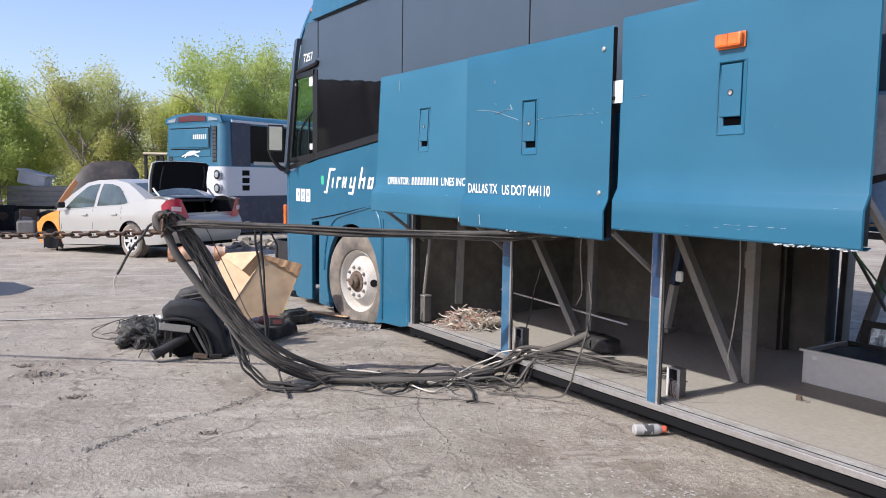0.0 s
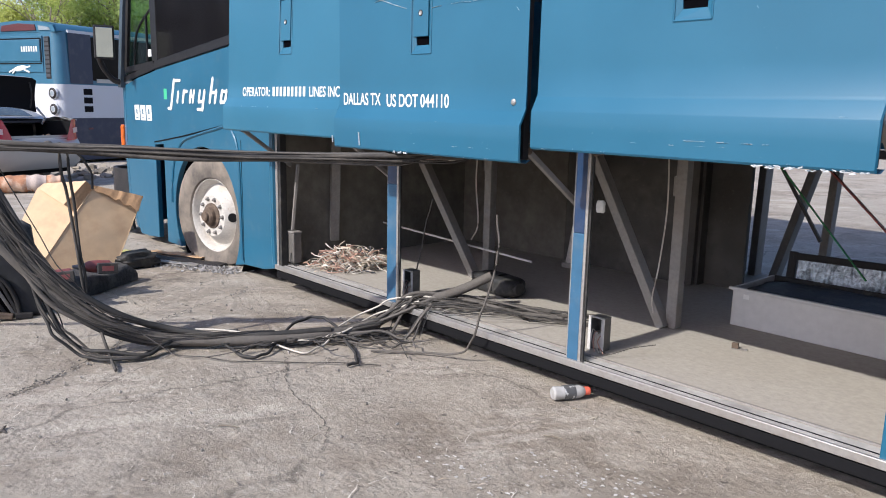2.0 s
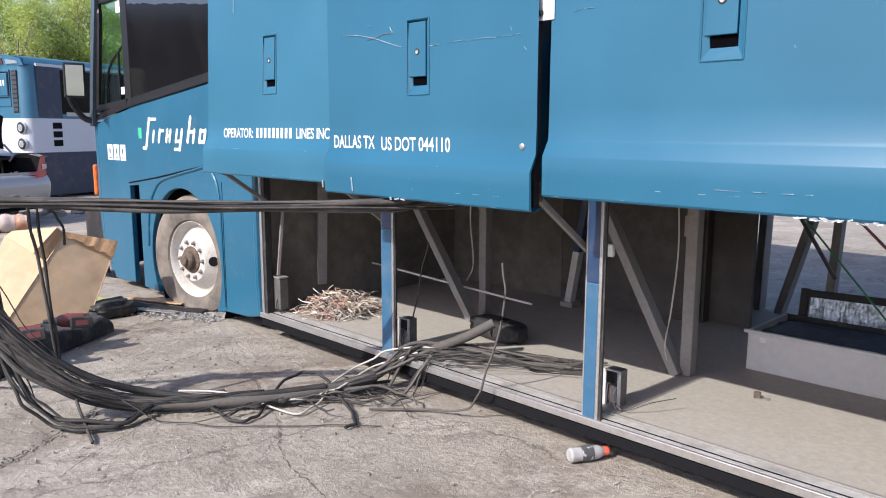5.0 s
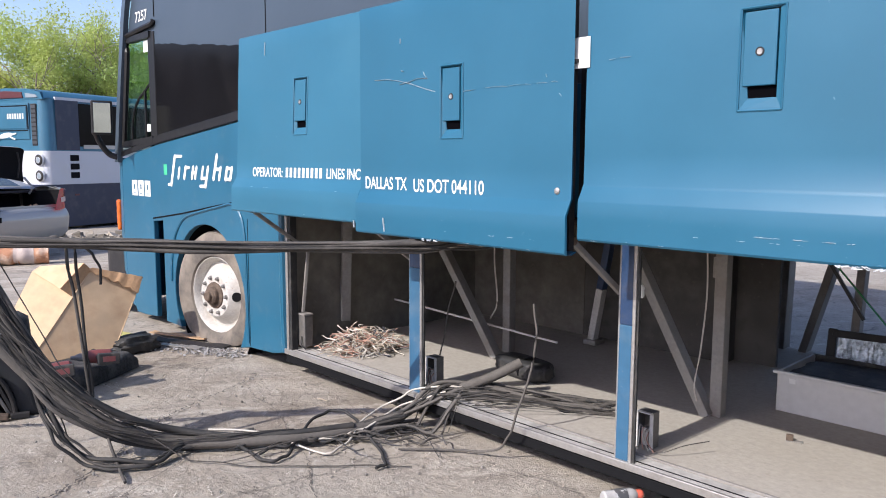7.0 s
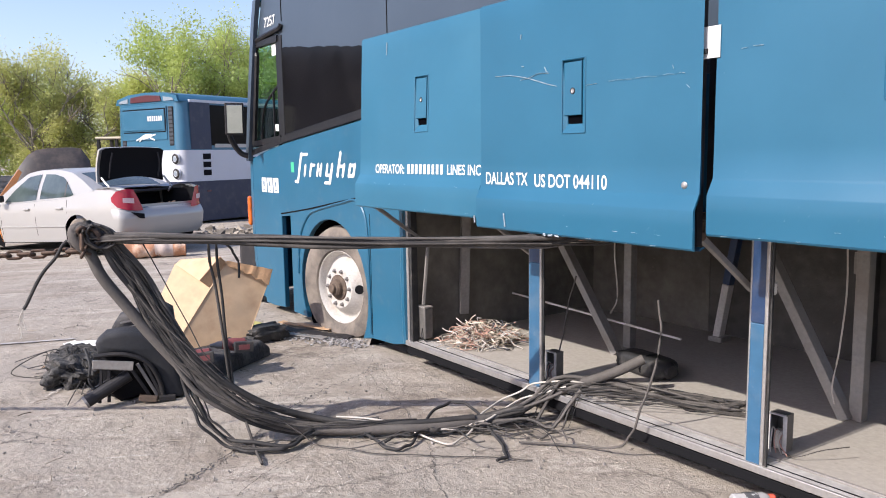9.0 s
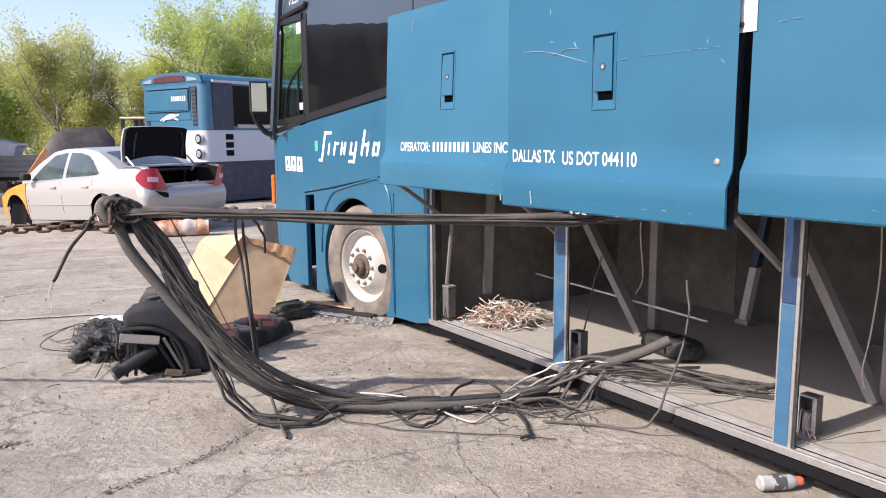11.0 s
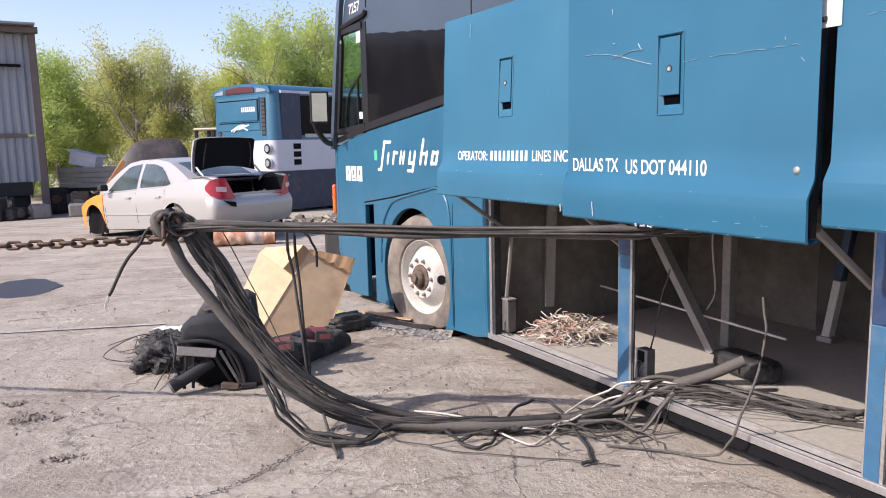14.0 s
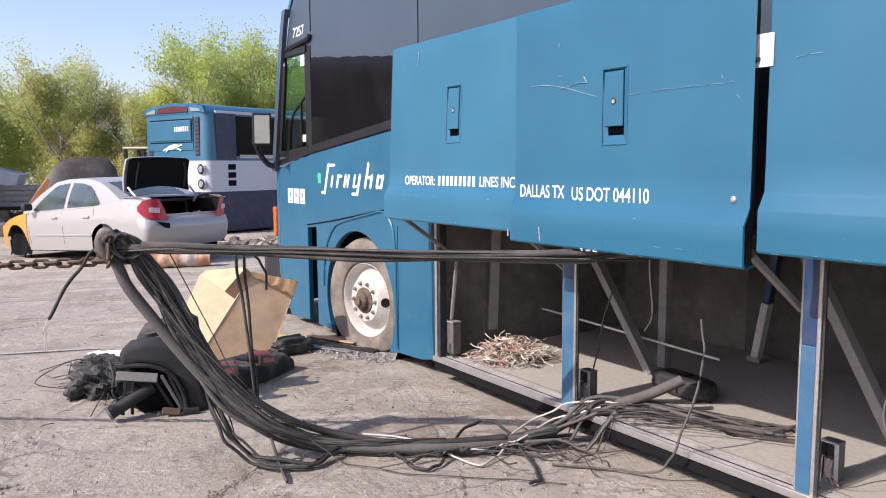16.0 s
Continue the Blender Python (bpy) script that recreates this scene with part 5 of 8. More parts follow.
    pane([(-0.10, 0.965), (0.40, 0.945), (0.86, 0.945), (0.62, 1.14), (0.28, 1.37), (-0.02, 1.405), (-0.10, 1.405)], "side_glass", "dusty side window")
    pane([(-0.20, 0.975), (-0.20, 1.405), (-0.50, 1.39), (-0.78, 1.325), (-0.97, 1.19), (-1.16, 1.035), (-1.14, 1.0)], "side_glass")
    for s in (1, -1):
        part("window_bar", bar((-0.93, s * (house_y(-0.93, 1.0) + 0.010), 1.0), (-0.90, s * (house_y(-0.90, 1.25) + 0.010), 1.25), 0.022, 0.008), BLACK_TRIM, c)
    part("rear_glass", sheet([[(x, y * (0.95 if x > -1.3 else 1), roof_z(x) + 0.028 * (1 - (y / 0.72) ** 2) + 0.006) for y in (-0.58, -0.3, 0, 0.3, 0.58)] for x in (-1.62, -1.45, -1.25, -1.02)]), glass, c, "dark rear window", 40)
    part("windscreen", sheet([[(x, y, roof_z(x) + 0.028 * (1 - (y / 0.72) ** 2) + 0.006) for y in (-0.62, -0.3, 0, 0.3, 0.62)] for x in (0.42, 0.7, 1.1)]), glass, c, "", 40)
    # tail: bumper, lamps, open boot
    def turned(bm):
        bmesh.ops.transform(bm, matrix=Matrix.Translation((-2.478, 0, 0)) @ Matrix.Rotation(radians(-90), 4, "Z"), verts=bm.verts)
        return bm

    rowsb = []
    for k in range(25):
        a = radians(-90 + 180 * k / 24)
        px, py = -2.16 - 0.29 * abs(math.cos(a)) ** 0.42, 0.885 * math.copysign(abs(math.sin(a)) ** 0.75, math.sin(a))
        rowsb.append([(px + 0.10, py * 0.95, 0.27), (px + 0.02, py * 0.985, 0.36), (px - 0.005, py, 0.50), (px - 0.022, py, 0.585), (px - 0.024, py, 0.62), (px - 0.004, py * 0.995, 0.68), (px + 0.02, py * 0.98, 0.74), (px + 0.06, py * 0.95, 0.775)])
    part("rear_bumper", sheet(rowsb), silver, c, "silver rear bumper", 40)
    part("bumper_damage", turned(prism([(-0.74, 0.705), (-0.50, 0.665), (-0.50, 0.585), (-0.58, 0.60)], -0.004, 0.02)), DARK, c, "dark broken patch on the bumper")
    part("tail_panel", sheet([[(-2.36 + 0.02 * abs(y), y, z) for y in (-0.78, -0.4, 0, 0.4, 0.78)] for z in (0.72, 0.815)]), silver, c)
    for s in (1, -1):
        path = [(-2.440, 0.49), (-2.436, 0.56), (-2.422, 0.63), (-2.392, 0.71), (-2.345, 0.785), (-2.275, 0.845), (-2.19, 0.882)]
        spans = [(0.72, 0.745), (0.72, 0.92), (0.725, 1.068), (0.735, 1.078), (0.755, 1.07), (0.79, 1.045), (0.885, 0.955)]

        def lamp(lo, hi, out, i0=0, i1=7):
            return sheet([[(x - out, s * (y + out * 0.8), z0 + (z1 - z0) * (lo + (hi - lo) * q / 4)) for q in range(5)] for (x, y), (z0, z1) in list(zip(path, spans))[i0:i1]])
        tl = part("tail_lamp", lamp(0, 1, 0.012), lens, c, "red tail lamp cluster", 50)
        part("reverse_lens", lamp(0.34, 0.58, 0.018, 2, 5), material("pale_lens", (0.58, 0.42, 0.43), 0.2, bump=(80, 0.2)), tl, "clear lens", 50)
    boot = part("boot_well", sheet([[(-2.40, y, 0.765), (-2.28, y, 0.52), (-1.5, y, 0.50), (-1.45, y, 1.0)] for y in (-0.68, 0.68)]), DARK, c, "dark boot interior")
    for s in (1, -1):
        part("boot_wall", sheet([[(x, s * 0.70, z) for x in (-2.36, -1.9, -1.5)] for z in (0.50, 1.05)]), DARK, boot)
        part("boot_gutter", sheet([[(x, s * yy, belt(x) + 0.012) for x in (-2.36, -2.1, -1.75)] for yy in (0.68, 0.84)]), silver, c)
        part("boot_hinge", tube([(-1.78, s * 0.60, 1.0), (-1.84, s * 0.62, 1.10), (-1.74, s * 0.63, 1.20), (-1.66, s * 0.63, 1.28)], 0.018, 6), silver, c)
    part("parcel_deck", box(-1.80, -1.55, -0.72, 0.72, 1.02, 1.06, 0.008), BLACK_TRIM, c)
    lid_rows = []
    for k in range(9):
        t = k / 8
        row = []
        for y in (-0.70, -0.62, -0.45, -0.2, 0, 0.2, 0.45, 0.62, 0.70):
            e = (abs(y) / 0.70) ** 2
            z0, z1 = 1.205 + 0.085 * (1 - e), 1.785 - 0.02 * e - (0.03 if abs(y) > 0.65 else 0)
            row.append((-1.62 - 0.10 * t + 0.04 * math.sin(math.pi * t) + 0.03 * e, y * (0.95 - 0.03 * t), z0 + (z1 - z0) * t))
        lid_rows.append(row)
    part("boot_lid", sheet(lid_rows, thick=0.035), silver, c, "raised boot lid", 40)
    lining = part("lid_lining", sheet([[(p[0] - 0.045, p[1] * 0.965, p[2] - 0.004) for p in row] for row in lid_rows], thick=0.01), DARK, c, "black lining inside the raised lid", 40)
    for s in (1, -1):
        part("lid_rib", tube([(-1.67, s * 0.50, 1.27), (-1.74, s * 0.50, 1.50), (-1.765, s * 0.46, 1.69)], 0.014, 5, steps=3), BLACK_TRIM, lining)
    rng = random.Random(4)
    for k in range(9):
        x, y = rng.uniform(-2.25, -1.8), rng.uniform(-0.55, 0.5)
        part("boot_clutter", blob((rng.uniform(0.05, 0.12), rng.uniform(0.05, 0.14), rng.uniform(0.10, 0.17)), pose(x, y, 0.64), k * 3.1, 0.35), rng.choice([WHITE, DUSTY_RED, DUSTY_TAN, STEEL]), c)
    # stripped front
    part("engine_bay", box(1.05, 1.95, -0.70, 0.70, 0.35, 0.78, 0.05), DARK, c)
    part("under_body", box(-2.2, 1.9, -0.72, 0.72, 0.20, 0.40), DARK, c)
    part("bonnet_gap", sheet([[(x, y, belt(x) + 0.03) for y in (-0.8, 0, 0.8)] for x in (1.05, 1.4, 1.9)]), BLACK_TRIM, c)
    part("hanging_liner", sheet([[(1.08 + 0.66 * q, 0.80 + 0.05 * math.sin(9 * q) - 0.03 * k, 0.12 + 0.10 * noise.noise((q * 4, 0, 0)) + 0.17 * k) for q in (j / 8 for j in range(9))] for k in range(4)], thick=0.02), DARK, c, "torn black wheel liner hanging down")


DUSTY_RED = material("dusty_red", (0.30, 0.07, 0.05), 0.6)
DUSTY_TAN = material("dusty_tan", (0.42, 0.27, 0.15), 0.8)
build_sedan()


# ---- yard background: shed, junk, machine roof ----
def build_shed():
    corr = material("galvanised_sheet", (0.27, 0.285, 0.30), 0.5, 0.2, stain=[(1.2, (0.30, 0.29, 0.28), 0.6, (0.45, 0.7)), (5, (0.28, 0.19, 0.13), 0.4, (0.6, 0.75))], bump=None)
    frame = material("brown_steel", (0.14, 0.105, 0.09), 0.6, stain=(4, (0.22, 0.15, 0.11), 0.5, (0.5, 0.75)))
    s = thing("open_shed", pose(-17.9, -2.26, -0.50, 0, 0, 94), "open steel shed with grey corrugated wall and brown frame", "shed")
    # local x to the right, y away; the shed runs to the left
    def corrugated(x0, x1, y, z0, z1):
        n = int((x1 - x0) / 0.05)
        return sheet([[(x0 + (x1 - x0) * k / n, y + (0.02 if k % 4 in (1, 2) else -0.02), z) for k in range(n + 1)] for z in (z0, z1)])
    part("wall_sheet", corrugated(-9, -0.04, 0.42, 2.42, 5.05), corr, s, "upper grey corrugated sheets")
    part("wall_sheet", corrugated(-9, -0.04, 0.40, 1.15, 2.36), corr, s, "lower grey corrugated sheets")
    part("girt", box(-9, -0.25, 0.32, 0.45, 2.34, 2.44, 0.01), frame, s)
    part("girt", box(-9, -0.25, 0.30, 0.50, 0.78, 1.14, 0.01), BLACK_TRIM, s)
    part("corner_column", box(-0.04, 0.14, 0.28, 0.60, 0.0, 5.1, 0.02), frame, s, "brown corner column")
    part("fascia", box(-9.5, 0.20, 0.1, 0.3, 5.06, 5.22, 0.01), frame, s, "brown fascia")
    part("roof_sheet", box(-9.5, 0.12, -0.2, 6.0, 5.23, 5.29, 0.01), corr, s)
    part("ceiling_lining", box(-9, -0.27, 0.2, 6.0, 4.2, 4.25), DARK, s)
    part("upper_panel", box(-9, -0.27, 0.6, 0.7, 4.26, 5.22), corr, s, "grey panel under the eave")
    part("back_wall", box(-9, -0.05, 5.9, 6.0, 0.0, 5.2), corr, s)
    for x in (-1.0, -2.6, -4.2):
        part("trestle", box(x - 0.06, x + 0.06, 1.0, 1.4, 0.0, 0.78, 0.01), corr, s)


build_shed()


def build_junk():
    white = material("dirty_white_plastic", (0.62, 0.63, 0.65), 0.5, stain=(4, (0.35, 0.32, 0.28), 0.5, (0.5, 0.75)))
    grey = material("weathered_boards", (0.27, 0.25, 0.22), 0.8, stain=(5, (0.15, 0.13, 0.11), 0.6, (0.45, 0.7)))
    x0, y0 = -19.3, -1.0
    z0 = ground_height(x0, y0)
    crate = thing("board_trailer", pose(x0, y0, z0, 0, 0, 60), "weathered grey board-sided trailer among scrap", "trailer")
    for k in range(4):
        part("board", box(-0.75, 1.05, -0.4, -0.34, 0.72 + 0.15 * k, 0.855 + 0.15 * k, 0.01), grey, crate)
        part("board", box(-0.75, 1.05, 0.5, 0.56, 0.72 + 0.15 * k, 0.855 + 0.15 * k, 0.01), grey, crate)
    part("trailer_bed", box(-0.75, 1.05, -0.34, 0.5, 0.62, 0.72, 0.01), BLACK_TRIM, crate)
    for x in (-0.5, 0.8):
        part("wheel", lathe([(0.12, 0.09), (0.26, 0.10), (0.31, 0.06), (0.31, -0.06), (0.12, -0.1)], Matrix.Translation((x, -0.32, 0.31)) @ SIDE, 20), BLACK, crate)
        part("wheel", lathe([(0.12, 0.09), (0.26, 0.10), (0.31, 0.06), (0.31, -0.06), (0.12, -0.1)], Matrix.Translation((x, 0.45, 0.31)) @ SIDE, 20), BLACK, crate)
    tote = thing("plastic_tote", pose(x0 - 0.1, y0 - 0.15, z0 + 1.32, 0, 14, 60), "tipped dirty white plastic tote on the trailer", "tote")
    part("tub", box(-0.38, 0.42, -0.25, 0.25, 0.0, 0.42, 0.04), white, tote)
    part("rim", box(-0.43, 0.47, -0.29, 0.29, 0.36, 0.42, 0.015), white, tote)
    rng = random.Random(8)
    for k in range(16):
        x, y = x0 + rng.uniform(-0.8, 2.2), y0 + rng.uniform(-2.8, 1.9)
        zz = ground_height(x, y)
        h = rng.uniform(0.25, 0.8)
        j = thing("scrap_part", pose(x, y, zz, 0, 0, rng.uniform(0, 180)), rng.choice(["dark greasy engine part in the scrap row", "dented dark metal box in the scrap row"]), "scrap", "scrap row")
        part("casting", box(-0.3, 0.3, -0.22, 0.22, 0.0, h, 0.05), rng.choice([BLACK_TRIM, RUST, BLACK, STEEL]), j)
        part("flange", lathe([(0, 0.06), (0.10, 0.06), (0.13, 0.02), (0.14, 0)], Matrix.Translation((0, -0.22, h * 0.55)) @ SIDE, 14), rng.choice([RUST, STEEL, ALU]), j)
    # a loose wheel; the axle stub behind it is an added piece
    spare = thing("loose_wheel", pose(-17.6, -0.9, ground_height(-17.6, 0) + 0.31, 90, 0, 62), "old loose wheel with a pale rim in the scrap row", "axle")
    part("axle_stub", box(-0.05, 0.05, -0.05, 0.05, -0.5, 0.0, 0.01), RUST, spare)
    part("tyre", lathe([(0.17, 0.08), (0.26, 0.1), (0.31, 0.05), (0.31, -0.05), (0.17, -0.1)], Matrix.Identity(4), 24), BLACK, spare)
    part("rim", lathe([(0, 0.05), (0.10, 0.06), (0.17, 0.085), (0.18, 0.0)], Matrix.Identity(4), 24), white, spare)
    # dark bonnet and orange panel beyond the sedan
    hx, hy = -14.6, 0.0
    hood = thing("loose_bonnet", pose(hx, hy, ground_height(hx, hy), 0, 0, 83), "dark dented car bonnet propped up behind the sedan", "bonnet")
    rows = []
    tops = [0.95, 1.25, 1.52, 1.78, 1.90, 1.93, 1.94, 1.95, 1.95, 1.93, 1.62]
    for k in range(11):
        rows.append([(-0.95 + 0.19 * k, 0.35 * q * q, 0.35 + (tops[k] - 0.35) * q) for q in (0, 0.4, 0.7, 0.9, 1.0)])
    part("panel", sheet(rows, thick=0.04), material("sooty_panel", (0.05, 0.043, 0.04), 0.6, stain=(3, (0.17, 0.13, 0.10), 0.6, (0.45, 0.7))), hood, "", 50)
    part("stand", box(-0.5, 0.5, 0.05, 0.25, 0.0, 0.9, 0.02), BLACK_TRIM, hood)
    px, py = -14.3, -0.72
    door = thing("orange_panel", pose(px, py, ground_height(px, py), 0, 0, 83), "bent orange body panel leaning on the scrap", "panel")
    part("skin", prism([(-0.34, 0), (-0.18, 0), (-0.16, 0.80), (0.16, 1.38), (0.10, 1.46), (-0.30, 0.90)], 0, 0.05, bevel=0.01), material("orange_rust_paint", (0.55, 0.22, 0.07), 0.5, stain=(5, (0.30, 0.2, 0.12), 0.6, (0.45, 0.7))), door)
    # machine with a flat tan canopy
    mx, my = far_place(-0.366, 25.5)
    t = thing("yard_loader", pose(mx, my, ground_height(mx, my), 0, 0, 57), "small loader with a flat tan canopy behind the coach", "loader")
    part("canopy", box(-0.62, 0.60, -0.6, 0.6, 2.36, 2.44, 0.03), material("cream_paint", (0.55, 0.47, 0.33), 0.6), t, "cream canopy")
    for x in (-0.55, 0.0, 0.52):
        for y in (-0.52, 0.52):
            part("canopy_post", box(x - 0.045, x + 0.045, y - 0.045, y + 0.045, 0.9, 2.36, 0.008), BLACK_TRIM, t)
    part("body", box(-0.8, 0.8, -0.6, 0.6, 0.4, 1.3, 0.08), BLACK_TRIM, t)
    part("seat", box(-0.3, 0.2, -0.25, 0.25, 1.3, 1.9, 0.06), BLACK, t)
    for x in (-0.6, 0.6):
        for y in (-0.7, 0.7):
            part("wheel", lathe([(0.15, 0.12), (0.38, 0.12), (0.42, 0.07), (0.42, -0.1), (0.15, -0.12)], Matrix.Translation((x, y, 0.42)) @ SIDE, 20), BLACK, t)


build_junk()


ROLL = ((-6.90, -0.12, -0.10), (-6.60, 0.76, -0.10))
ROLL_R = 0.125


def build_roll():
    card = material("brown_wrapped_paper", (0.40, 0.19, 0.10), 0.7, stain=(4, (0.60, 0.47, 0.36), 0.7, (0.5, 0.62)), bump=(12, 0.4))
    a, b = Vector(ROLL[0]), Vector(ROLL[1])
    r = thing("wrapped_roll", Matrix.Translation((a + b) / 2), "crumpled brown paper-wrapped roll with a pale band on the asphalt", "roll")
    L, turn = (b - a).length, (b - a).to_track_quat("Z", "Y").to_matrix()

    def wrap(t0, t1, rad, count, seed):
        rows = []
        for k in range(count + 1):
            t = t0 + (t1 - t0) * k / count
            row = []
            for q in range(25):
                g = 2 * math.pi * q / 24
                p = Vector((math.cos(g), math.sin(g), t * 9 + seed))
                w = rad * (1 + 0.16 * noise.noise(p * 0.9) + 0.07 * noise.noise(p * 2.7) + 0.05 * math.sin(t * 31 + seed))
                v = turn @ Vector((w * math.cos(g), w * math.sin(g), (t - 0.5) * L))
                row.append((v.x, v.y, max(0.0, v.z + rad)))
            rows.append(row)
        return sheet(rows)

    paper = part("paper", wrap(0, 1, ROLL_R, 26, 0.0), card, r, "", 30)
    for t, n0 in ((0.0, 1), (1.0, -1)):
        part("end_fold", wrap(t, t + 0.03 * n0, ROLL_R * 0.8, 1, 0.0), card, paper, "", 30)
        part("end_cap", lathe([(0, 0.0), (ROLL_R * 0.95, 0.0)], Matrix.Translation(turn @ Vector((0, 0, (t - 0.5) * L + 0.02 * n0)) + Vector((0, 0, ROLL_R))) @ turn.to_4x4(), 16), DUSTY_TAN, paper)
    part("band", wrap(0.52, 0.80, ROLL_R + 0.004, 8, 0.0), material("pale_wrap", (0.47, 0.38, 0.33), 0.7, stain=(9, (0.42, 0.25, 0.16), 0.6, (0.5, 0.65))), r, "pale pinkish wrapping band", 30)


build_roll()


# ---- cable harness on a chain ----
CABLES = [material("black_cable", (0.020, 0.019, 0.018), 0.75, stain=(9, (0.085, 0.074, 0.064), 0.45, (0.45, 0.75)), bump=(80, 0.2)),
          material("dusty_cable", (0.046, 0.041, 0.036), 0.85, stain=(7, (0.17, 0.15, 0.13), 0.55, (0.48, 0.72)), bump=(80, 0.2)),
          material("grey_conduit", (0.095, 0.085, 0.075), 0.85, stain=(6, (0.07, 0.06, 0.05), 0.6, (0.5, 0.75)), bump=(90, 0.3))]
PALE_WIRE = material("pale_wire", (0.47, 0.43, 0.37), 0.6, stain=(8, (0.3, 0.25, 0.2), 0.5, (0.5, 0.75)))
COPPER_WIRE = material("faded_red_wire", (0.42, 0.24, 0.19), 0.6, stain=(8, (0.5, 0.4, 0.33), 0.5, (0.45, 0.7)))
CHAIN_STEEL = material("rusty_chain", (0.10, 0.068, 0.05), 0.7, 0.5, grain=(60, 0.3), stain=(20, (0.20, 0.11, 0.06), 0.6, (0.5, 0.7)), bump=(120, 0.3))
HOOK = Vector((1.38, -2.02, 1.065))


def build_harness():
    rng, kink = random.Random(21), random.Random(77)
    h = thing("cable_harness", Matrix.Identity(4), "torn-out black cable harness dragged from the coach by a chain", "cables")

    def cable(pts, r, mat, label="", steps=6, sides=7):
        if not callable(r) and r < 0.010:  # small kinks between the main bends
            pts = [Vector(p) for p in pts]
            bent = [pts[0]]
            for a, b in zip(pts, pts[1:]):
                w = min(0.007, 0.05 * (b - a).length)
                mid = a.lerp(b, kink.uniform(0.35, 0.65)) + Vector((kink.uniform(-w, w), kink.uniform(-w, w), kink.uniform(-w, w)))
                mid.z = max(mid.z, min(a.z, b.z), r)
                bent += [mid, b]
            pts, steps = bent, max(2, steps - 3)
        return part("cable", tube(pts, r, sides, steps=steps), mat, h, label, 60)

    j = lambda s: rng.uniform(-s, s)
    # taut bundle from the hook to the bay, under the edge of the raised door
    far = Vector((2.66, -0.30, 1.012))
    side = Vector((0.80, -0.60, 0))
    for k in range(20):
        o, z = j(0.034), j(0.024)
        r = rng.choice((0.004, 0.004, 0.005, 0.006, 0.008, 0.011))
        pts = [HOOK + Vector((j(0.025), j(0.025), -0.02 + j(0.025)))]
        for s in (0.12, 0.30, 0.52, 0.75, 1.0):
            pts.append(HOOK.lerp(far, s) + side * (o + j(0.018)) + Vector((0, 0, z * (0.75 + 0.25 * s) + j(0.009) - 0.014 * math.sin(math.pi * s))))
        pts += [Vector((2.80 + j(0.06), -0.05 + j(0.05), 1.03 + j(0.03))), Vector((2.92 + j(0.10), 0.28 + j(0.08), 1.10 + j(0.03))), Vector((2.98 + j(0.10), 0.55 + j(0.1), 1.16))]
        mat = COPPER_WIRE if k == 3 else PALE_WIRE if k == 9 else rng.choice(CABLES)
        cable(pts, r, mat)
    # thick conduit over the hook, down to the asphalt and along it to the bay
    main = [(1.41, -2.00, 1.055), (1.38, -2.03, 1.112), (1.37, -2.07, 1.094), (1.38, -2.06, 1.042), (1.39, -2.01, 0.981), (1.41, -1.97, 0.873), (1.44, -1.88, 0.728), (1.49, -1.78, 0.569), (1.56, -1.65, 0.390), (1.64, -1.52, 0.258), (1.71, -1.36, 0.145), (1.76, -1.17, 0.062), (1.91, -0.98, 0.045), (2.09, -0.73, 0.045), (2.21, -0.46, 0.047), (2.28, -0.18, 0.062), (2.37, 0.01, 0.165), (2.49, 0.13, 0.215), (2.60, 0.24, 0.275), (2.70, 0.35, 0.350)]
    cable(main, lambda s: 0.027 * min(1, 0.5 + 4 * s), CABLES[2], "thick ribbed grey conduit", 6, 12)
    cable([Vector(p) + Vector((0.025, 0.055, 0.045 if i < 10 else 0.025)) for i, p in enumerate(main[2:15])], 0.017, CABLES[0], "", 6, 10)
    fall = [(1.41, -1.97, 1.079), (1.42, -1.93, 1.029), (1.45, -1.84, 0.865), (1.49, -1.77, 0.686), (1.55, -1.68, 0.491), (1.63, -1.57, 0.321), (1.71, -1.41, 0.190), (1.76, -1.16, 0.080), (1.92, -0.95, 0.060), (2.08, -0.68, 0.055), (2.20, -0.42, 0.055), (2.32, -0.15, 0.090)]
    # strands beside it
    for k in range(22):
        a, sag, lean = rng.uniform(-0.4, 1.0), rng.uniform(0, 1), j(0.02)
        r = rng.choice((0.003, 0.004, 0.005, 0.006, 0.008, 0.011))
        pts = [HOOK + Vector((-0.02 + j(0.02), -0.045 + j(0.03), -0.03 + j(0.02))), HOOK + Vector((j(0.015), j(0.02), 0.050 + j(0.018)))]
        for i, p in enumerate(fall):
            q = i / (len(fall) - 1)
            w = 0.055 * math.sin(math.pi * min(1, 0.15 + q)) + 0.02
            p = Vector(p) + Vector((0.3 * w * a + j(0.012), w * a * 0.8 + lean + j(0.014), -0.06 * sag * math.sin(math.pi * q) + j(0.012)))
            p.z = max(p.z, 0.008 + r)
            pts.append(p)
        if k % 2:
            pts += [Vector((2.45 + j(0.08), 0.05 + j(0.02), 0.215 + j(0.02))), Vector((2.62 + j(0.10), 0.22 + j(0.08), 0.20 + abs(j(0.03)))), Vector((2.88 + j(0.18), 0.42 + j(0.12), 0.185)), Vector((3.08 + j(0.15), 0.56 + j(0.12), 0.180))]
        cable(pts, r, rng.choice(CABLES))
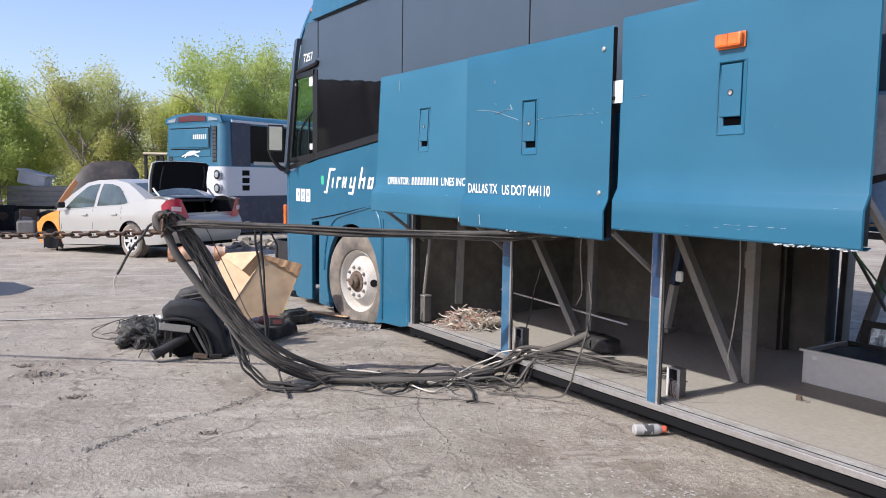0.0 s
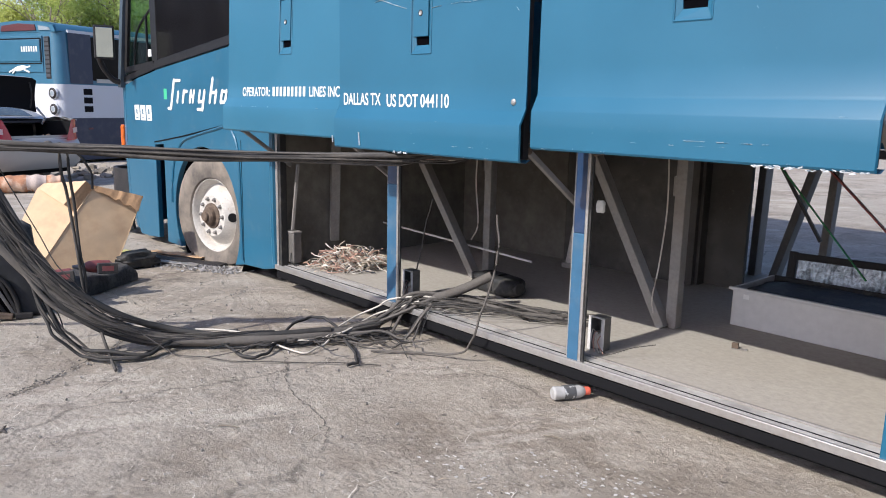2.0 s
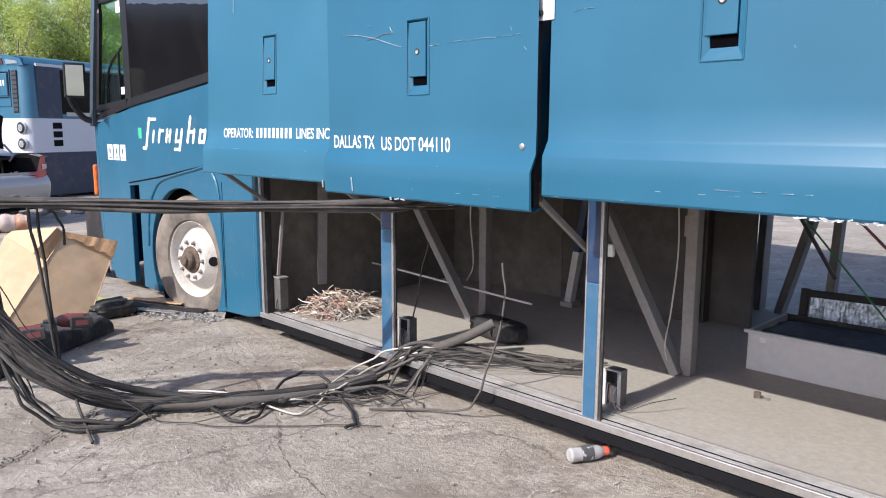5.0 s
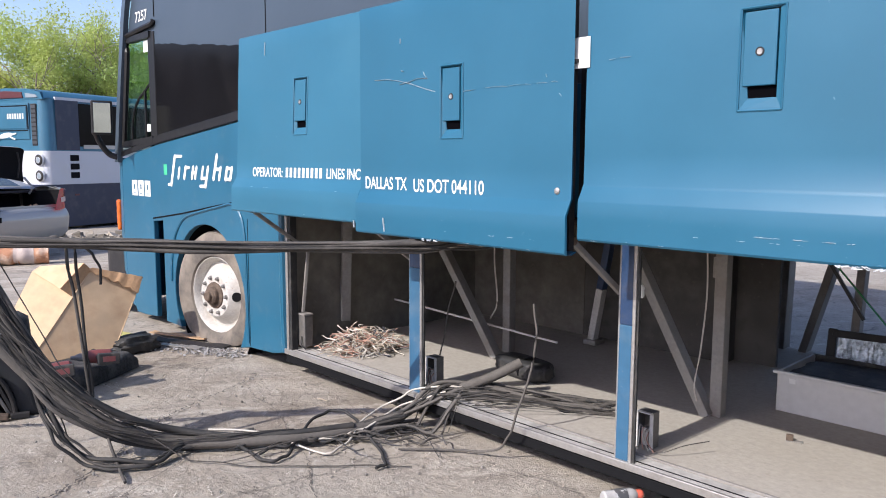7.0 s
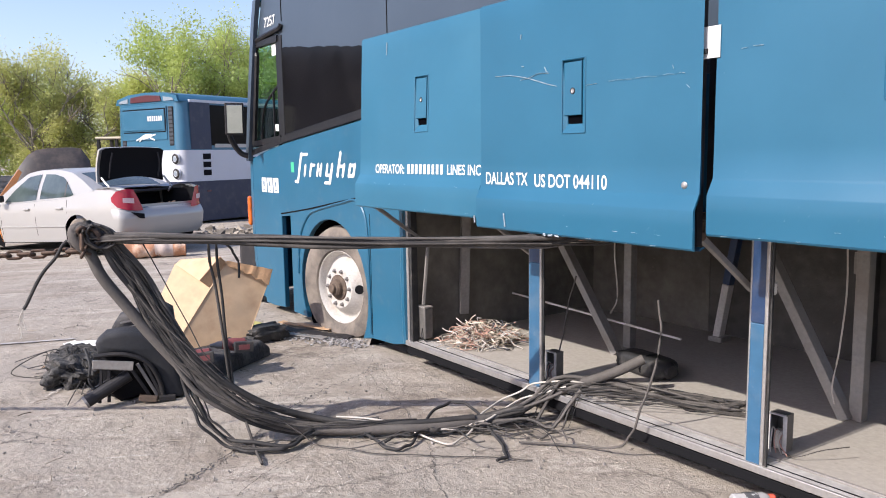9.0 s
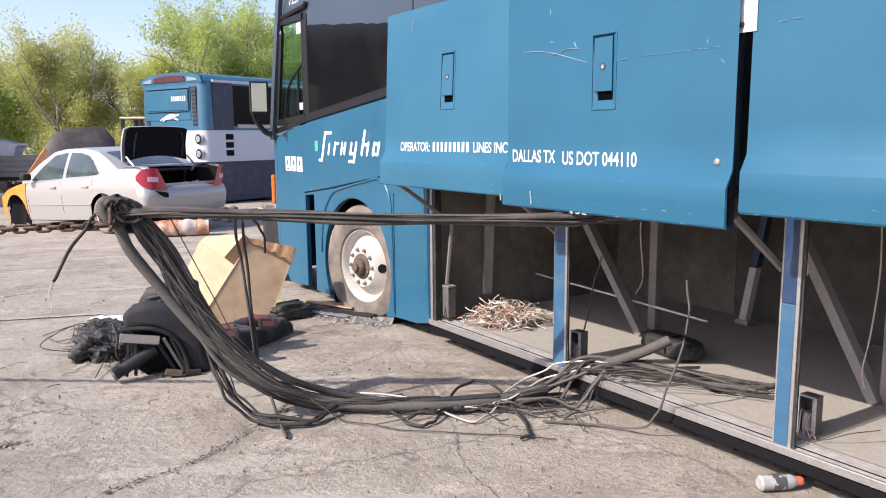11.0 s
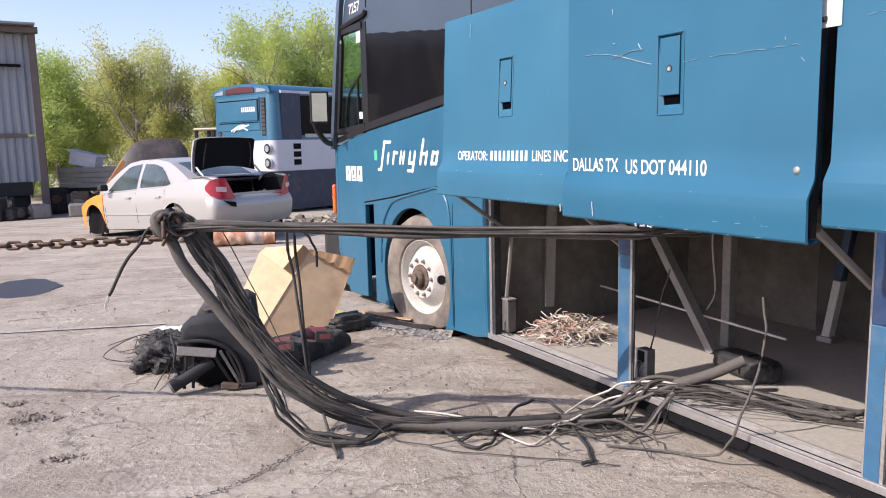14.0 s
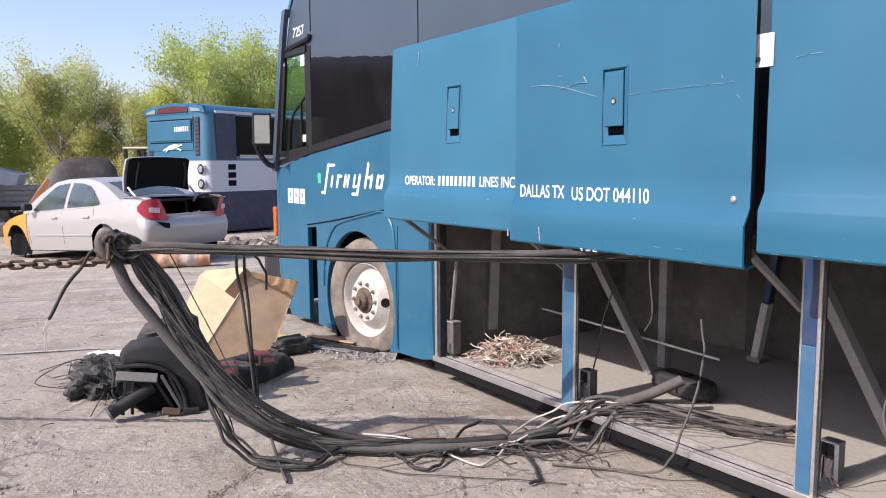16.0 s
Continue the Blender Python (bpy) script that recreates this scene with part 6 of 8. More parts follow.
    # thin wires that wind round the fall
    for k in range(14):
        ph, turn = rng.uniform(0, 6.28), rng.uniform(3.0, 8.0)
        spine = [Vector(p) for p in fall[1:10]]
        pts = []
        for i, p in enumerate(spine):
            q = i / (len(spine) - 1)
            w = 0.035 + 0.03 * math.sin(math.pi * q)
            p = p + Vector((w * math.cos(ph + turn * q), w * 0.8 * math.sin(ph + turn * q), 0.5 * w * math.sin(ph + turn * q + 1) + j(0.02)))
            p.z = max(0.006, p.z)
            pts.append(p)
        cable(pts, rng.choice((0.0018, 0.0025, 0.0032)), rng.choice(CABLES + [CABLES[1], CABLES[0]]), "", 5, 5)
    # slack loops that touch the asphalt in front of the fall
    slack = [(1.50, -1.76, 0.535), (1.55, -1.69, 0.395), (1.60, -1.66, 0.261), (1.66, -1.62, 0.141), (1.71, -1.53, 0.030), (1.83, -1.44, 0.016), (1.90, -1.30, 0.016), (1.84, -1.15, 0.030), (1.86, -1.02, 0.040), (1.98, -0.84, 0.050)]
    for k in range(6):
        o = 0.022 * k
        cable([Vector(p) + Vector((j(0.012) - 0.2 * o, j(0.012) + 0.5 * o, (0.010 + j(0.008)) * (k % 3))) for p in slack], (0.008, 0.006, 0.010, 0.004, 0.006, 0.003)[k], CABLES[(0, 1, 0, 1, 2, 1)[k]])
    # tangle before the threshold and over it
    for k in range(18):
        t = rng.random()
        c = Vector((2.05, -0.78, 0)).lerp(Vector((2.42, -0.10, 0)), t) + Vector((j(0.07), j(0.06), 0))
        way = Vector((0.42 + j(0.3), 0.88 + j(0.2), 0)).normalized()
        L = rng.uniform(0.25, 0.65)
        nrm = Vector((-way.y, way.x, 0))
        pts = []
        for s in (-0.5, -0.25, 0, 0.25, 0.5):
            p = c + way * L * s + nrm * j(0.04)
            p.z = (0.20 if p.y > -0.02 else 0.0) + 0.012 + abs(j(0.05)) * (1 - abs(s))
            pts.append(p)
        cable(pts, rng.choice((0.003, 0.004, 0.006, 0.009)), rng.choice(CABLES + [CABLES[1]]), "", 5, 6)
    for k in range(9):  # short frayed ends
        t = rng.random()
        p = Vector((2.10, -0.70, 0.02)).lerp(Vector((2.52, -0.12, 0.02)), t)
        heading = math.atan2(0.4, 0.9) + j(0.8)
        pts = []
        for s in range(rng.randint(4, 6)):
            low = 0.185 if p.y > -0.02 else 0.006
            pts.append(Vector((p.x, p.y, low + 0.008 + abs(j(0.05)))))
            heading += j(0.40)
            p = p + Vector((math.cos(heading), math.sin(heading), 0)) * rng.uniform(0.04, 0.09)
        cable(pts, rng.choice((0.0018, 0.0024, 0.003, 0.004)), rng.choice(CABLES), "", 3, 5)
    # strands lying in the bay
    for k in range(10):
        x = 2.34 + 0.045 * k
        cable([(x, -0.03 + j(0.03), 0.195 + abs(j(0.03))), (x + 0.13, 0.10 + j(0.03), 0.205 + abs(j(0.03))), (x + 0.26 + j(0.06), 0.22 + j(0.05), 0.185 + abs(j(0.04))), (x + 0.42 + j(0.1), 0.34 + j(0.08), 0.18 + abs(j(0.02))), (x + 0.60 + j(0.12), 0.48 + j(0.1), 0.178)], rng.choice((0.003, 0.004, 0.006)), CABLES[k % 2], "", 5, 6)
    # two pale leads
    cable([(1.87, -0.97, 0.080), (2.02, -0.80, 0.070), (2.16, -0.69, 0.025), (2.33, -0.62, 0.010), (2.29, -0.48, 0.020), (2.22, -0.35, 0.070), (2.18, -0.17, 0.105), (2.28, -0.04, 0.190), (2.48, 0.07, 0.230), (2.60, 0.21, 0.200)], 0.0055, PALE_WIRE, "pale lead")
    cable([(1.82, -0.98, 0.085), (2.04, -0.78, 0.075), (2.16, -0.63, 0.035), (2.24, -0.49, 0.030), (2.27, -0.35, 0.055), (2.27, -0.11, 0.120), (2.47, 0.02, 0.210)], 0.0055, PALE_WIRE)
    # strands hanging from the taut bundle
    cable([(1.60, -1.63, 1.045), (1.62, -1.57, 1.066), (1.625, -1.53, 1.018), (1.63, -1.51, 0.824), (1.64, -1.49, 0.602), (1.65, -1.47, 0.348), (1.69, -1.42, 0.149), (1.83, -1.42, 0.020), (1.98, -1.45, 0.008)], 0.0075, CABLES[1])
    cable([(1.63, -1.59, 1.040), (1.65, -1.53, 1.060), (1.65, -1.50, 1.012), (1.65, -1.49, 0.823), (1.65, -1.48, 0.630), (1.65, -1.46, 0.432), (1.66, -1.46, 0.280), (1.70, -1.40, 0.15)], 0.007, CABLES[0])
    cable([(1.68, -1.47, 1.020), (1.69, -1.44, 0.985), (1.69, -1.41, 0.923), (1.69, -1.41, 0.842)], 0.006, CABLES[0])
    cable([(1.45, -1.83, 1.071), (1.46, -1.79, 1.021), (1.52, -1.69, 0.776), (1.60, -1.57, 0.468), (1.68, -1.45, 0.296), (1.74, -1.28, 0.133), (1.94, -1.14, 0.010), (2.19, -0.97, 0.006), (2.46, -0.68, 0.006), (2.71, -0.43, 0.006)], 0.0028, CABLES[1])
    # black cable that loops over the pile and ends on the asphalt
    cable([(1.74, -1.03, 0.070), (1.87, -0.96, 0.065), (2.02, -0.90, 0.025), (2.16, -0.90, 0.012), (2.23, -0.86, 0.012), (2.21, -0.77, 0.012), (2.11, -0.63, 0.050), (2.03, -0.51, 0.080), (2.01, -0.39, 0.090), (2.07, -0.34, 0.090), (2.18, -0.34, 0.070), (2.31, -0.37, 0.035), (2.49, -0.43, 0.015), (2.62, -0.51, 0.013), (2.62, -0.57, 0.013)], 0.008, CABLES[0], "black cable with a frayed end")
    cable([(2.11, -0.26, 0.085), (2.24, -0.21, 0.050), (2.40, -0.23, 0.018), (2.54, -0.22, 0.010), (2.56, -0.10, 0.030), (2.56, 0.0, 0.190)], 0.005, CABLES[1])
    # strand that springs upright from the asphalt before the threshold
    cable([(2.51, -0.34, 0.010), (2.69, -0.17, 0.010), (2.80, -0.10, 0.015), (2.93, -0.07, 0.060), (3.02, -0.09, 0.180), (3.07, -0.08, 0.340), (3.11, -0.06, 0.508), (3.13, -0.06, 0.657), (3.11, -0.06, 0.775)], 0.0055, CABLES[2], "grey strand springing upright")
    cable([(2.31, 0.25, 0.747), (2.26, 0.25, 0.612), (2.25, 0.22, 0.426), (2.23, 0.20, 0.301)], 0.0045, CABLES[2])
    # bent end at the hook, frayed to bare threads
    cable([(1.40, -2.01, 1.081), (1.36, -2.06, 1.075), (1.33, -2.11, 1.032), (1.30, -2.19, 0.916), (1.28, -2.25, 0.810), (1.27, -2.29, 0.735)], 0.008, CABLES[0], "bent black end at the hook")
    for k in range(6):
        cable([(1.27, -2.29, 0.74), (1.265 + j(0.01), -2.30 + j(0.012), 0.69), (1.26 + j(0.02), -2.305 + j(0.02), 0.63 + j(0.03))], 0.0012, PALE_WIRE, "", 4, 4)
    # binding loops at the hook
    for k in range(5):
        a0 = 0.5 * k
        c0 = HOOK + Vector((0.01 + 0.018 * k, 0.012 * k, 0.0))
        cable([c0 + Vector((0.020 * math.cos(a) * (1 if i % 2 else 0.8), 0.058 * math.cos(a + 0.3), 0.056 * math.sin(a))) for i, a in enumerate(a0 + 2 * math.pi * q / 9 for q in range(9))], 0.010 - 0.001 * k, CABLES[k % 2], "", 4, 7)


build_harness()


def build_chain():
    c = thing("tow_chain", Matrix.Translation(HOOK), "rusty steel tow chain pulling the cable harness", "chain")
    ring = [(0.017 * math.cos(a), 0.0, 0.017 * math.sin(a) + (0.020 if math.sin(a) > 0 else -0.020)) for a in (2 * math.pi * (k + 0.5) / 12 for k in range(12))]
    bm = bmesh.new()
    rings = []
    for k in range(12):
        p, q, r = Vector(ring[k - 1]), Vector(ring[k]), Vector(ring[(k + 1) % 12])
        way = (r - p).normalized()
        u = Vector((0, 1, 0))
        v = way.cross(u)
        rings.append([bm.verts.new(q + 0.0078 * (math.cos(a) * u + math.sin(a) * v)) for a in (2 * math.pi * i / 6 for i in range(6))])
    for k in range(12):
        a, b = rings[k], rings[(k + 1) % 12]
        for i in range(6):
            bm.faces.new((a[i], a[(i + 1) % 6], b[(i + 1) % 6], b[i]))
    bmesh.ops.recalc_face_normals(bm, faces=bm.faces)
    first = part("chain_link", bm, CHAIN_STEEL, c, "", 60)
    way = Vector((-0.61, -0.79, 0)).normalized()
    n = 64
    for k in range(n):
        ob = first if k == 0 else first.copy()
        if k:
            scene.collection.objects.link(ob)
            ob.parent = c
        d = 0.06 + 0.058 * k
        z = -0.07 - 0.05 * math.sin(math.pi * min(1, d / 3.7)) + 0.0
        dz = -0.05 * math.pi / 3.7 * math.cos(math.pi * min(1, d / 3.7))
        dirv = (way + Vector((0, 0, dz))).normalized()
        ob.matrix_basis = Matrix.Translation(way * d + Vector((0, 0, z))) @ dirv.to_track_quat("Z", "Y").to_matrix().to_4x4() @ Matrix.Rotation(radians(90 * (k % 2) + 20), 4, "Z")
    hook = part("hook", tube([(-0.06, -0.08, -0.07), (-0.02, -0.03, -0.05), (0.03, 0.03, -0.04), (0.06, 0.05, -0.01), (0.05, 0.03, 0.03), (0.01, -0.01, 0.045)], 0.013, 8), CHAIN_STEEL, c, "forged grab hook")
    for k in range(7):
        a = 2 * math.pi * k / 7
        ob = first.copy()
        scene.collection.objects.link(ob)
        ob.parent = c
        ob.matrix_basis = Matrix.Translation((0.05 * math.cos(a) * 0.8 + 0.02, 0.05 * math.cos(a) * -0.6, 0.055 * math.sin(a) - 0.02)) @ Matrix.Rotation(a, 4, Vector((0.6, 0.8, 0))) @ Matrix.Rotation(radians(90 * (k % 2)), 4, "Z")


build_chain()


# ---- cardboard box ----
def build_carton():
    card = material("cardboard", (0.52, 0.360, 0.215), 0.8, grain=(14, 0.10), stain=[(3, (0.57, 0.42, 0.27), 0.5, (0.45, 0.7)), (5, (0.39, 0.245, 0.14), 0.5, (0.55, 0.75))], bump=(16, 0.12))
    edge = material("torn_card_edge", (0.40, 0.24, 0.125), 0.85, bump=(40, 0.4))
    B0, B1, T0, T1 = Vector((-0.34, -1.22, 0.0)), Vector((-0.30, -0.632, 0.048)), Vector((-0.45, -0.72, 0.619)), Vector((-0.40, -0.378, 0.523))
    L0, L1 = Vector((-0.62, -1.241, 0.282)), Vector((-0.728, -1.04, 0.60))
    D0, D1 = Vector((-0.60, -0.66, 0.30)), Vector((-0.70, -0.50, 0.50))
    c = thing("cardboard_box", Matrix.Translation(B0), "tan cardboard box tipped on edge, flaps torn open", "box")
    o = -B0

    def wall(a, b, d, e, n=8, bulge=0.015):
        rows = []
        for i in range(n + 1):
            s = i / n
            rows.append([(a.lerp(b, s)).lerp(e.lerp(d, s), t) + o + Vector((0.3, -0.8, 0.2)) * bulge * math.sin(math.pi * s) * math.sin(math.pi * t) * noise.noise((s * 3 + a.x, t * 3, 1)) * 2 for t in (k / n for k in range(n + 1))])
        return sheet(rows, thick=0.006)

    part("side", wall(B0, B1, T1, T0), card, c, "shaded side of the box", 50)
    part("side", wall(B0, L0, L1, T0), card, c, "sunlit side of the box", 50)
    part("side", wall(L0, D0, D1, L1), card, c, "", 50)
    part("side", wall(B1, D0, D1, T1), card, c, "", 50)
    part("bottom", wall(B0 + Vector((0, 0, 0.004)), B1 + Vector((0, 0, 0.004)), D0, L0), card, c, "", 50)
    # flap bent outwards over the sunlit side, its edge standing off the box
    a, b, c0, d0 = Vector((-0.716, -1.043, 0.602)), Vector((-0.706, -1.001, 0.636)), Vector((-0.438, -0.783, 0.668)), Vector((-0.437, -0.949, 0.501))
    e0, f0 = Vector((-0.452, -0.729, 0.613)), Vector((-0.425, -0.880, 0.437))
    part("flap", wall(a, b, c0, d0, bulge=0.02), card, c, "flap bent outwards", 50)
    part("flap_fold", wall(d0, c0, e0, f0, bulge=0.01), edge, c, "brown folded edge under the flap", 50)
    # torn rim along the open top
    rows = []
    for k in range(25):
        s = k / 24
        p = T0.lerp(T1, s)
        w = 0.03 + 0.07 * s + 0.03 * noise.noise((s * 9, 0, 4))
        rows.append([p + o, p + o + Vector((0.02, -0.01, 0.012)) + Vector((0.02, -0.02, 0)) * noise.noise((s * 7, 2, 2)), p + o + Vector((0.05 * s, -0.02, -w * (0.3 + 0.7 * s))) + Vector((0.03, -0.05, 0)) * (0.4 + 0.6 * s)])
    part("torn_rim", sheet(rows, thick=0.005), edge, c, "torn brown rim", 50)


build_carton()


# ---- seat, tools and rags on the ground ----
SEAT_CLOTH = material("black_seat_cloth", (0.016, 0.017, 0.020), 0.85, grain=(90, 0.3), stain=(5, (0.05, 0.048, 0.045), 0.5, (0.5, 0.75)), bump=(160, 0.3))
FOAM = material("worn_black_foam", (0.026, 0.026, 0.028), 0.95, grain=(60, 0.5), stain=(9, (0.11, 0.10, 0.09), 0.75, (0.45, 0.7)), bump=(70, 0.7))


def build_seat():
    s = thing("coach_seat", pose(0.62, -1.66, 0, 0, 0, 72.5), "black driver's seat torn out and lying on its side", "seat")
    # local x runs along the seat, y away behind it
    arch = [(-0.21, 0.29), (-0.22, 0.37), (-0.17, 0.415), (-0.05, 0.425), (0.07, 0.395), (0.16, 0.32), (0.215, 0.20), (0.25, 0.03), (0.245, 0.0), (0.13, 0.0), (0.11, 0.13), (0.06, 0.23), (-0.03, 0.285), (-0.12, 0.30)]
    bm = prism(arch, -0.05, 0.15, bevel=0.028)
    part("seat_cushion", bm, SEAT_CLOTH, s, "black cloth cushion standing on edge", 50)
    part("cushion_core", blob((0.17, 0.12, 0.15), pose(-0.03, 0.11, 0.155), 3.1, 0.2), DARK, s, "", 60)
    hump = [(-0.13, 0.06), (-0.15, 0.41), (-0.11, 0.470), (0.04, 0.510), (0.15, 0.525), (0.200, 0.49), (0.215, 0.32), (0.21, 0.05)]
    blk = part("cushion_side", prism(hump, 0.16, 0.36, bevel=0.035), FOAM, s, "worn black cushion block", 50)
    part("side_trim", bar((-0.10, 0.152, 0.440), (0.18, 0.152, 0.480), 0.008, 0.010), STEEL, blk)
    part("side_trim", bar((-0.08, 0.150, 0.410), (0.19, 0.150, 0.448), 0.006, 0.006), ALU, blk)
    # backrest lies flat and tapers to its far end
    m = Matrix.Translation((0, 0, 0)) @ Matrix.Rotation(radians(-72.5), 4, "Z") @ Matrix.Translation((-0.62, 1.66, 0))
    rows = []
    A, B, away = Vector((0.70, -1.44, 0)), Vector((0.17, -0.66, 0)), Vector((-0.83, -0.56, 0))
    for k in range(15):
        q = k / 14
        w = 0.44 * (1 - 0.35 * q ** 3) * (1 if q < 0.97 else 0.8)
        h = 0.155 - 0.015 * q + 0.02 * math.sin(q * 7)
        if k in (0, 14):
            w, h = w * 0.8, h * 0.55
        c = A.lerp(B, q)
        ring = []
        for i in range(17):
            a = math.pi * i / 16
            e = math.copysign(abs(math.cos(a)) ** 0.45, math.cos(a))
            z = h * abs(math.sin(a)) ** 0.5
            z *= 1 - 0.22 * (1 - e * e) + 0.10 * noise.noise((q * 6, e * 2.5, 3))
            p = c + away * w * (0.5 - 0.5 * e) + Vector((0, 0, 0.004 + z + 0.012 * noise.noise((q * 14, e * 5, 7))))
            ring.append(m @ p)
        rows.append(ring)
    part("backrest", sheet(rows), FOAM, s, "black foam backrest lying flat", 60)
    # bare frame under the cushion
    fr = part("seat_frame", tube([(-0.225, -0.062, 0.30), (-0.12, -0.066, 0.305), (-0.03, -0.068, 0.288), (0.06, -0.066, 0.235), (0.112, -0.062, 0.13), (0.135, -0.06, 0.012)], 0.013, 8), BLACK_TRIM, s, "black tubular seat frame")
    part("slide_rail", bar((-0.235, -0.085, 0.262), (-0.02, -0.075, 0.228), 0.012, 0.050, bevel=0.003), ALU, fr, "scuffed metal slide rail")
    part("slide_rail", bar((-0.22, -0.07, 0.238), (-0.03, -0.06, 0.205), 0.03, 0.014, bevel=0.003), STEEL, fr)
    for x0, x1, w in ((-0.19, -0.215, 0.014), (-0.15, -0.165, 0.012), (-0.05, 0.06, 0.034), (0.0, 0.10, 0.022), (0.04, 0.125, 0.016)):
        part("frame_bar", bar((x0, -0.06, 0.235), (x1, -0.055 + 0.02 * (w > 0.02), 0.02), w, 0.018, bevel=0.003), BLACK_TRIM if w != 0.022 else STEEL, fr)
    part("foot_bracket", bar((0.0, -0.08, 0.035), (0.10, -0.09, 0.02), 0.04, 0.03, bevel=0.004), RUST, fr)
    part("foot_bracket", bar((0.11, -0.085, 0.02), (0.20, -0.08, 0.018), 0.03, 0.03, bevel=0.004), BLACK_TRIM, fr)
    rod = part("recliner_tube", tube([(-0.28, -0.10, 0.048), (-0.17, -0.07, 0.105), (-0.05, -0.03, 0.165)], 0.036, 16, steps=2), BLACK_TRIM, s, "short grey steel tube")
    part("tube_wall", lathe([(0.037, -0.01), (0.0375, 0.004), (0.031, 0.004), (0.031, -0.02)], Matrix.Translation((-0.282, -0.1005, 0.047)) @ (Vector((-0.11, -0.03, -0.057))).to_track_quat("Z", "Y").to_matrix().to_4x4(), 18), STEEL, rod)
    part("tube_mouth", lathe([(0, 0.0015), (0.031, 0.0015)], Matrix.Translation((-0.282, -0.1005, 0.047)) @ (Vector((-0.11, -0.03, -0.057))).to_track_quat("Z", "Y").to_matrix().to_4x4(), 16), DARK, rod)
    part("rack", bar((-0.25, -0.045, 0.10), (-0.06, 0.02, 0.19), 0.02, 0.014), BLACK_TRIM, fr, "toothed recliner rack")
    part("harness_cord", tube([(-0.28, 0.02, 0.33), (-0.25, -0.06, 0.25), (-0.26, -0.07, 0.16), (-0.22, -0.05, 0.08), (-0.25, -0.03, 0.02)], 0.008, 6), BLACK, s)
    rag = thing("dark_netting", pose(-0.13, -1.88, 0), "heap of dark carpet and netting beside the seat", "netting")
    part("net", blob((0.15, 0.27, 0.095), pose(0, 0, 0.07, 0, 8, 72), 9.4, 0.30, 45), material("dark_net", (0.030, 0.029, 0.027), 0.95, grain=(80, 0.6), stain=(26, (0.15, 0.14, 0.125), 0.7, (0.42, 0.66)), bump=(60, 0.9)), rag, "", 60)
    rng = random.Random(3)
    for k in range(14):
        a = rng.uniform(0, 6.28)
        c0 = Vector((0.25 * math.cos(a), 0.18 * math.sin(a), 0.10))
        part("loose_string", tube([c0, c0 + Vector((rng.uniform(-0.1, 0.1), rng.uniform(-0.1, 0.1), 0.07)), c0 + Vector((rng.uniform(-0.25, 0.25), rng.uniform(-0.25, 0.25), -0.02)), c0 + Vector((rng.uniform(-0.4, 0.4), rng.uniform(-0.3, 0.3), -0.09))], 0.0035, 5), rng.choice([BLACK, CABLES[1]]), rag)
    bm = bmesh.new()
    for k in range(320):
        a, e = rng.uniform(0, 6.28), rng.uniform(0.05, 1.45)
        d = Vector((math.cos(a) * math.cos(e), math.sin(a) * math.cos(e), math.sin(e)))
        c0 = Vector((d.x * 0.27, d.y * 0.19, 0.02 + d.z * rng.uniform(0.10, 0.17)))
        tube([c0 - d * 0.02, c0 + d * 0.02, c0 + d * 0.01 + Vector((rng.uniform(-0.05, 0.05), rng.uniform(-0.05, 0.05), rng.uniform(-0.02, 0.01)))], rng.uniform(0.0012, 0.003), 4, bm, steps=2)
    tagged(part("frayed_fibre", bm, bpy.data.materials["dark_net"], rag), kind="stuff")
    for k in range(9):  # sticks and split battens in the heap
        c0 = Vector((rng.uniform(-0.25, 0.05), rng.uniform(-0.2, 0.2), 0.04 + rng.uniform(0, 0.06)))
        w, L = rng.uniform(0.6, 1.5), rng.uniform(0.12, 0.30)
        part("stick", bar(c0, c0 + Vector((-0.4 * math.cos(w) * L, math.sin(w) * L, rng.uniform(-0.05, 0.5) * L)), rng.uniform(0.004, 0.012), 0.005), rng.choice([STEEL, BLACK_TRIM, DUSTY_TAN]), rag)
    paper = thing("paper_scrap", pose(-0.62, -1.72, 0.03), "crumpled white paper scrap by the netting", "paper")
    part("paper", sheet([[(0.20 * a, 0.13 * b, 0.05 + 0.05 * noise.noise((a * 3, b * 3, 5))) for b in (-1, -0.5, 0, 0.5, 1)] for a in (-1, -0.5, 0, 0.5, 1)], thick=0.002), WHITE, paper)


build_seat()


def build_power_tool(m, label):
    red = bpy.data.materials.get("tool_red") or material("tool_red", (0.17, 0.046, 0.045), 0.5, stain=(9, (0.28, 0.2, 0.16), 0.4, (0.5, 0.75)), bump=None)
    t = thing("cordless_driver", m, label, "power tool", "tools on the seat")
    part("motor_housing", lathe([(0, -0.09), (0.026, -0.09), (0.040, -0.075), (0.043, 0.0), (0.038, 0.05), (0.026, 0.075)], Matrix.Rotation(radians(90), 4, "Y"), 16), red, t, "red housing", 40)
    part("nose", lathe([(0.026, 0.07), (0.024, 0.105), (0.014, 0.125), (0.010, 0.15), (0, 0.15)], Matrix.Rotation(radians(90), 4, "Y"), 14), STEEL, t, "", 40)
    part("grip", bar((-0.02, 0.02, 0), (-0.045, 0.135, 0), 0.040, 0.044, bevel=0.010), red, t)
    part("trigger", bar((0.006, 0.04, 0), (0.0, 0.075, 0), 0.016, 0.022, bevel=0.004), BLACK_TRIM, t)
    p = part("battery", box(-0.10, 0.02, 0.125, 0.180, -0.034, 0.034, 0.006), BLACK, t, "black battery pack")
    part("battery_label", box(-0.075, -0.005, 0.180, 0.1815, -0.015, 0.017), red, p)


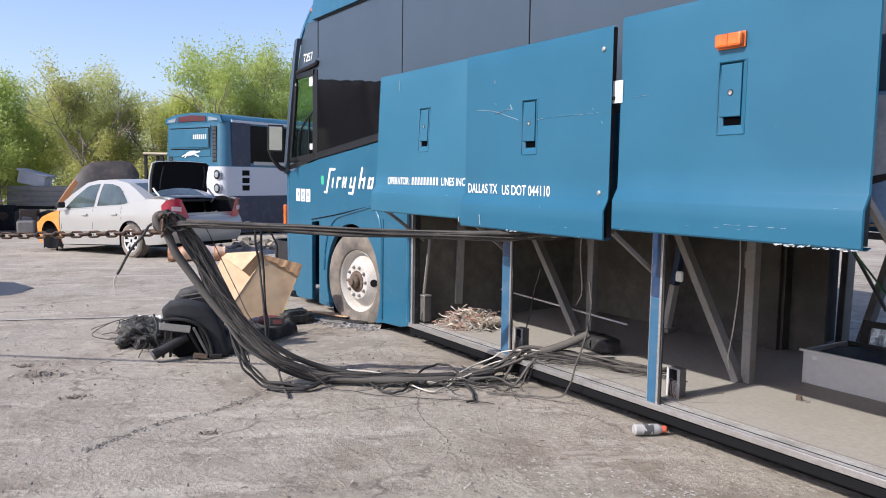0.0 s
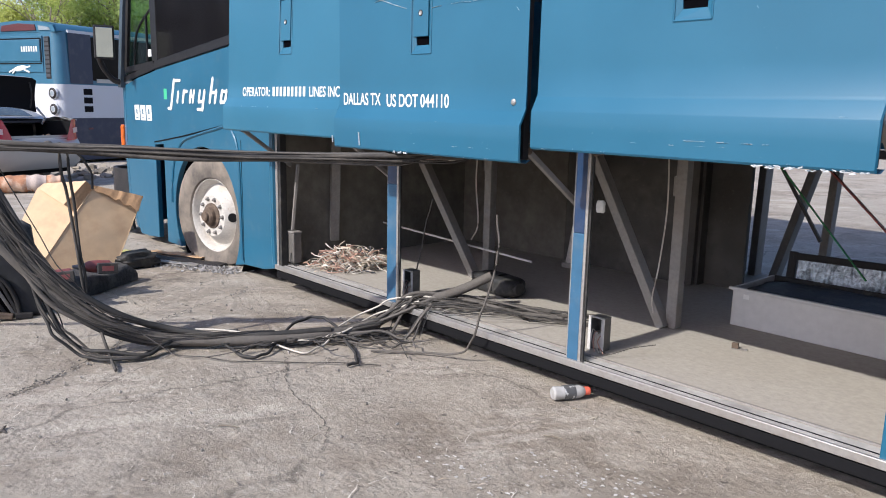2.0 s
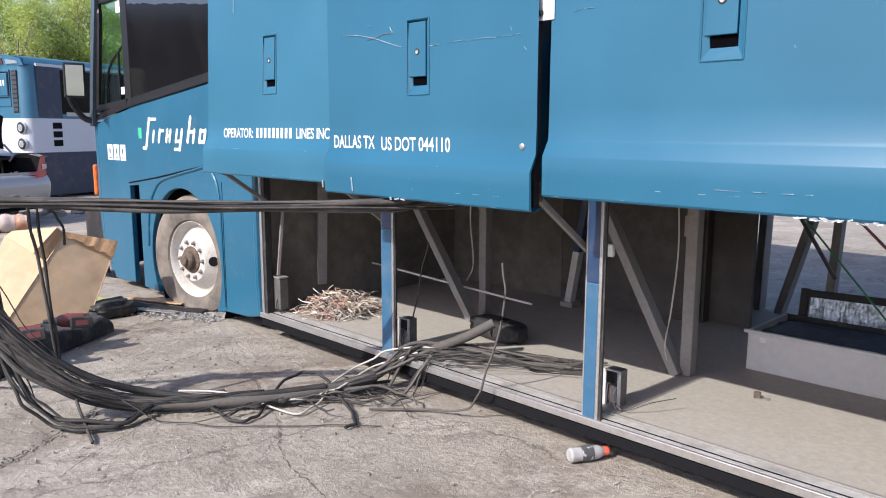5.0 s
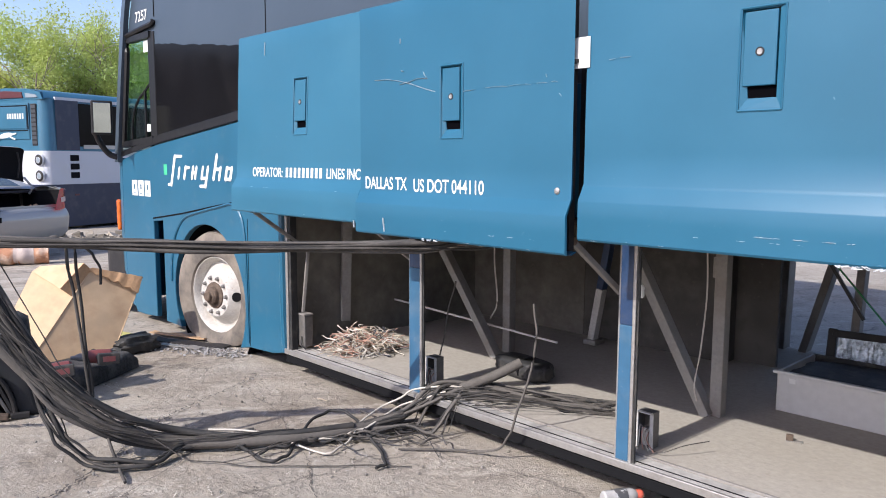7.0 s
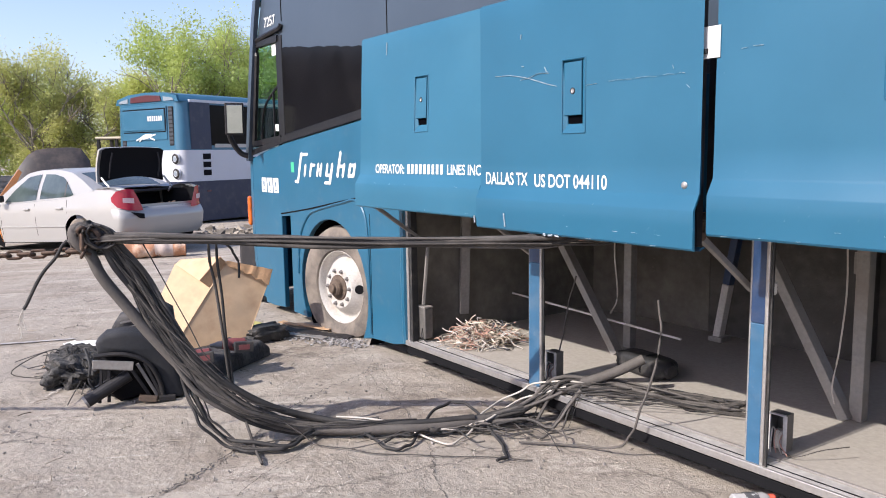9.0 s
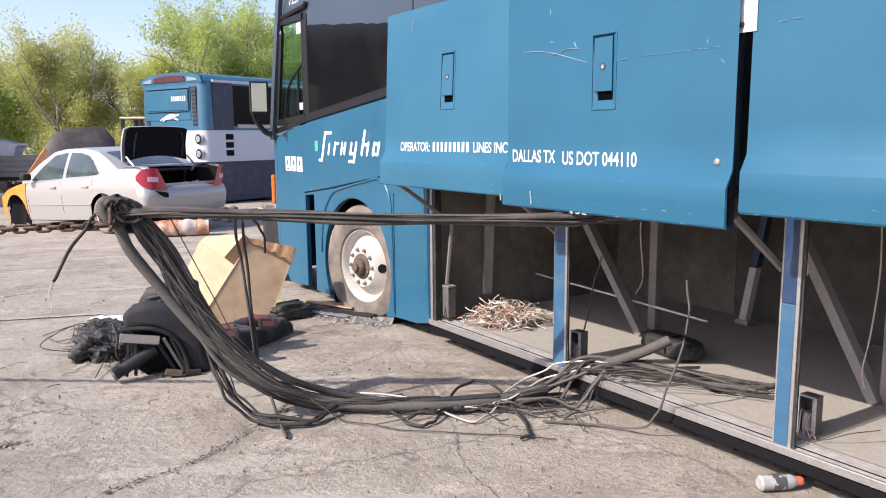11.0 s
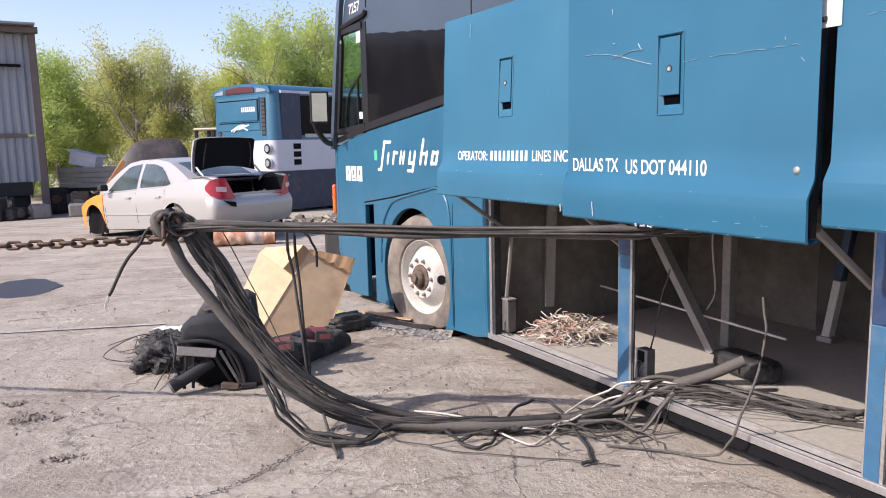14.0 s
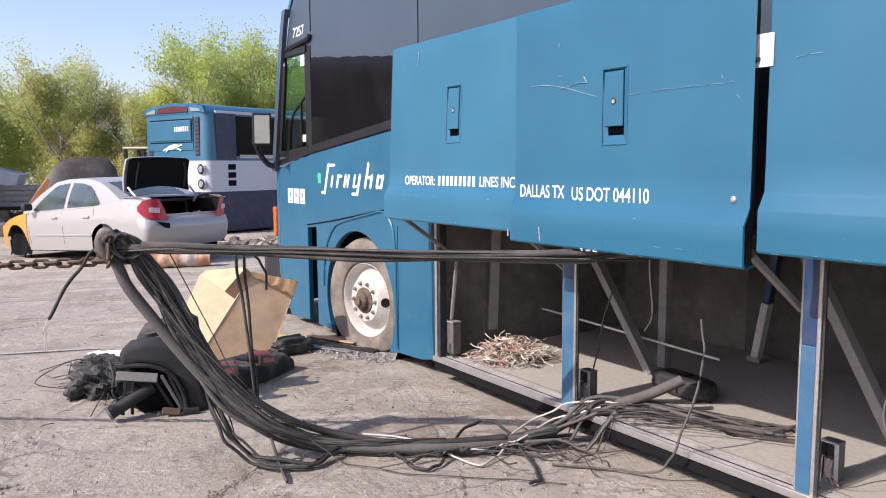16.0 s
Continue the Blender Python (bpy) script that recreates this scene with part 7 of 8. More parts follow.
build_power_tool(pose(0.53, -1.285, 0.180, 8, 4, -107), "red and black cordless driver lying on the seat foam")
build_power_tool(pose(0.38, -1.00, 0.180, 6, -4, -100), "red and black cordless impact driver on the seat foam")


# ---- in the bays ----
JUNCTION = material("dusty_dark_metal", (0.12, 0.114, 0.106), 0.55, 0.3, stain=(18, (0.20, 0.18, 0.155), 0.6, (0.45, 0.7)))


def build_bay_things():
    # junction boxes fixed at the feet of the pillars
    for x, y in ((2.200, 0.135), (3.500, 0.185)):
        w, d, z0, z1 = 0.072, 0.060, 0.168, 0.328
        body = bmesh.new()
        box(x, x + w, y + d - 0.004, y + d, z0, z1, 0, body)
        box(x, x + 0.004, y, y + d - 0.004, z0, z1, 0, body)
        box(x + w - 0.004, x + w, y, y + d - 0.004, z0, z1, 0, body)
        box(x + 0.004, x + w - 0.004, y, y + d - 0.004, z1 - 0.004, z1, 0, body)
        b = part("junction_box", body, JUNCTION, coach, "open dusty metal junction box with loose leads")
        for a, c in (((x, z0), (x, z1)), ((x + w, z0), (x + w, z1)), ((x, z1), (x + w, z1))):
            part("box_flange", bar((a[0], y - 0.003, a[1]), (c[0], y - 0.003, c[1]), 0.016, 0.005), PALE_BAR, b, "bare aluminium flange")
        part("terminal_block", box(x + 0.012, x + 0.050, y + 0.015, y + 0.050, z0 + 0.005, z0 + 0.085, 0.004), ALU, b)
        for q in range(4):
            u = x + 0.012 + 0.013 * q
            part("loose_lead", tube([(u, y + 0.03, z0 + 0.08), (u + 0.01, y - 0.01, z0 + 0.10 - 0.01 * q), (u + 0.02, y - 0.035, z0 + 0.05), (u + 0.015 + 0.012 * q, y - 0.03, z0 + 0.004)], 0.0026, 5), (PALE_WIRE, COPPER_WIRE)[q % 2], b)
        part("loose_lead", tube([(x + 0.06, y - 0.01, z0 + 0.02), (x + 0.13, y - 0.03, z0 + 0.012), (x + 0.21, y + 0.03, z0 + 0.05), (x + 0.27, y + 0.13, z0 + 0.06)], 0.0022, 5), CABLES[1], b)
    side_box = part("junction_box", box(1.015, 1.112, 0.055, 0.120, 0.190, 0.395, 0.006), JUNCTION, coach, "small grey box fixed to the front bay post")
    part("box_lid", box(1.012, 1.115, 0.052, 0.123, 0.397, 0.408, 0.003), STEEL, side_box)
    part("box_cord", tube([(1.08, 0.054, 0.26), (1.09, 0.04, 0.21), (1.12, 0.06, 0.172)], 0.004, 5), BLACK, side_box)
    rng = random.Random(12)
    heap = thing("wire_heap", pose(1.34, 0.38, 0.166), "heap of cut tan, white and red wires on the bay floor", "wires")
    for name, mat, count in (("tan_wire_tangle", material("tan_wire", (0.45, 0.385, 0.30), 0.8, island=0.4, bump=None), 150), ("white_wire_tangle", material("white_wire", (0.54, 0.50, 0.44), 0.7, island=0.25, bump=None), 110), ("red_wire_tangle", material("red_wire", (0.42, 0.25, 0.19), 0.7, island=0.3, bump=None), 90), ("dark_wire_tangle", material("dark_wire", (0.05, 0.05, 0.06), 0.6, island=0.3, bump=None), 30)):
        bm = bmesh.new()
        for _ in range(count):
            a, q = rng.uniform(0, 6.28), math.sqrt(rng.random())
            c = Vector((0.19 * q * math.cos(a), 0.21 * q * math.sin(a), 0))
            h = 0.13 * (1 - q * q)
            pts, w = [], rng.uniform(0, 6.28)
            p = c + Vector((0, 0, 0.01 + rng.random() * h))
            for _ in range(5):
                pts.append(p.copy())
                w += rng.uniform(-2.0, 2.0)
                p = p + Vector((math.cos(w), math.sin(w), 0)) * rng.uniform(0.025, 0.06)
                p.z = max(0.006, min(h + 0.03, p.z + rng.uniform(-0.035, 0.035)))
            tube(pts, rng.uniform(0.002, 0.0042), 5, bm, steps=3)
        tagged(part(name, bm, mat, heap), kind="stuff")
    roll = thing("black_bag", pose(2.47, 0.65, 0.166, 0, 0, -6), "black padded roll lying on the bay floor", "bag")
    part("padding", blob((0.185, 0.085, 0.056), pose(0, 0, 0.056), 4.4, 0.07), BLACK, roll, "", 60)
    part("strap", tube([(0.04 + 0.002 * math.sin(a), 0.088 * math.cos(a), 0.056 + 0.058 * math.sin(a)) for a in (2 * math.pi * k / 16 for k in range(17))], 0.008, 6, steps=1), DARK, roll)
    part("rolled_end", lathe([(0, 0.02), (0.035, 0.02), (0.05, 0.0)], Matrix.Translation((0.178, 0, 0.056)) @ Matrix.Rotation(radians(90), 4, "Y"), 18), BLACK_TRIM, roll)
    # white tray and foil-faced panel in the third bay
    tray_mat = material("dusty_white_plastic", (0.53, 0.525, 0.505), 0.6, grain=(25, 0.06), stain=(2.2, (0.46, 0.45, 0.43), 0.35, (0.45, 0.8)), bump=None)
    t = thing("plastic_tray", pose(4.25, 1.36, 0.166), "long dusty white plastic tray on the bay floor", "tray")
    for x0, x1, y0, y1, m in ((-0.53, 0.50, -0.24, -0.225, tray_mat), (-0.53, 0.50, 0.225, 0.24, BLACK), (-0.53, -0.515, -0.225, 0.225, tray_mat), (0.485, 0.50, -0.225, 0.225, tray_mat)):
        part("side", box(x0, x1, y0, y1, 0.0, 0.205, 0.003), m, t)
    part("base", box(-0.514, 0.484, -0.224, 0.224, 0.0, 0.012), tray_mat, t)
    part("rim", box(-0.545, 0.515, -0.262, -0.241, 0.192, 0.208, 0.004), tray_mat, t)
    part("tray_label", box(-0.47, -0.44, -0.242, -0.2405, 0.15, 0.175), WHITE, t)
    part("dark_rag", blob((0.51, 0.222, 0.035), pose(0, 0.0, 0.160), 8.8, 0.06), BLACK, t, "dark padding that fills the tray", 60)
    foil = material("crinkled_foil", (0.50, 0.56, 0.61), 0.38, 0.8, grain=(60, 0.35), stain=(14, (0.05, 0.06, 0.07), 0.7, (0.52, 0.62)), bump=(60, 0.5))
    f = thing("foil_panel", pose(4.10, 1.72, 0.166, -14, 0, 8), "foil-faced insulation panel in a dark frame", "panel")
    part("foil_face", sheet([[(x, 0.004 - 0.007 * noise.noise((x * 55, z * 9, 2)) - 0.003 * noise.noise((x * 140, z * 60, 5)), z) for z in (0.05 + 0.24 * k / 14 for k in range(15))] for x in (-0.30 + 0.85 * i / 110 for i in range(111))], thick=0.004), foil, f, "crinkled foil face")
    for a, b in (((-0.33, 0, 0.03), (0.58, 0, 0.03)), ((-0.33, 0, 0.31), (0.58, 0, 0.31)), ((-0.33, 0, 0.0), (-0.33, 0, 0.335)), ((0.58, 0, 0.0), (0.58, 0, 0.335))):
        part("frame_bar", bar(a, b, 0.045, 0.04, bevel=0.004), BLACK_TRIM, f)
    st = thing("ratchet_straps", Matrix.Translation((3.71, 1.5, 0.9)), "green and dark straps slung across the bay", "straps")
    part("green_strap", bar((0.0, 0, 0.12), (0.52, 0.0, -0.46), 0.018, 0.004), material("green_webbing", (0.03, 0.26, 0.06), 0.7), st)
    part("dark_strap", bar((-0.01, 0.05, 0.12), (0.26, 0.05, -0.30), 0.016, 0.016), BLACK, st)
    part("red_strap", bar((0.20, 0.02, 0.16), (0.60, 0.02, -0.22), 0.024, 0.008), DUSTY_RED, st)
    cl = thing("metal_clip", pose(3.955, 0.74, 0.166, 0, 0, 20), "small bent metal clip on the bay floor", "clip")
    part("plate", box(-0.03, 0.04, -0.012, 0.012, 0.0, 0.004), STEEL, cl)
    part("lug", box(-0.03, 0.0, -0.012, 0.012, 0.004, 0.03, 0.003), RUST, cl)
    # short leads dangling in the bays
    part("dangling_lead", tube([(3.47, 0.80, 1.15), (3.50, 0.78, 0.8), (3.49, 0.76, 0.5), (3.47, 0.75, 0.32), (3.49, 0.74, 0.24)], 0.004, 5), PALE_WIRE, coach)
    part("dangling_lead", tube([(1.96, 0.98, 1.15), (1.94, 0.97, 0.8), (1.97, 0.97, 0.5), (1.93, 0.95, 0.38)], 0.005, 5), PALE_WIRE, coach)
    part("grease_tag", blob((0.022, 0.012, 0.03), pose(3.33, 0.45, 0.80), 1.0), WHITE, coach)
    part("strut_foot", box(2.24, 2.34, 1.55, 1.66, 0.166, 0.20, 0.006), ALU, coach)


build_bay_things()


# ---- bottle and litter ----
def build_bottle():
    clear = material("cloudy_plastic", (0.38, 0.372, 0.358), 0.2, grain=(20, 0.1), stain=(9, (0.20, 0.185, 0.165), 0.6, (0.45, 0.7)), bump=(30, 0.3))
    m = pose(3.535, -0.118, 0.033, 0, 90, 62) @ Matrix.Scale(0.9, 4)
    b = thing("drink_bottle", m, "crushed clear plastic drink bottle with an orange cap", "bottle")
    part("body", lathe([(0, 0.002), (0.026, 0.0), (0.034, 0.008), (0.035, 0.03), (0.032, 0.05), (0.035, 0.06), (0.035, 0.11), (0.033, 0.125), (0.034, 0.14), (0.024, 0.165), (0.017, 0.175)], Matrix.Identity(4), 22), clear, b, "", 40)
    part("wrapper", lathe([(0.0358, 0.055), (0.0362, 0.06), (0.0362, 0.11), (0.0358, 0.115)], Matrix.Identity(4), 22), material("grey_wrapper", (0.07, 0.07, 0.072), 0.4, stain=(32, (0.45, 0.45, 0.44), 0.9, (0.58, 0.61))), b, "grey printed wrapper")
    part("cap", lathe([(0.018, 0.168), (0.0215, 0.170), (0.0215, 0.192), (0.018, 0.200), (0, 0.201)], Matrix.Identity(4), 18), material("orange_cap", (0.62, 0.12, 0.075), 0.45), b, "orange cap")


build_bottle()


CLOD = material("dried_mud", (0.17, 0.142, 0.115), 0.95, grain=(40, 0.4), stain=(12, (0.27, 0.23, 0.19), 0.8, (0.48, 0.58)), bump=(40, 0.8))


def build_litter():
    rng = random.Random(31)
    # pebbles and grit
    bm = bmesh.new()
    for k in range(900):
        x, y = rng.uniform(-3, 5.2), rng.uniform(-4.2, -0.05)
        r = rng.choice((0.002, 0.003, 0.004, 0.007))
        m = Matrix.Translation((x, y, ground_height(x, y) + r * 0.3)) @ Euler((rng.random() * 3, rng.random() * 3, rng.random() * 3)).to_matrix().to_4x4() @ Matrix.Diagonal((r * rng.uniform(0.7, 1.6), r, r * 0.7, 1))
        bmesh.ops.create_icosphere(bm, subdivisions=1, radius=1, matrix=m)
    ob = link("pebbles", bm, material("grit", (0.23, 0.21, 0.19), 0.9, island=0.35, bump=None))
    tagged(ob, "scattered grit and small stones on the asphalt", "grit", kind="stuff")
    # broken glass and metal crumbs by the wheel
    bm = bmesh.new()
    for k in range(900):
        t, o = rng.random(), rng.gauss(0, 0.06)
        x, y = -0.62 + 0.95 * t + o, -0.42 + 0.42 * t + rng.gauss(0, 0.06)
        s = rng.uniform(0.003, 0.010)
        box(-s, s, -s * 0.7, s * 0.7, 0, s * 0.6, 0, bm, Matrix.Translation((x, y, 0.002)) @ Euler((rng.uniform(-0.6, 0.6), rng.uniform(-0.6, 0.6), rng.random() * 6)).to_matrix().to_4x4())
    ob = link("broken_glass", bm, material("glass_crumbs", (0.25, 0.24, 0.23), 0.4, island=0.6, bump=None))
    tagged(ob, "broken glass and metal crumbs beside the flat tyre", "debris", kind="stuff")
    for (a, b, w, mat, lab) in (((-0.62, -0.30), (0.10, 0.03), 0.10, BLACK_TRIM, "flat dark rubber strip beside the flat tyre"), ((-0.50, -0.42), (0.02, -0.14), 0.05, ALU, "bent aluminium strip beside the flat tyre"), ((-0.75, -0.18), (-0.2, 0.02), 0.06, DUSTY_TAN, "splintered board by the tyre")):
        A, B = Vector((*a, 0.012)), Vector((*b, 0.014))
        s = thing("loose_strip", Matrix.Translation((A + B) / 2), lab, "strip", "strips by the wheel")
        n = Vector((-(B - A).y, (B - A).x, 0)).normalized() * w / 2
        part("strip", sheet([[A.lerp(B, q) - (A + B) / 2 + n * e + Vector((0, 0, 0.012 * noise.noise((q * 5, e, w * 40)))) for e in (-1, 0, 1)] for q in (k / 8 for k in range(9))], thick=0.008), mat, s, "", 50)
    for x, y, sx, sy, sz, mat, lab in ((-0.30, -0.50, 0.15, 0.10, 0.06, BLACK, "black greasy rag beside the tyre debris"), (-0.72, -0.42, 0.16, 0.09, 0.02, material("yellow_rag", (0.42, 0.38, 0.13), 0.9), "dull yellow rag on the asphalt")):
        r = thing("rag", pose(x, y, 0, 0, 0, rng.uniform(0, 180)), lab, "rag")
        part("cloth", blob((sx, sy, sz), pose(0, 0, sz * 0.8), x * 5, 0.4), mat, r, "", 60)
    for x, y, rad in ((0.62, -2.68, 0.17), (0.30, -2.75, 0.08), (1.30, -2.55, 0.07), (2.35, -2.05, 0.06)):
        bm = bmesh.new()
        for _ in range(int(1500 * rad)):
            q, a2, r0 = abs(rng.gauss(0, 0.55)), rng.uniform(0, 6.28), rng.choice((0.002, 0.003, 0.005, 0.009))
            m = Matrix.Translation((rad * q * math.cos(a2) * 1.5, rad * q * math.sin(a2) * 0.8, r0 * 0.15)) @ Euler((rng.random(), rng.random(), rng.random() * 6)).to_matrix().to_4x4() @ Matrix.Diagonal((r0 * rng.uniform(0.8, 1.8), r0, r0 * 0.32, 1))
            bmesh.ops.create_icosphere(bm, subdivisions=1, radius=1, matrix=m)
        t = thing("clod", pose(x, y, 0.002, 0, 0, 64), "crumbled dark mud clod on the asphalt", "clod", "clods on the asphalt")
        tagged(part("crumbled_mud", bm, CLOD, t), kind="stuff")
    # straw and torn scraps near the threshold
    bm = bmesh.new()
    for k in range(420):
        x, y = rng.uniform(2.3, 4.7), -0.08 - abs(rng.gauss(0, 0.55))
        L, w, a = rng.uniform(0.005, 0.018), rng.uniform(0.0007, 0.0018), rng.uniform(0, 6.28)
        if k % 40 == 0:
            L, w = L * 1.6, w * 3
        d, n = Vector((math.cos(a), math.sin(a), 0)), Vector((-math.sin(a), math.cos(a), 0))
        c0 = Vector((x, y, 0.004))
        top = [bm.verts.new(c0 + d * L * s + n * (w * e + 0.25 * L * (1 - s * s)) + Vector((0, 0, 0.004 * (1 - s * s) + 0.002 * rng.random()))) for s in (-1, 0, 1) for e in (-1, 1)]
        bm.faces.new((top[0], top[2], top[3], top[1]))
        bm.faces.new((top[2], top[4], top[5], top[3]))
    tagged(link("straw_litter", bm, material("dry_straw", (0.37, 0.32, 0.255), 0.9, island=0.4, bump=None)), "dry straw and torn scraps along the threshold", "litter", kind="stuff")
    # flaking pale crust
    bm = bmesh.new()
    for k in range(260):
        g = rng.choice(((4.05, -0.62), (4.25, -0.50), (3.80, -0.85), (4.45, -0.75)))
        x, y, r0 = g[0] + rng.gauss(0, 0.11), g[1] + rng.gauss(0, 0.05), rng.choice((0.002, 0.003, 0.005, 0.009))
        ring = [bm.verts.new((x + r0 * rng.uniform(0.5, 1.5) * math.cos(q * 1.047), y + r0 * rng.uniform(0.4, 1.0) * math.sin(q * 1.047), 0.0045)) for q in range(6)]
        bm.faces.new(ring)
    tagged(link("paint_flakes", bm, material("pale_crust", (0.52, 0.49, 0.45), 0.9, island=0.2, bump=None)), "pale flaking crust on the asphalt", "flakes", kind="stuff")
    # pale scrapes and dark pits worn into the yard
    def ragged(bm, path, width, gaps, seed):
        """A thin broken streak along a wandering path; its width comes and goes."""
        last = None
        for i, (x, y) in enumerate(path):
            w = width * (0.35 + 1.1 * noise.noise((i * 0.55, seed, 0)) + 0.5 * noise.noise((i * 1.9, seed, 4)) + 0.35) - gaps
            x1, y1 = path[min(i + 1, len(path) - 1)]
            x0, y0 = path[max(i - 1, 0)]
            d = Vector((x1 - x0, y1 - y0, 0)).normalized()
            if w <= 0:
                last = None
                continue
            z = ground_height(x, y) + 0.0036
            u, v = w * rng.uniform(0.4, 1.4), w * rng.uniform(0.4, 1.4)
            pair = (bm.verts.new((x - d.y * u, y + d.x * u, z)), bm.verts.new((x + d.y * v, y - d.x * v, z)))
            if last:
                bm.faces.new((last[0], pair[0], pair[1], last[1]))
            last = pair

    def wander(x, y, a, length, step, bend):
        path = [(x, y)]
        for k in range(int(length / step)):
            a += rng.gauss(0, bend)
            x, y = x + step * math.cos(a), y + step * math.sin(a)
            path.append((x, y))
        return path

    bm = bmesh.new()
    for k in range(700):
        x, y = rng.uniform(-3.5, 4.4), rng.uniform(-4.3, -0.25)
        a = rng.gauss(2.05, 0.45) if rng.random() < 0.7 else rng.uniform(0, 3.14)
        for q in range(rng.choice((1, 1, 2, 4))):
            ragged(bm, wander(x + rng.gauss(0, 0.02), y + rng.gauss(0, 0.02), a + rng.gauss(0, 0.12), rng.choice((0.02, 0.04, 0.06, 0.10, 0.14)), 0.006, 0.16), rng.choice((0.0012, 0.002, 0.0034)), 0.0010, k * 1.7 + q)
    for a, b, w in (((1.90, -1.26), (1.78, -0.98), 0.010), ((2.02, -1.70), (1.99, -1.50), 0.008), ((2.40, -1.40), (2.50, -0.95), 0.004), ((0.2, -2.1), (-0.4, -1.5), 0.012)):
        A, B = Vector(a), Vector(b)
        for q in range(5):
            n0 = int((B - A).length / 0.006)
            off = Vector((rng.gauss(0, 0.02), rng.gauss(0, 0.02)))
            ragged(bm, [tuple(A.lerp(B, i / n0) + off + Vector((0.006 * noise.noise((i * 0.35, q, w * 90)), 0.008 * noise.noise((i * 0.3, q + 9, 0))))) for i in range(n0 + 1)], w * 0.4, 0.0016, q * 3.3 + w)
    tagged(link("ground_scrapes", bm, material("scraped_asphalt", (0.55, 0.50, 0.43), 0.9, grain=(150, 0.2), bump=None)), "pale scrapes left by dragged scrap on the asphalt", "scrapes", kind="stuff")
    bm = bmesh.new()
    for k in range(520):
        x, y = rng.uniform(-3.5, 4.4), rng.uniform(-4.3, -0.25)
        ragged(bm, wander(x, y, rng.uniform(0, 3.14), rng.choice((0.012, 0.02, 0.035, 0.06)), 0.006, 0.7), rng.choice((0.002, 0.003, 0.005)), 0.0004, k * 2.3 + 100)
    for line in ([(2.22, -1.66), (2.12, -1.54), (2.01, -1.36), (1.90, -1.13)], [(1.04, -0.33), (1.29, -0.42), (1.48, -0.43), (1.79, -0.53), (2.03, -0.65), (2.30, -0.72), (2.54, -0.87), (2.78, -0.96), (3.1, -1.02), (3.35, -1.2)], [(1.79, -0.53), (1.89, -0.74), (2.01, -0.89)], [(2.30, -0.72), (2.33, -0.60), (2.50, -0.55), (2.62, -0.46)], [(0.1, -2.9), (0.5, -2.5), (0.8, -2.45), (1.2, -2.1)]):
        fine = [(p.x + 0.014 * noise.noise((p.x * 30, p.y * 30, 0)), p.y + 0.014 * noise.noise((p.x * 30, p.y * 30, 7))) for p in curve_points([(x, y, 0) for x, y in line], 30)]
        ragged(bm, fine, 0.0034, 0.0004, line[0][0] * 10)
    tagged(link("ground_pits", bm, material("pitted_asphalt", (0.12, 0.102, 0.086), 0.95, grain=(90, 0.3), bump=None)), "dark pits, tar specks and hairline cracks in the asphalt", "pits", kind="stuff")
    # long crack with crumbling edges, and a worn pale line
    crack = [(2.30, -2.62), (2.06, -2.22), (2.0, -1.93), (1.86, -1.68), (1.65, -1.38), (1.47, -1.21), (1.18, -0.80), (1.0, -0.37), (0.88, -0.15)]
    line = curve_points([(x, y, 0) for x, y in crack], 26)
    rows = []
    for i, p in enumerate(line):
        w = (0.001 + 0.022 * max(0, noise.noise((i * 0.9, 0, 0)) + 0.12)) * (0.3 + 0.7 * min(1, (len(line) - i) / 130))
        d = (line[min(i + 1, len(line) - 1)] - line[max(i - 1, 0)]).normalized()
        n = Vector((-d.y, d.x, 0))
        q = p + n * 0.035 * noise.noise((i * 0.8, 3, 0))
        rows.append([q - n * w * (1 + 0.7 * noise.noise((i * 1.9, 5, 0))) + Vector((0, 0, 0.0045)), q + n * w * (1 + 0.7 * noise.noise((i * 1.7, 9, 0))) + Vector((0, 0, 0.0045))])
    bm = bmesh.new()
    for _ in range(300):
        i = int(len(line) * rng.random() ** 1.6)
        r0 = rng.choice((0.0015, 0.002, 0.003, 0.005))
        p = line[min(i, len(line) - 1)] + Vector((rng.gauss(0, 0.025), rng.gauss(0, 0.025), r0 * 0.3))
        bmesh.ops.create_icosphere(bm, subdivisions=1, radius=1, matrix=Matrix.Translation(p) @ Euler((rng.random() * 3, rng.random() * 3, rng.random() * 6)).to_matrix().to_4x4() @ Matrix.Diagonal((r0 * 1.5, r0, r0 * 0.7, 1)))
    tagged(link("crack_crumbs", bm, bpy.data.materials["grit"]), "crumbs of asphalt along the crack", "crumbs", kind="stuff")
    tagged(link("ground_crack", sheet(rows), material("crack_dirt", (0.060, 0.052, 0.046), 0.95, stain=(30, (0.12, 0.105, 0.09), 0.8, (0.45, 0.6)))), "dark crumbling crack across the asphalt", "crack", kind="structure")
    a, b = Vector((-2.3, -4.2, 0)), Vector((-1.32, -1.70, 0))
    rows = [[a.lerp(b, k / 30) + Vector((0.035 * e * (0.6 + 0.4 * noise.noise((k * 0.7, e, 0))), 0, 0.005 + ground_height(a.lerp(b, k / 30).x, 0))) for e in (-1, 1)] for k in range(31)]
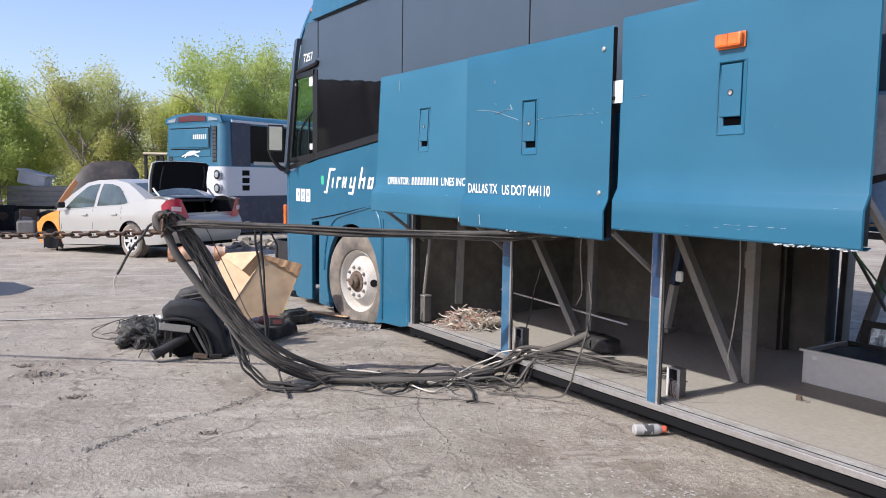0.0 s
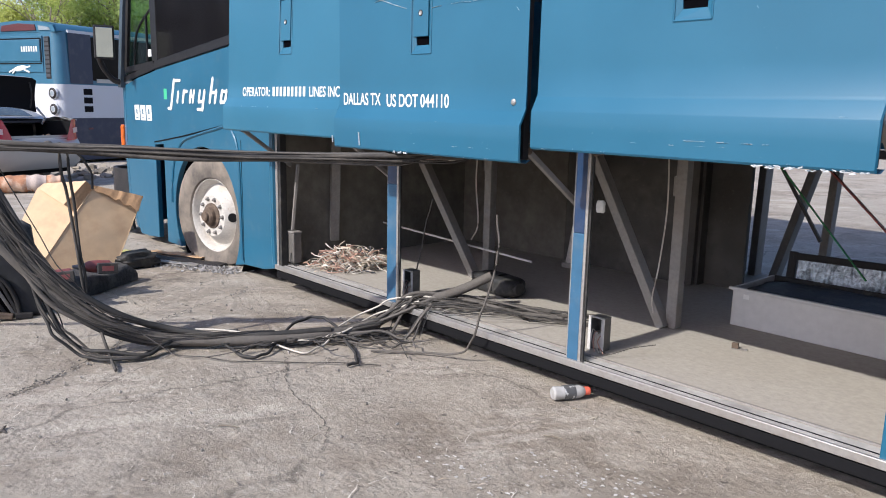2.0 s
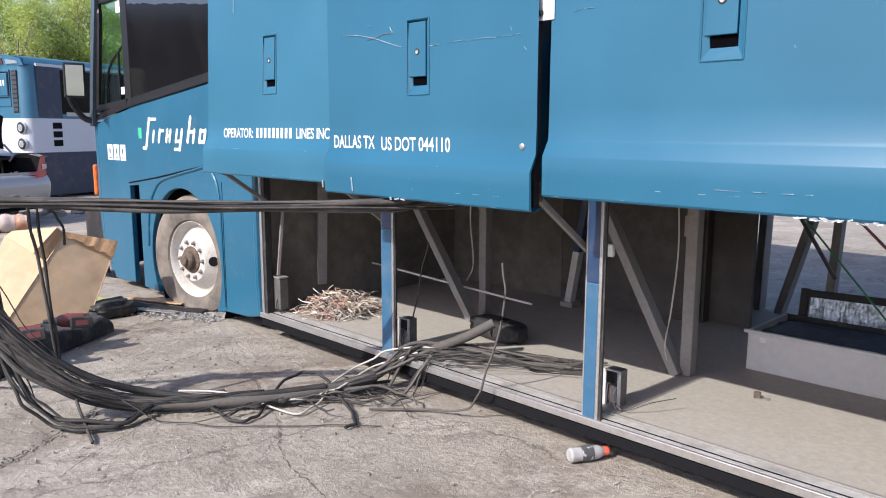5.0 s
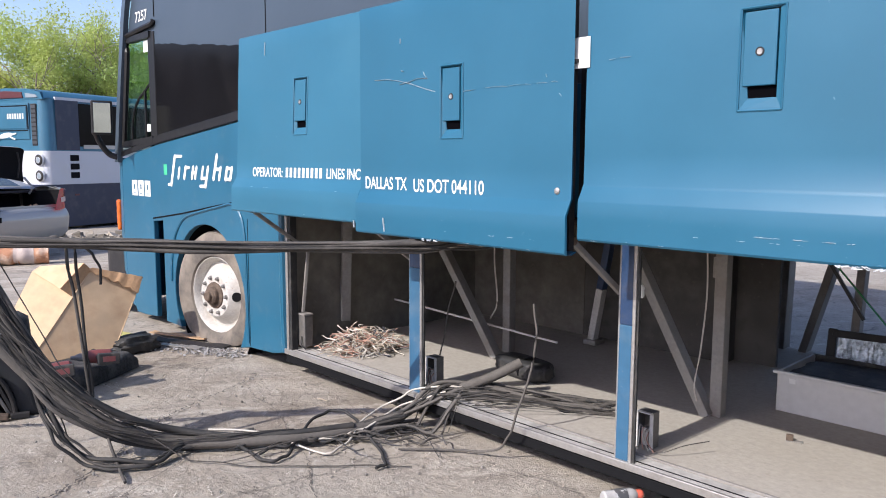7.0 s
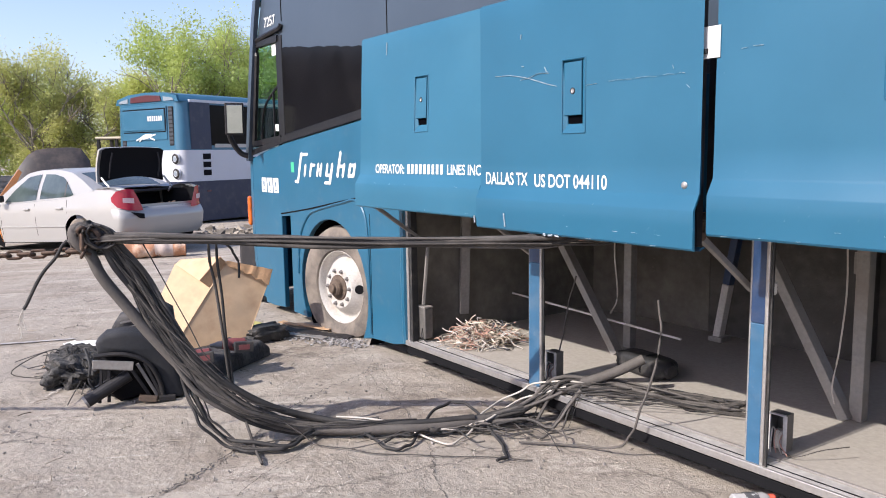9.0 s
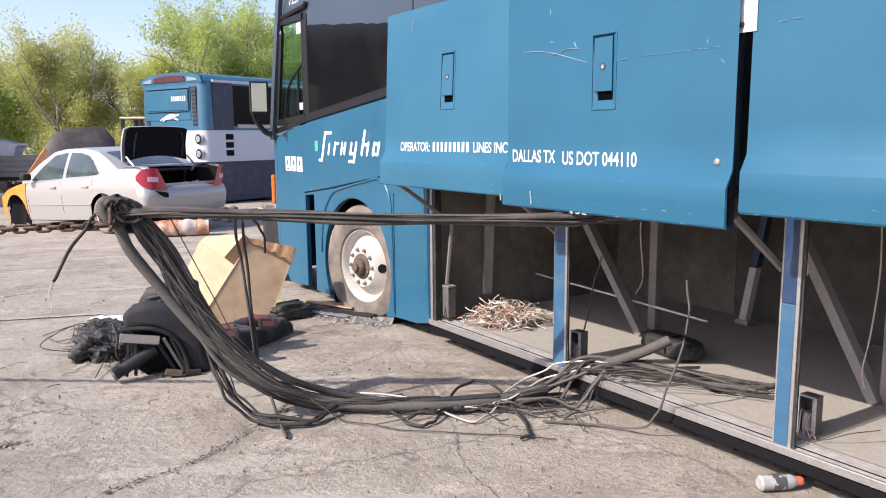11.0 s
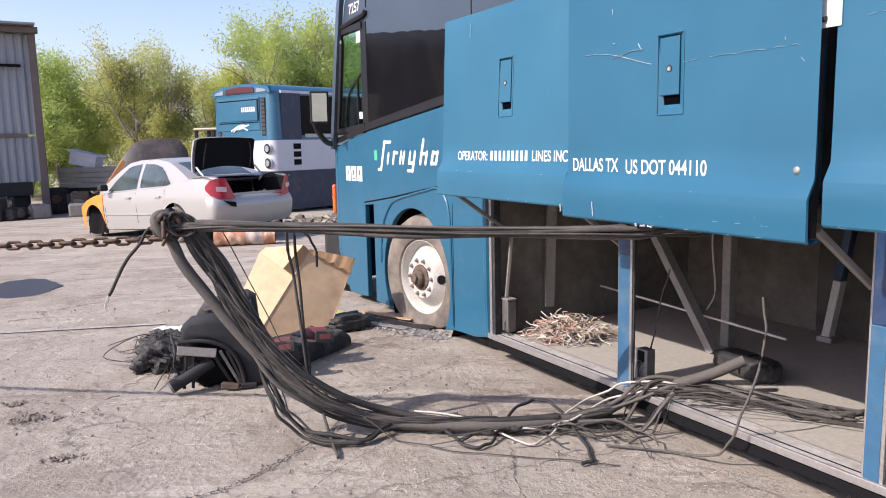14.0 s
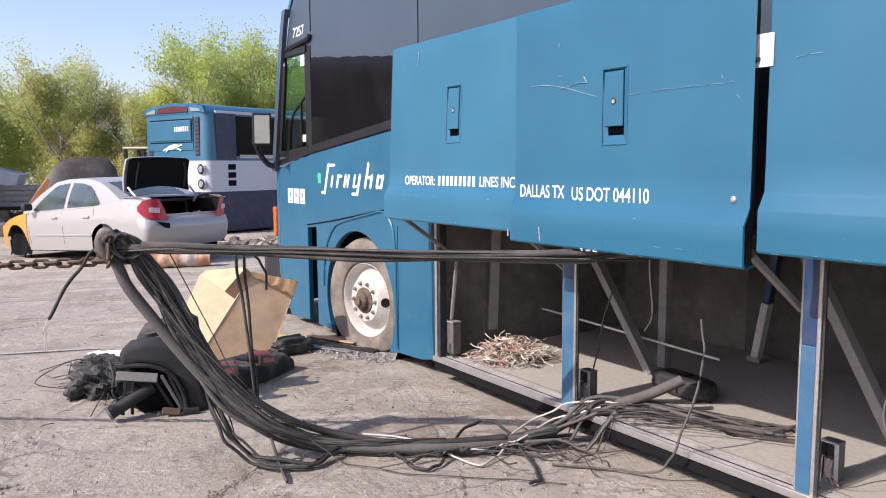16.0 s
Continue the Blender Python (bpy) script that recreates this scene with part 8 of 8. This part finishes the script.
    tagged(link("worn_line", sheet(rows), material("worn_line_paint", (0.40, 0.375, 0.35), 0.9, stain=(12, (0.27, 0.25, 0.23), 0.9, (0.45, 0.6)))), "faint worn pale line on the asphalt", "line", kind="structure")
    rows = [[(-4.25 + 0.62 * q * math.cos(a) * (1 + 0.18 * noise.noise((math.cos(a) * 2.5, math.sin(a) * 2.5, 0))), -2.75 + 0.36 * q * math.sin(a) * (1 + 0.2 * noise.noise((math.cos(a) * 3, math.sin(a) * 3, 5))), ground_height(-4.25, 0) + 0.012) for a in (2 * math.pi * k / 60 for k in range(61))] for q in (0.02, 0.5, 1)]
    tagged(link("dark_patch", sheet(rows), material("dark_ground_patch", (0.040, 0.042, 0.050), 0.45, stain=(4, (0.08, 0.075, 0.07), 0.5, (0.5, 0.7)))), "dark bluish patch on the asphalt", "stain", kind="structure")
    # straws, twigs, scraps
    bm = bmesh.new()
    for k in range(70):
        x, y = rng.uniform(-2.5, 5), rng.uniform(-3.6, -0.1)
        a, L = rng.uniform(0, 3.14), rng.uniform(0.01, 0.05)
        d = Vector((math.cos(a), math.sin(a), 0)) * L
        c = Vector((x, y, ground_height(x, y) + 0.004))
        tube([c - d, c + Vector((0, 0, 0.004)), c + d], rng.uniform(0.0012, 0.0028), 4, bm, steps=2)
    tagged(link("straw_bits", bm, material("straw", (0.22, 0.18, 0.13), 0.9, island=0.6, bump=None)), "scattered straws, twigs and cable scraps", "litter", kind="stuff")
    # rubble between the coaches
    bm = bmesh.new()
    for k in range(160):
        x, y = rng.gauss(-9.6, 0.9), rng.gauss(3.0, 0.7)
        s = rng.uniform(0.02, 0.08)
        box(-s, s * 1.6, -s, s, 0, s, 0, bm, Matrix.Translation((x, y, ground_height(x, y))) @ Euler((rng.uniform(-0.5, 0.5), rng.uniform(-0.5, 0.5), rng.random() * 6)).to_matrix().to_4x4())
    tagged(link("rubble", bm, material("rubble_mix", (0.22, 0.19, 0.15), 0.9, island=0.7, bump=None)), "low heap of broken scrap between the coaches", "rubble", kind="stuff")


build_litter()
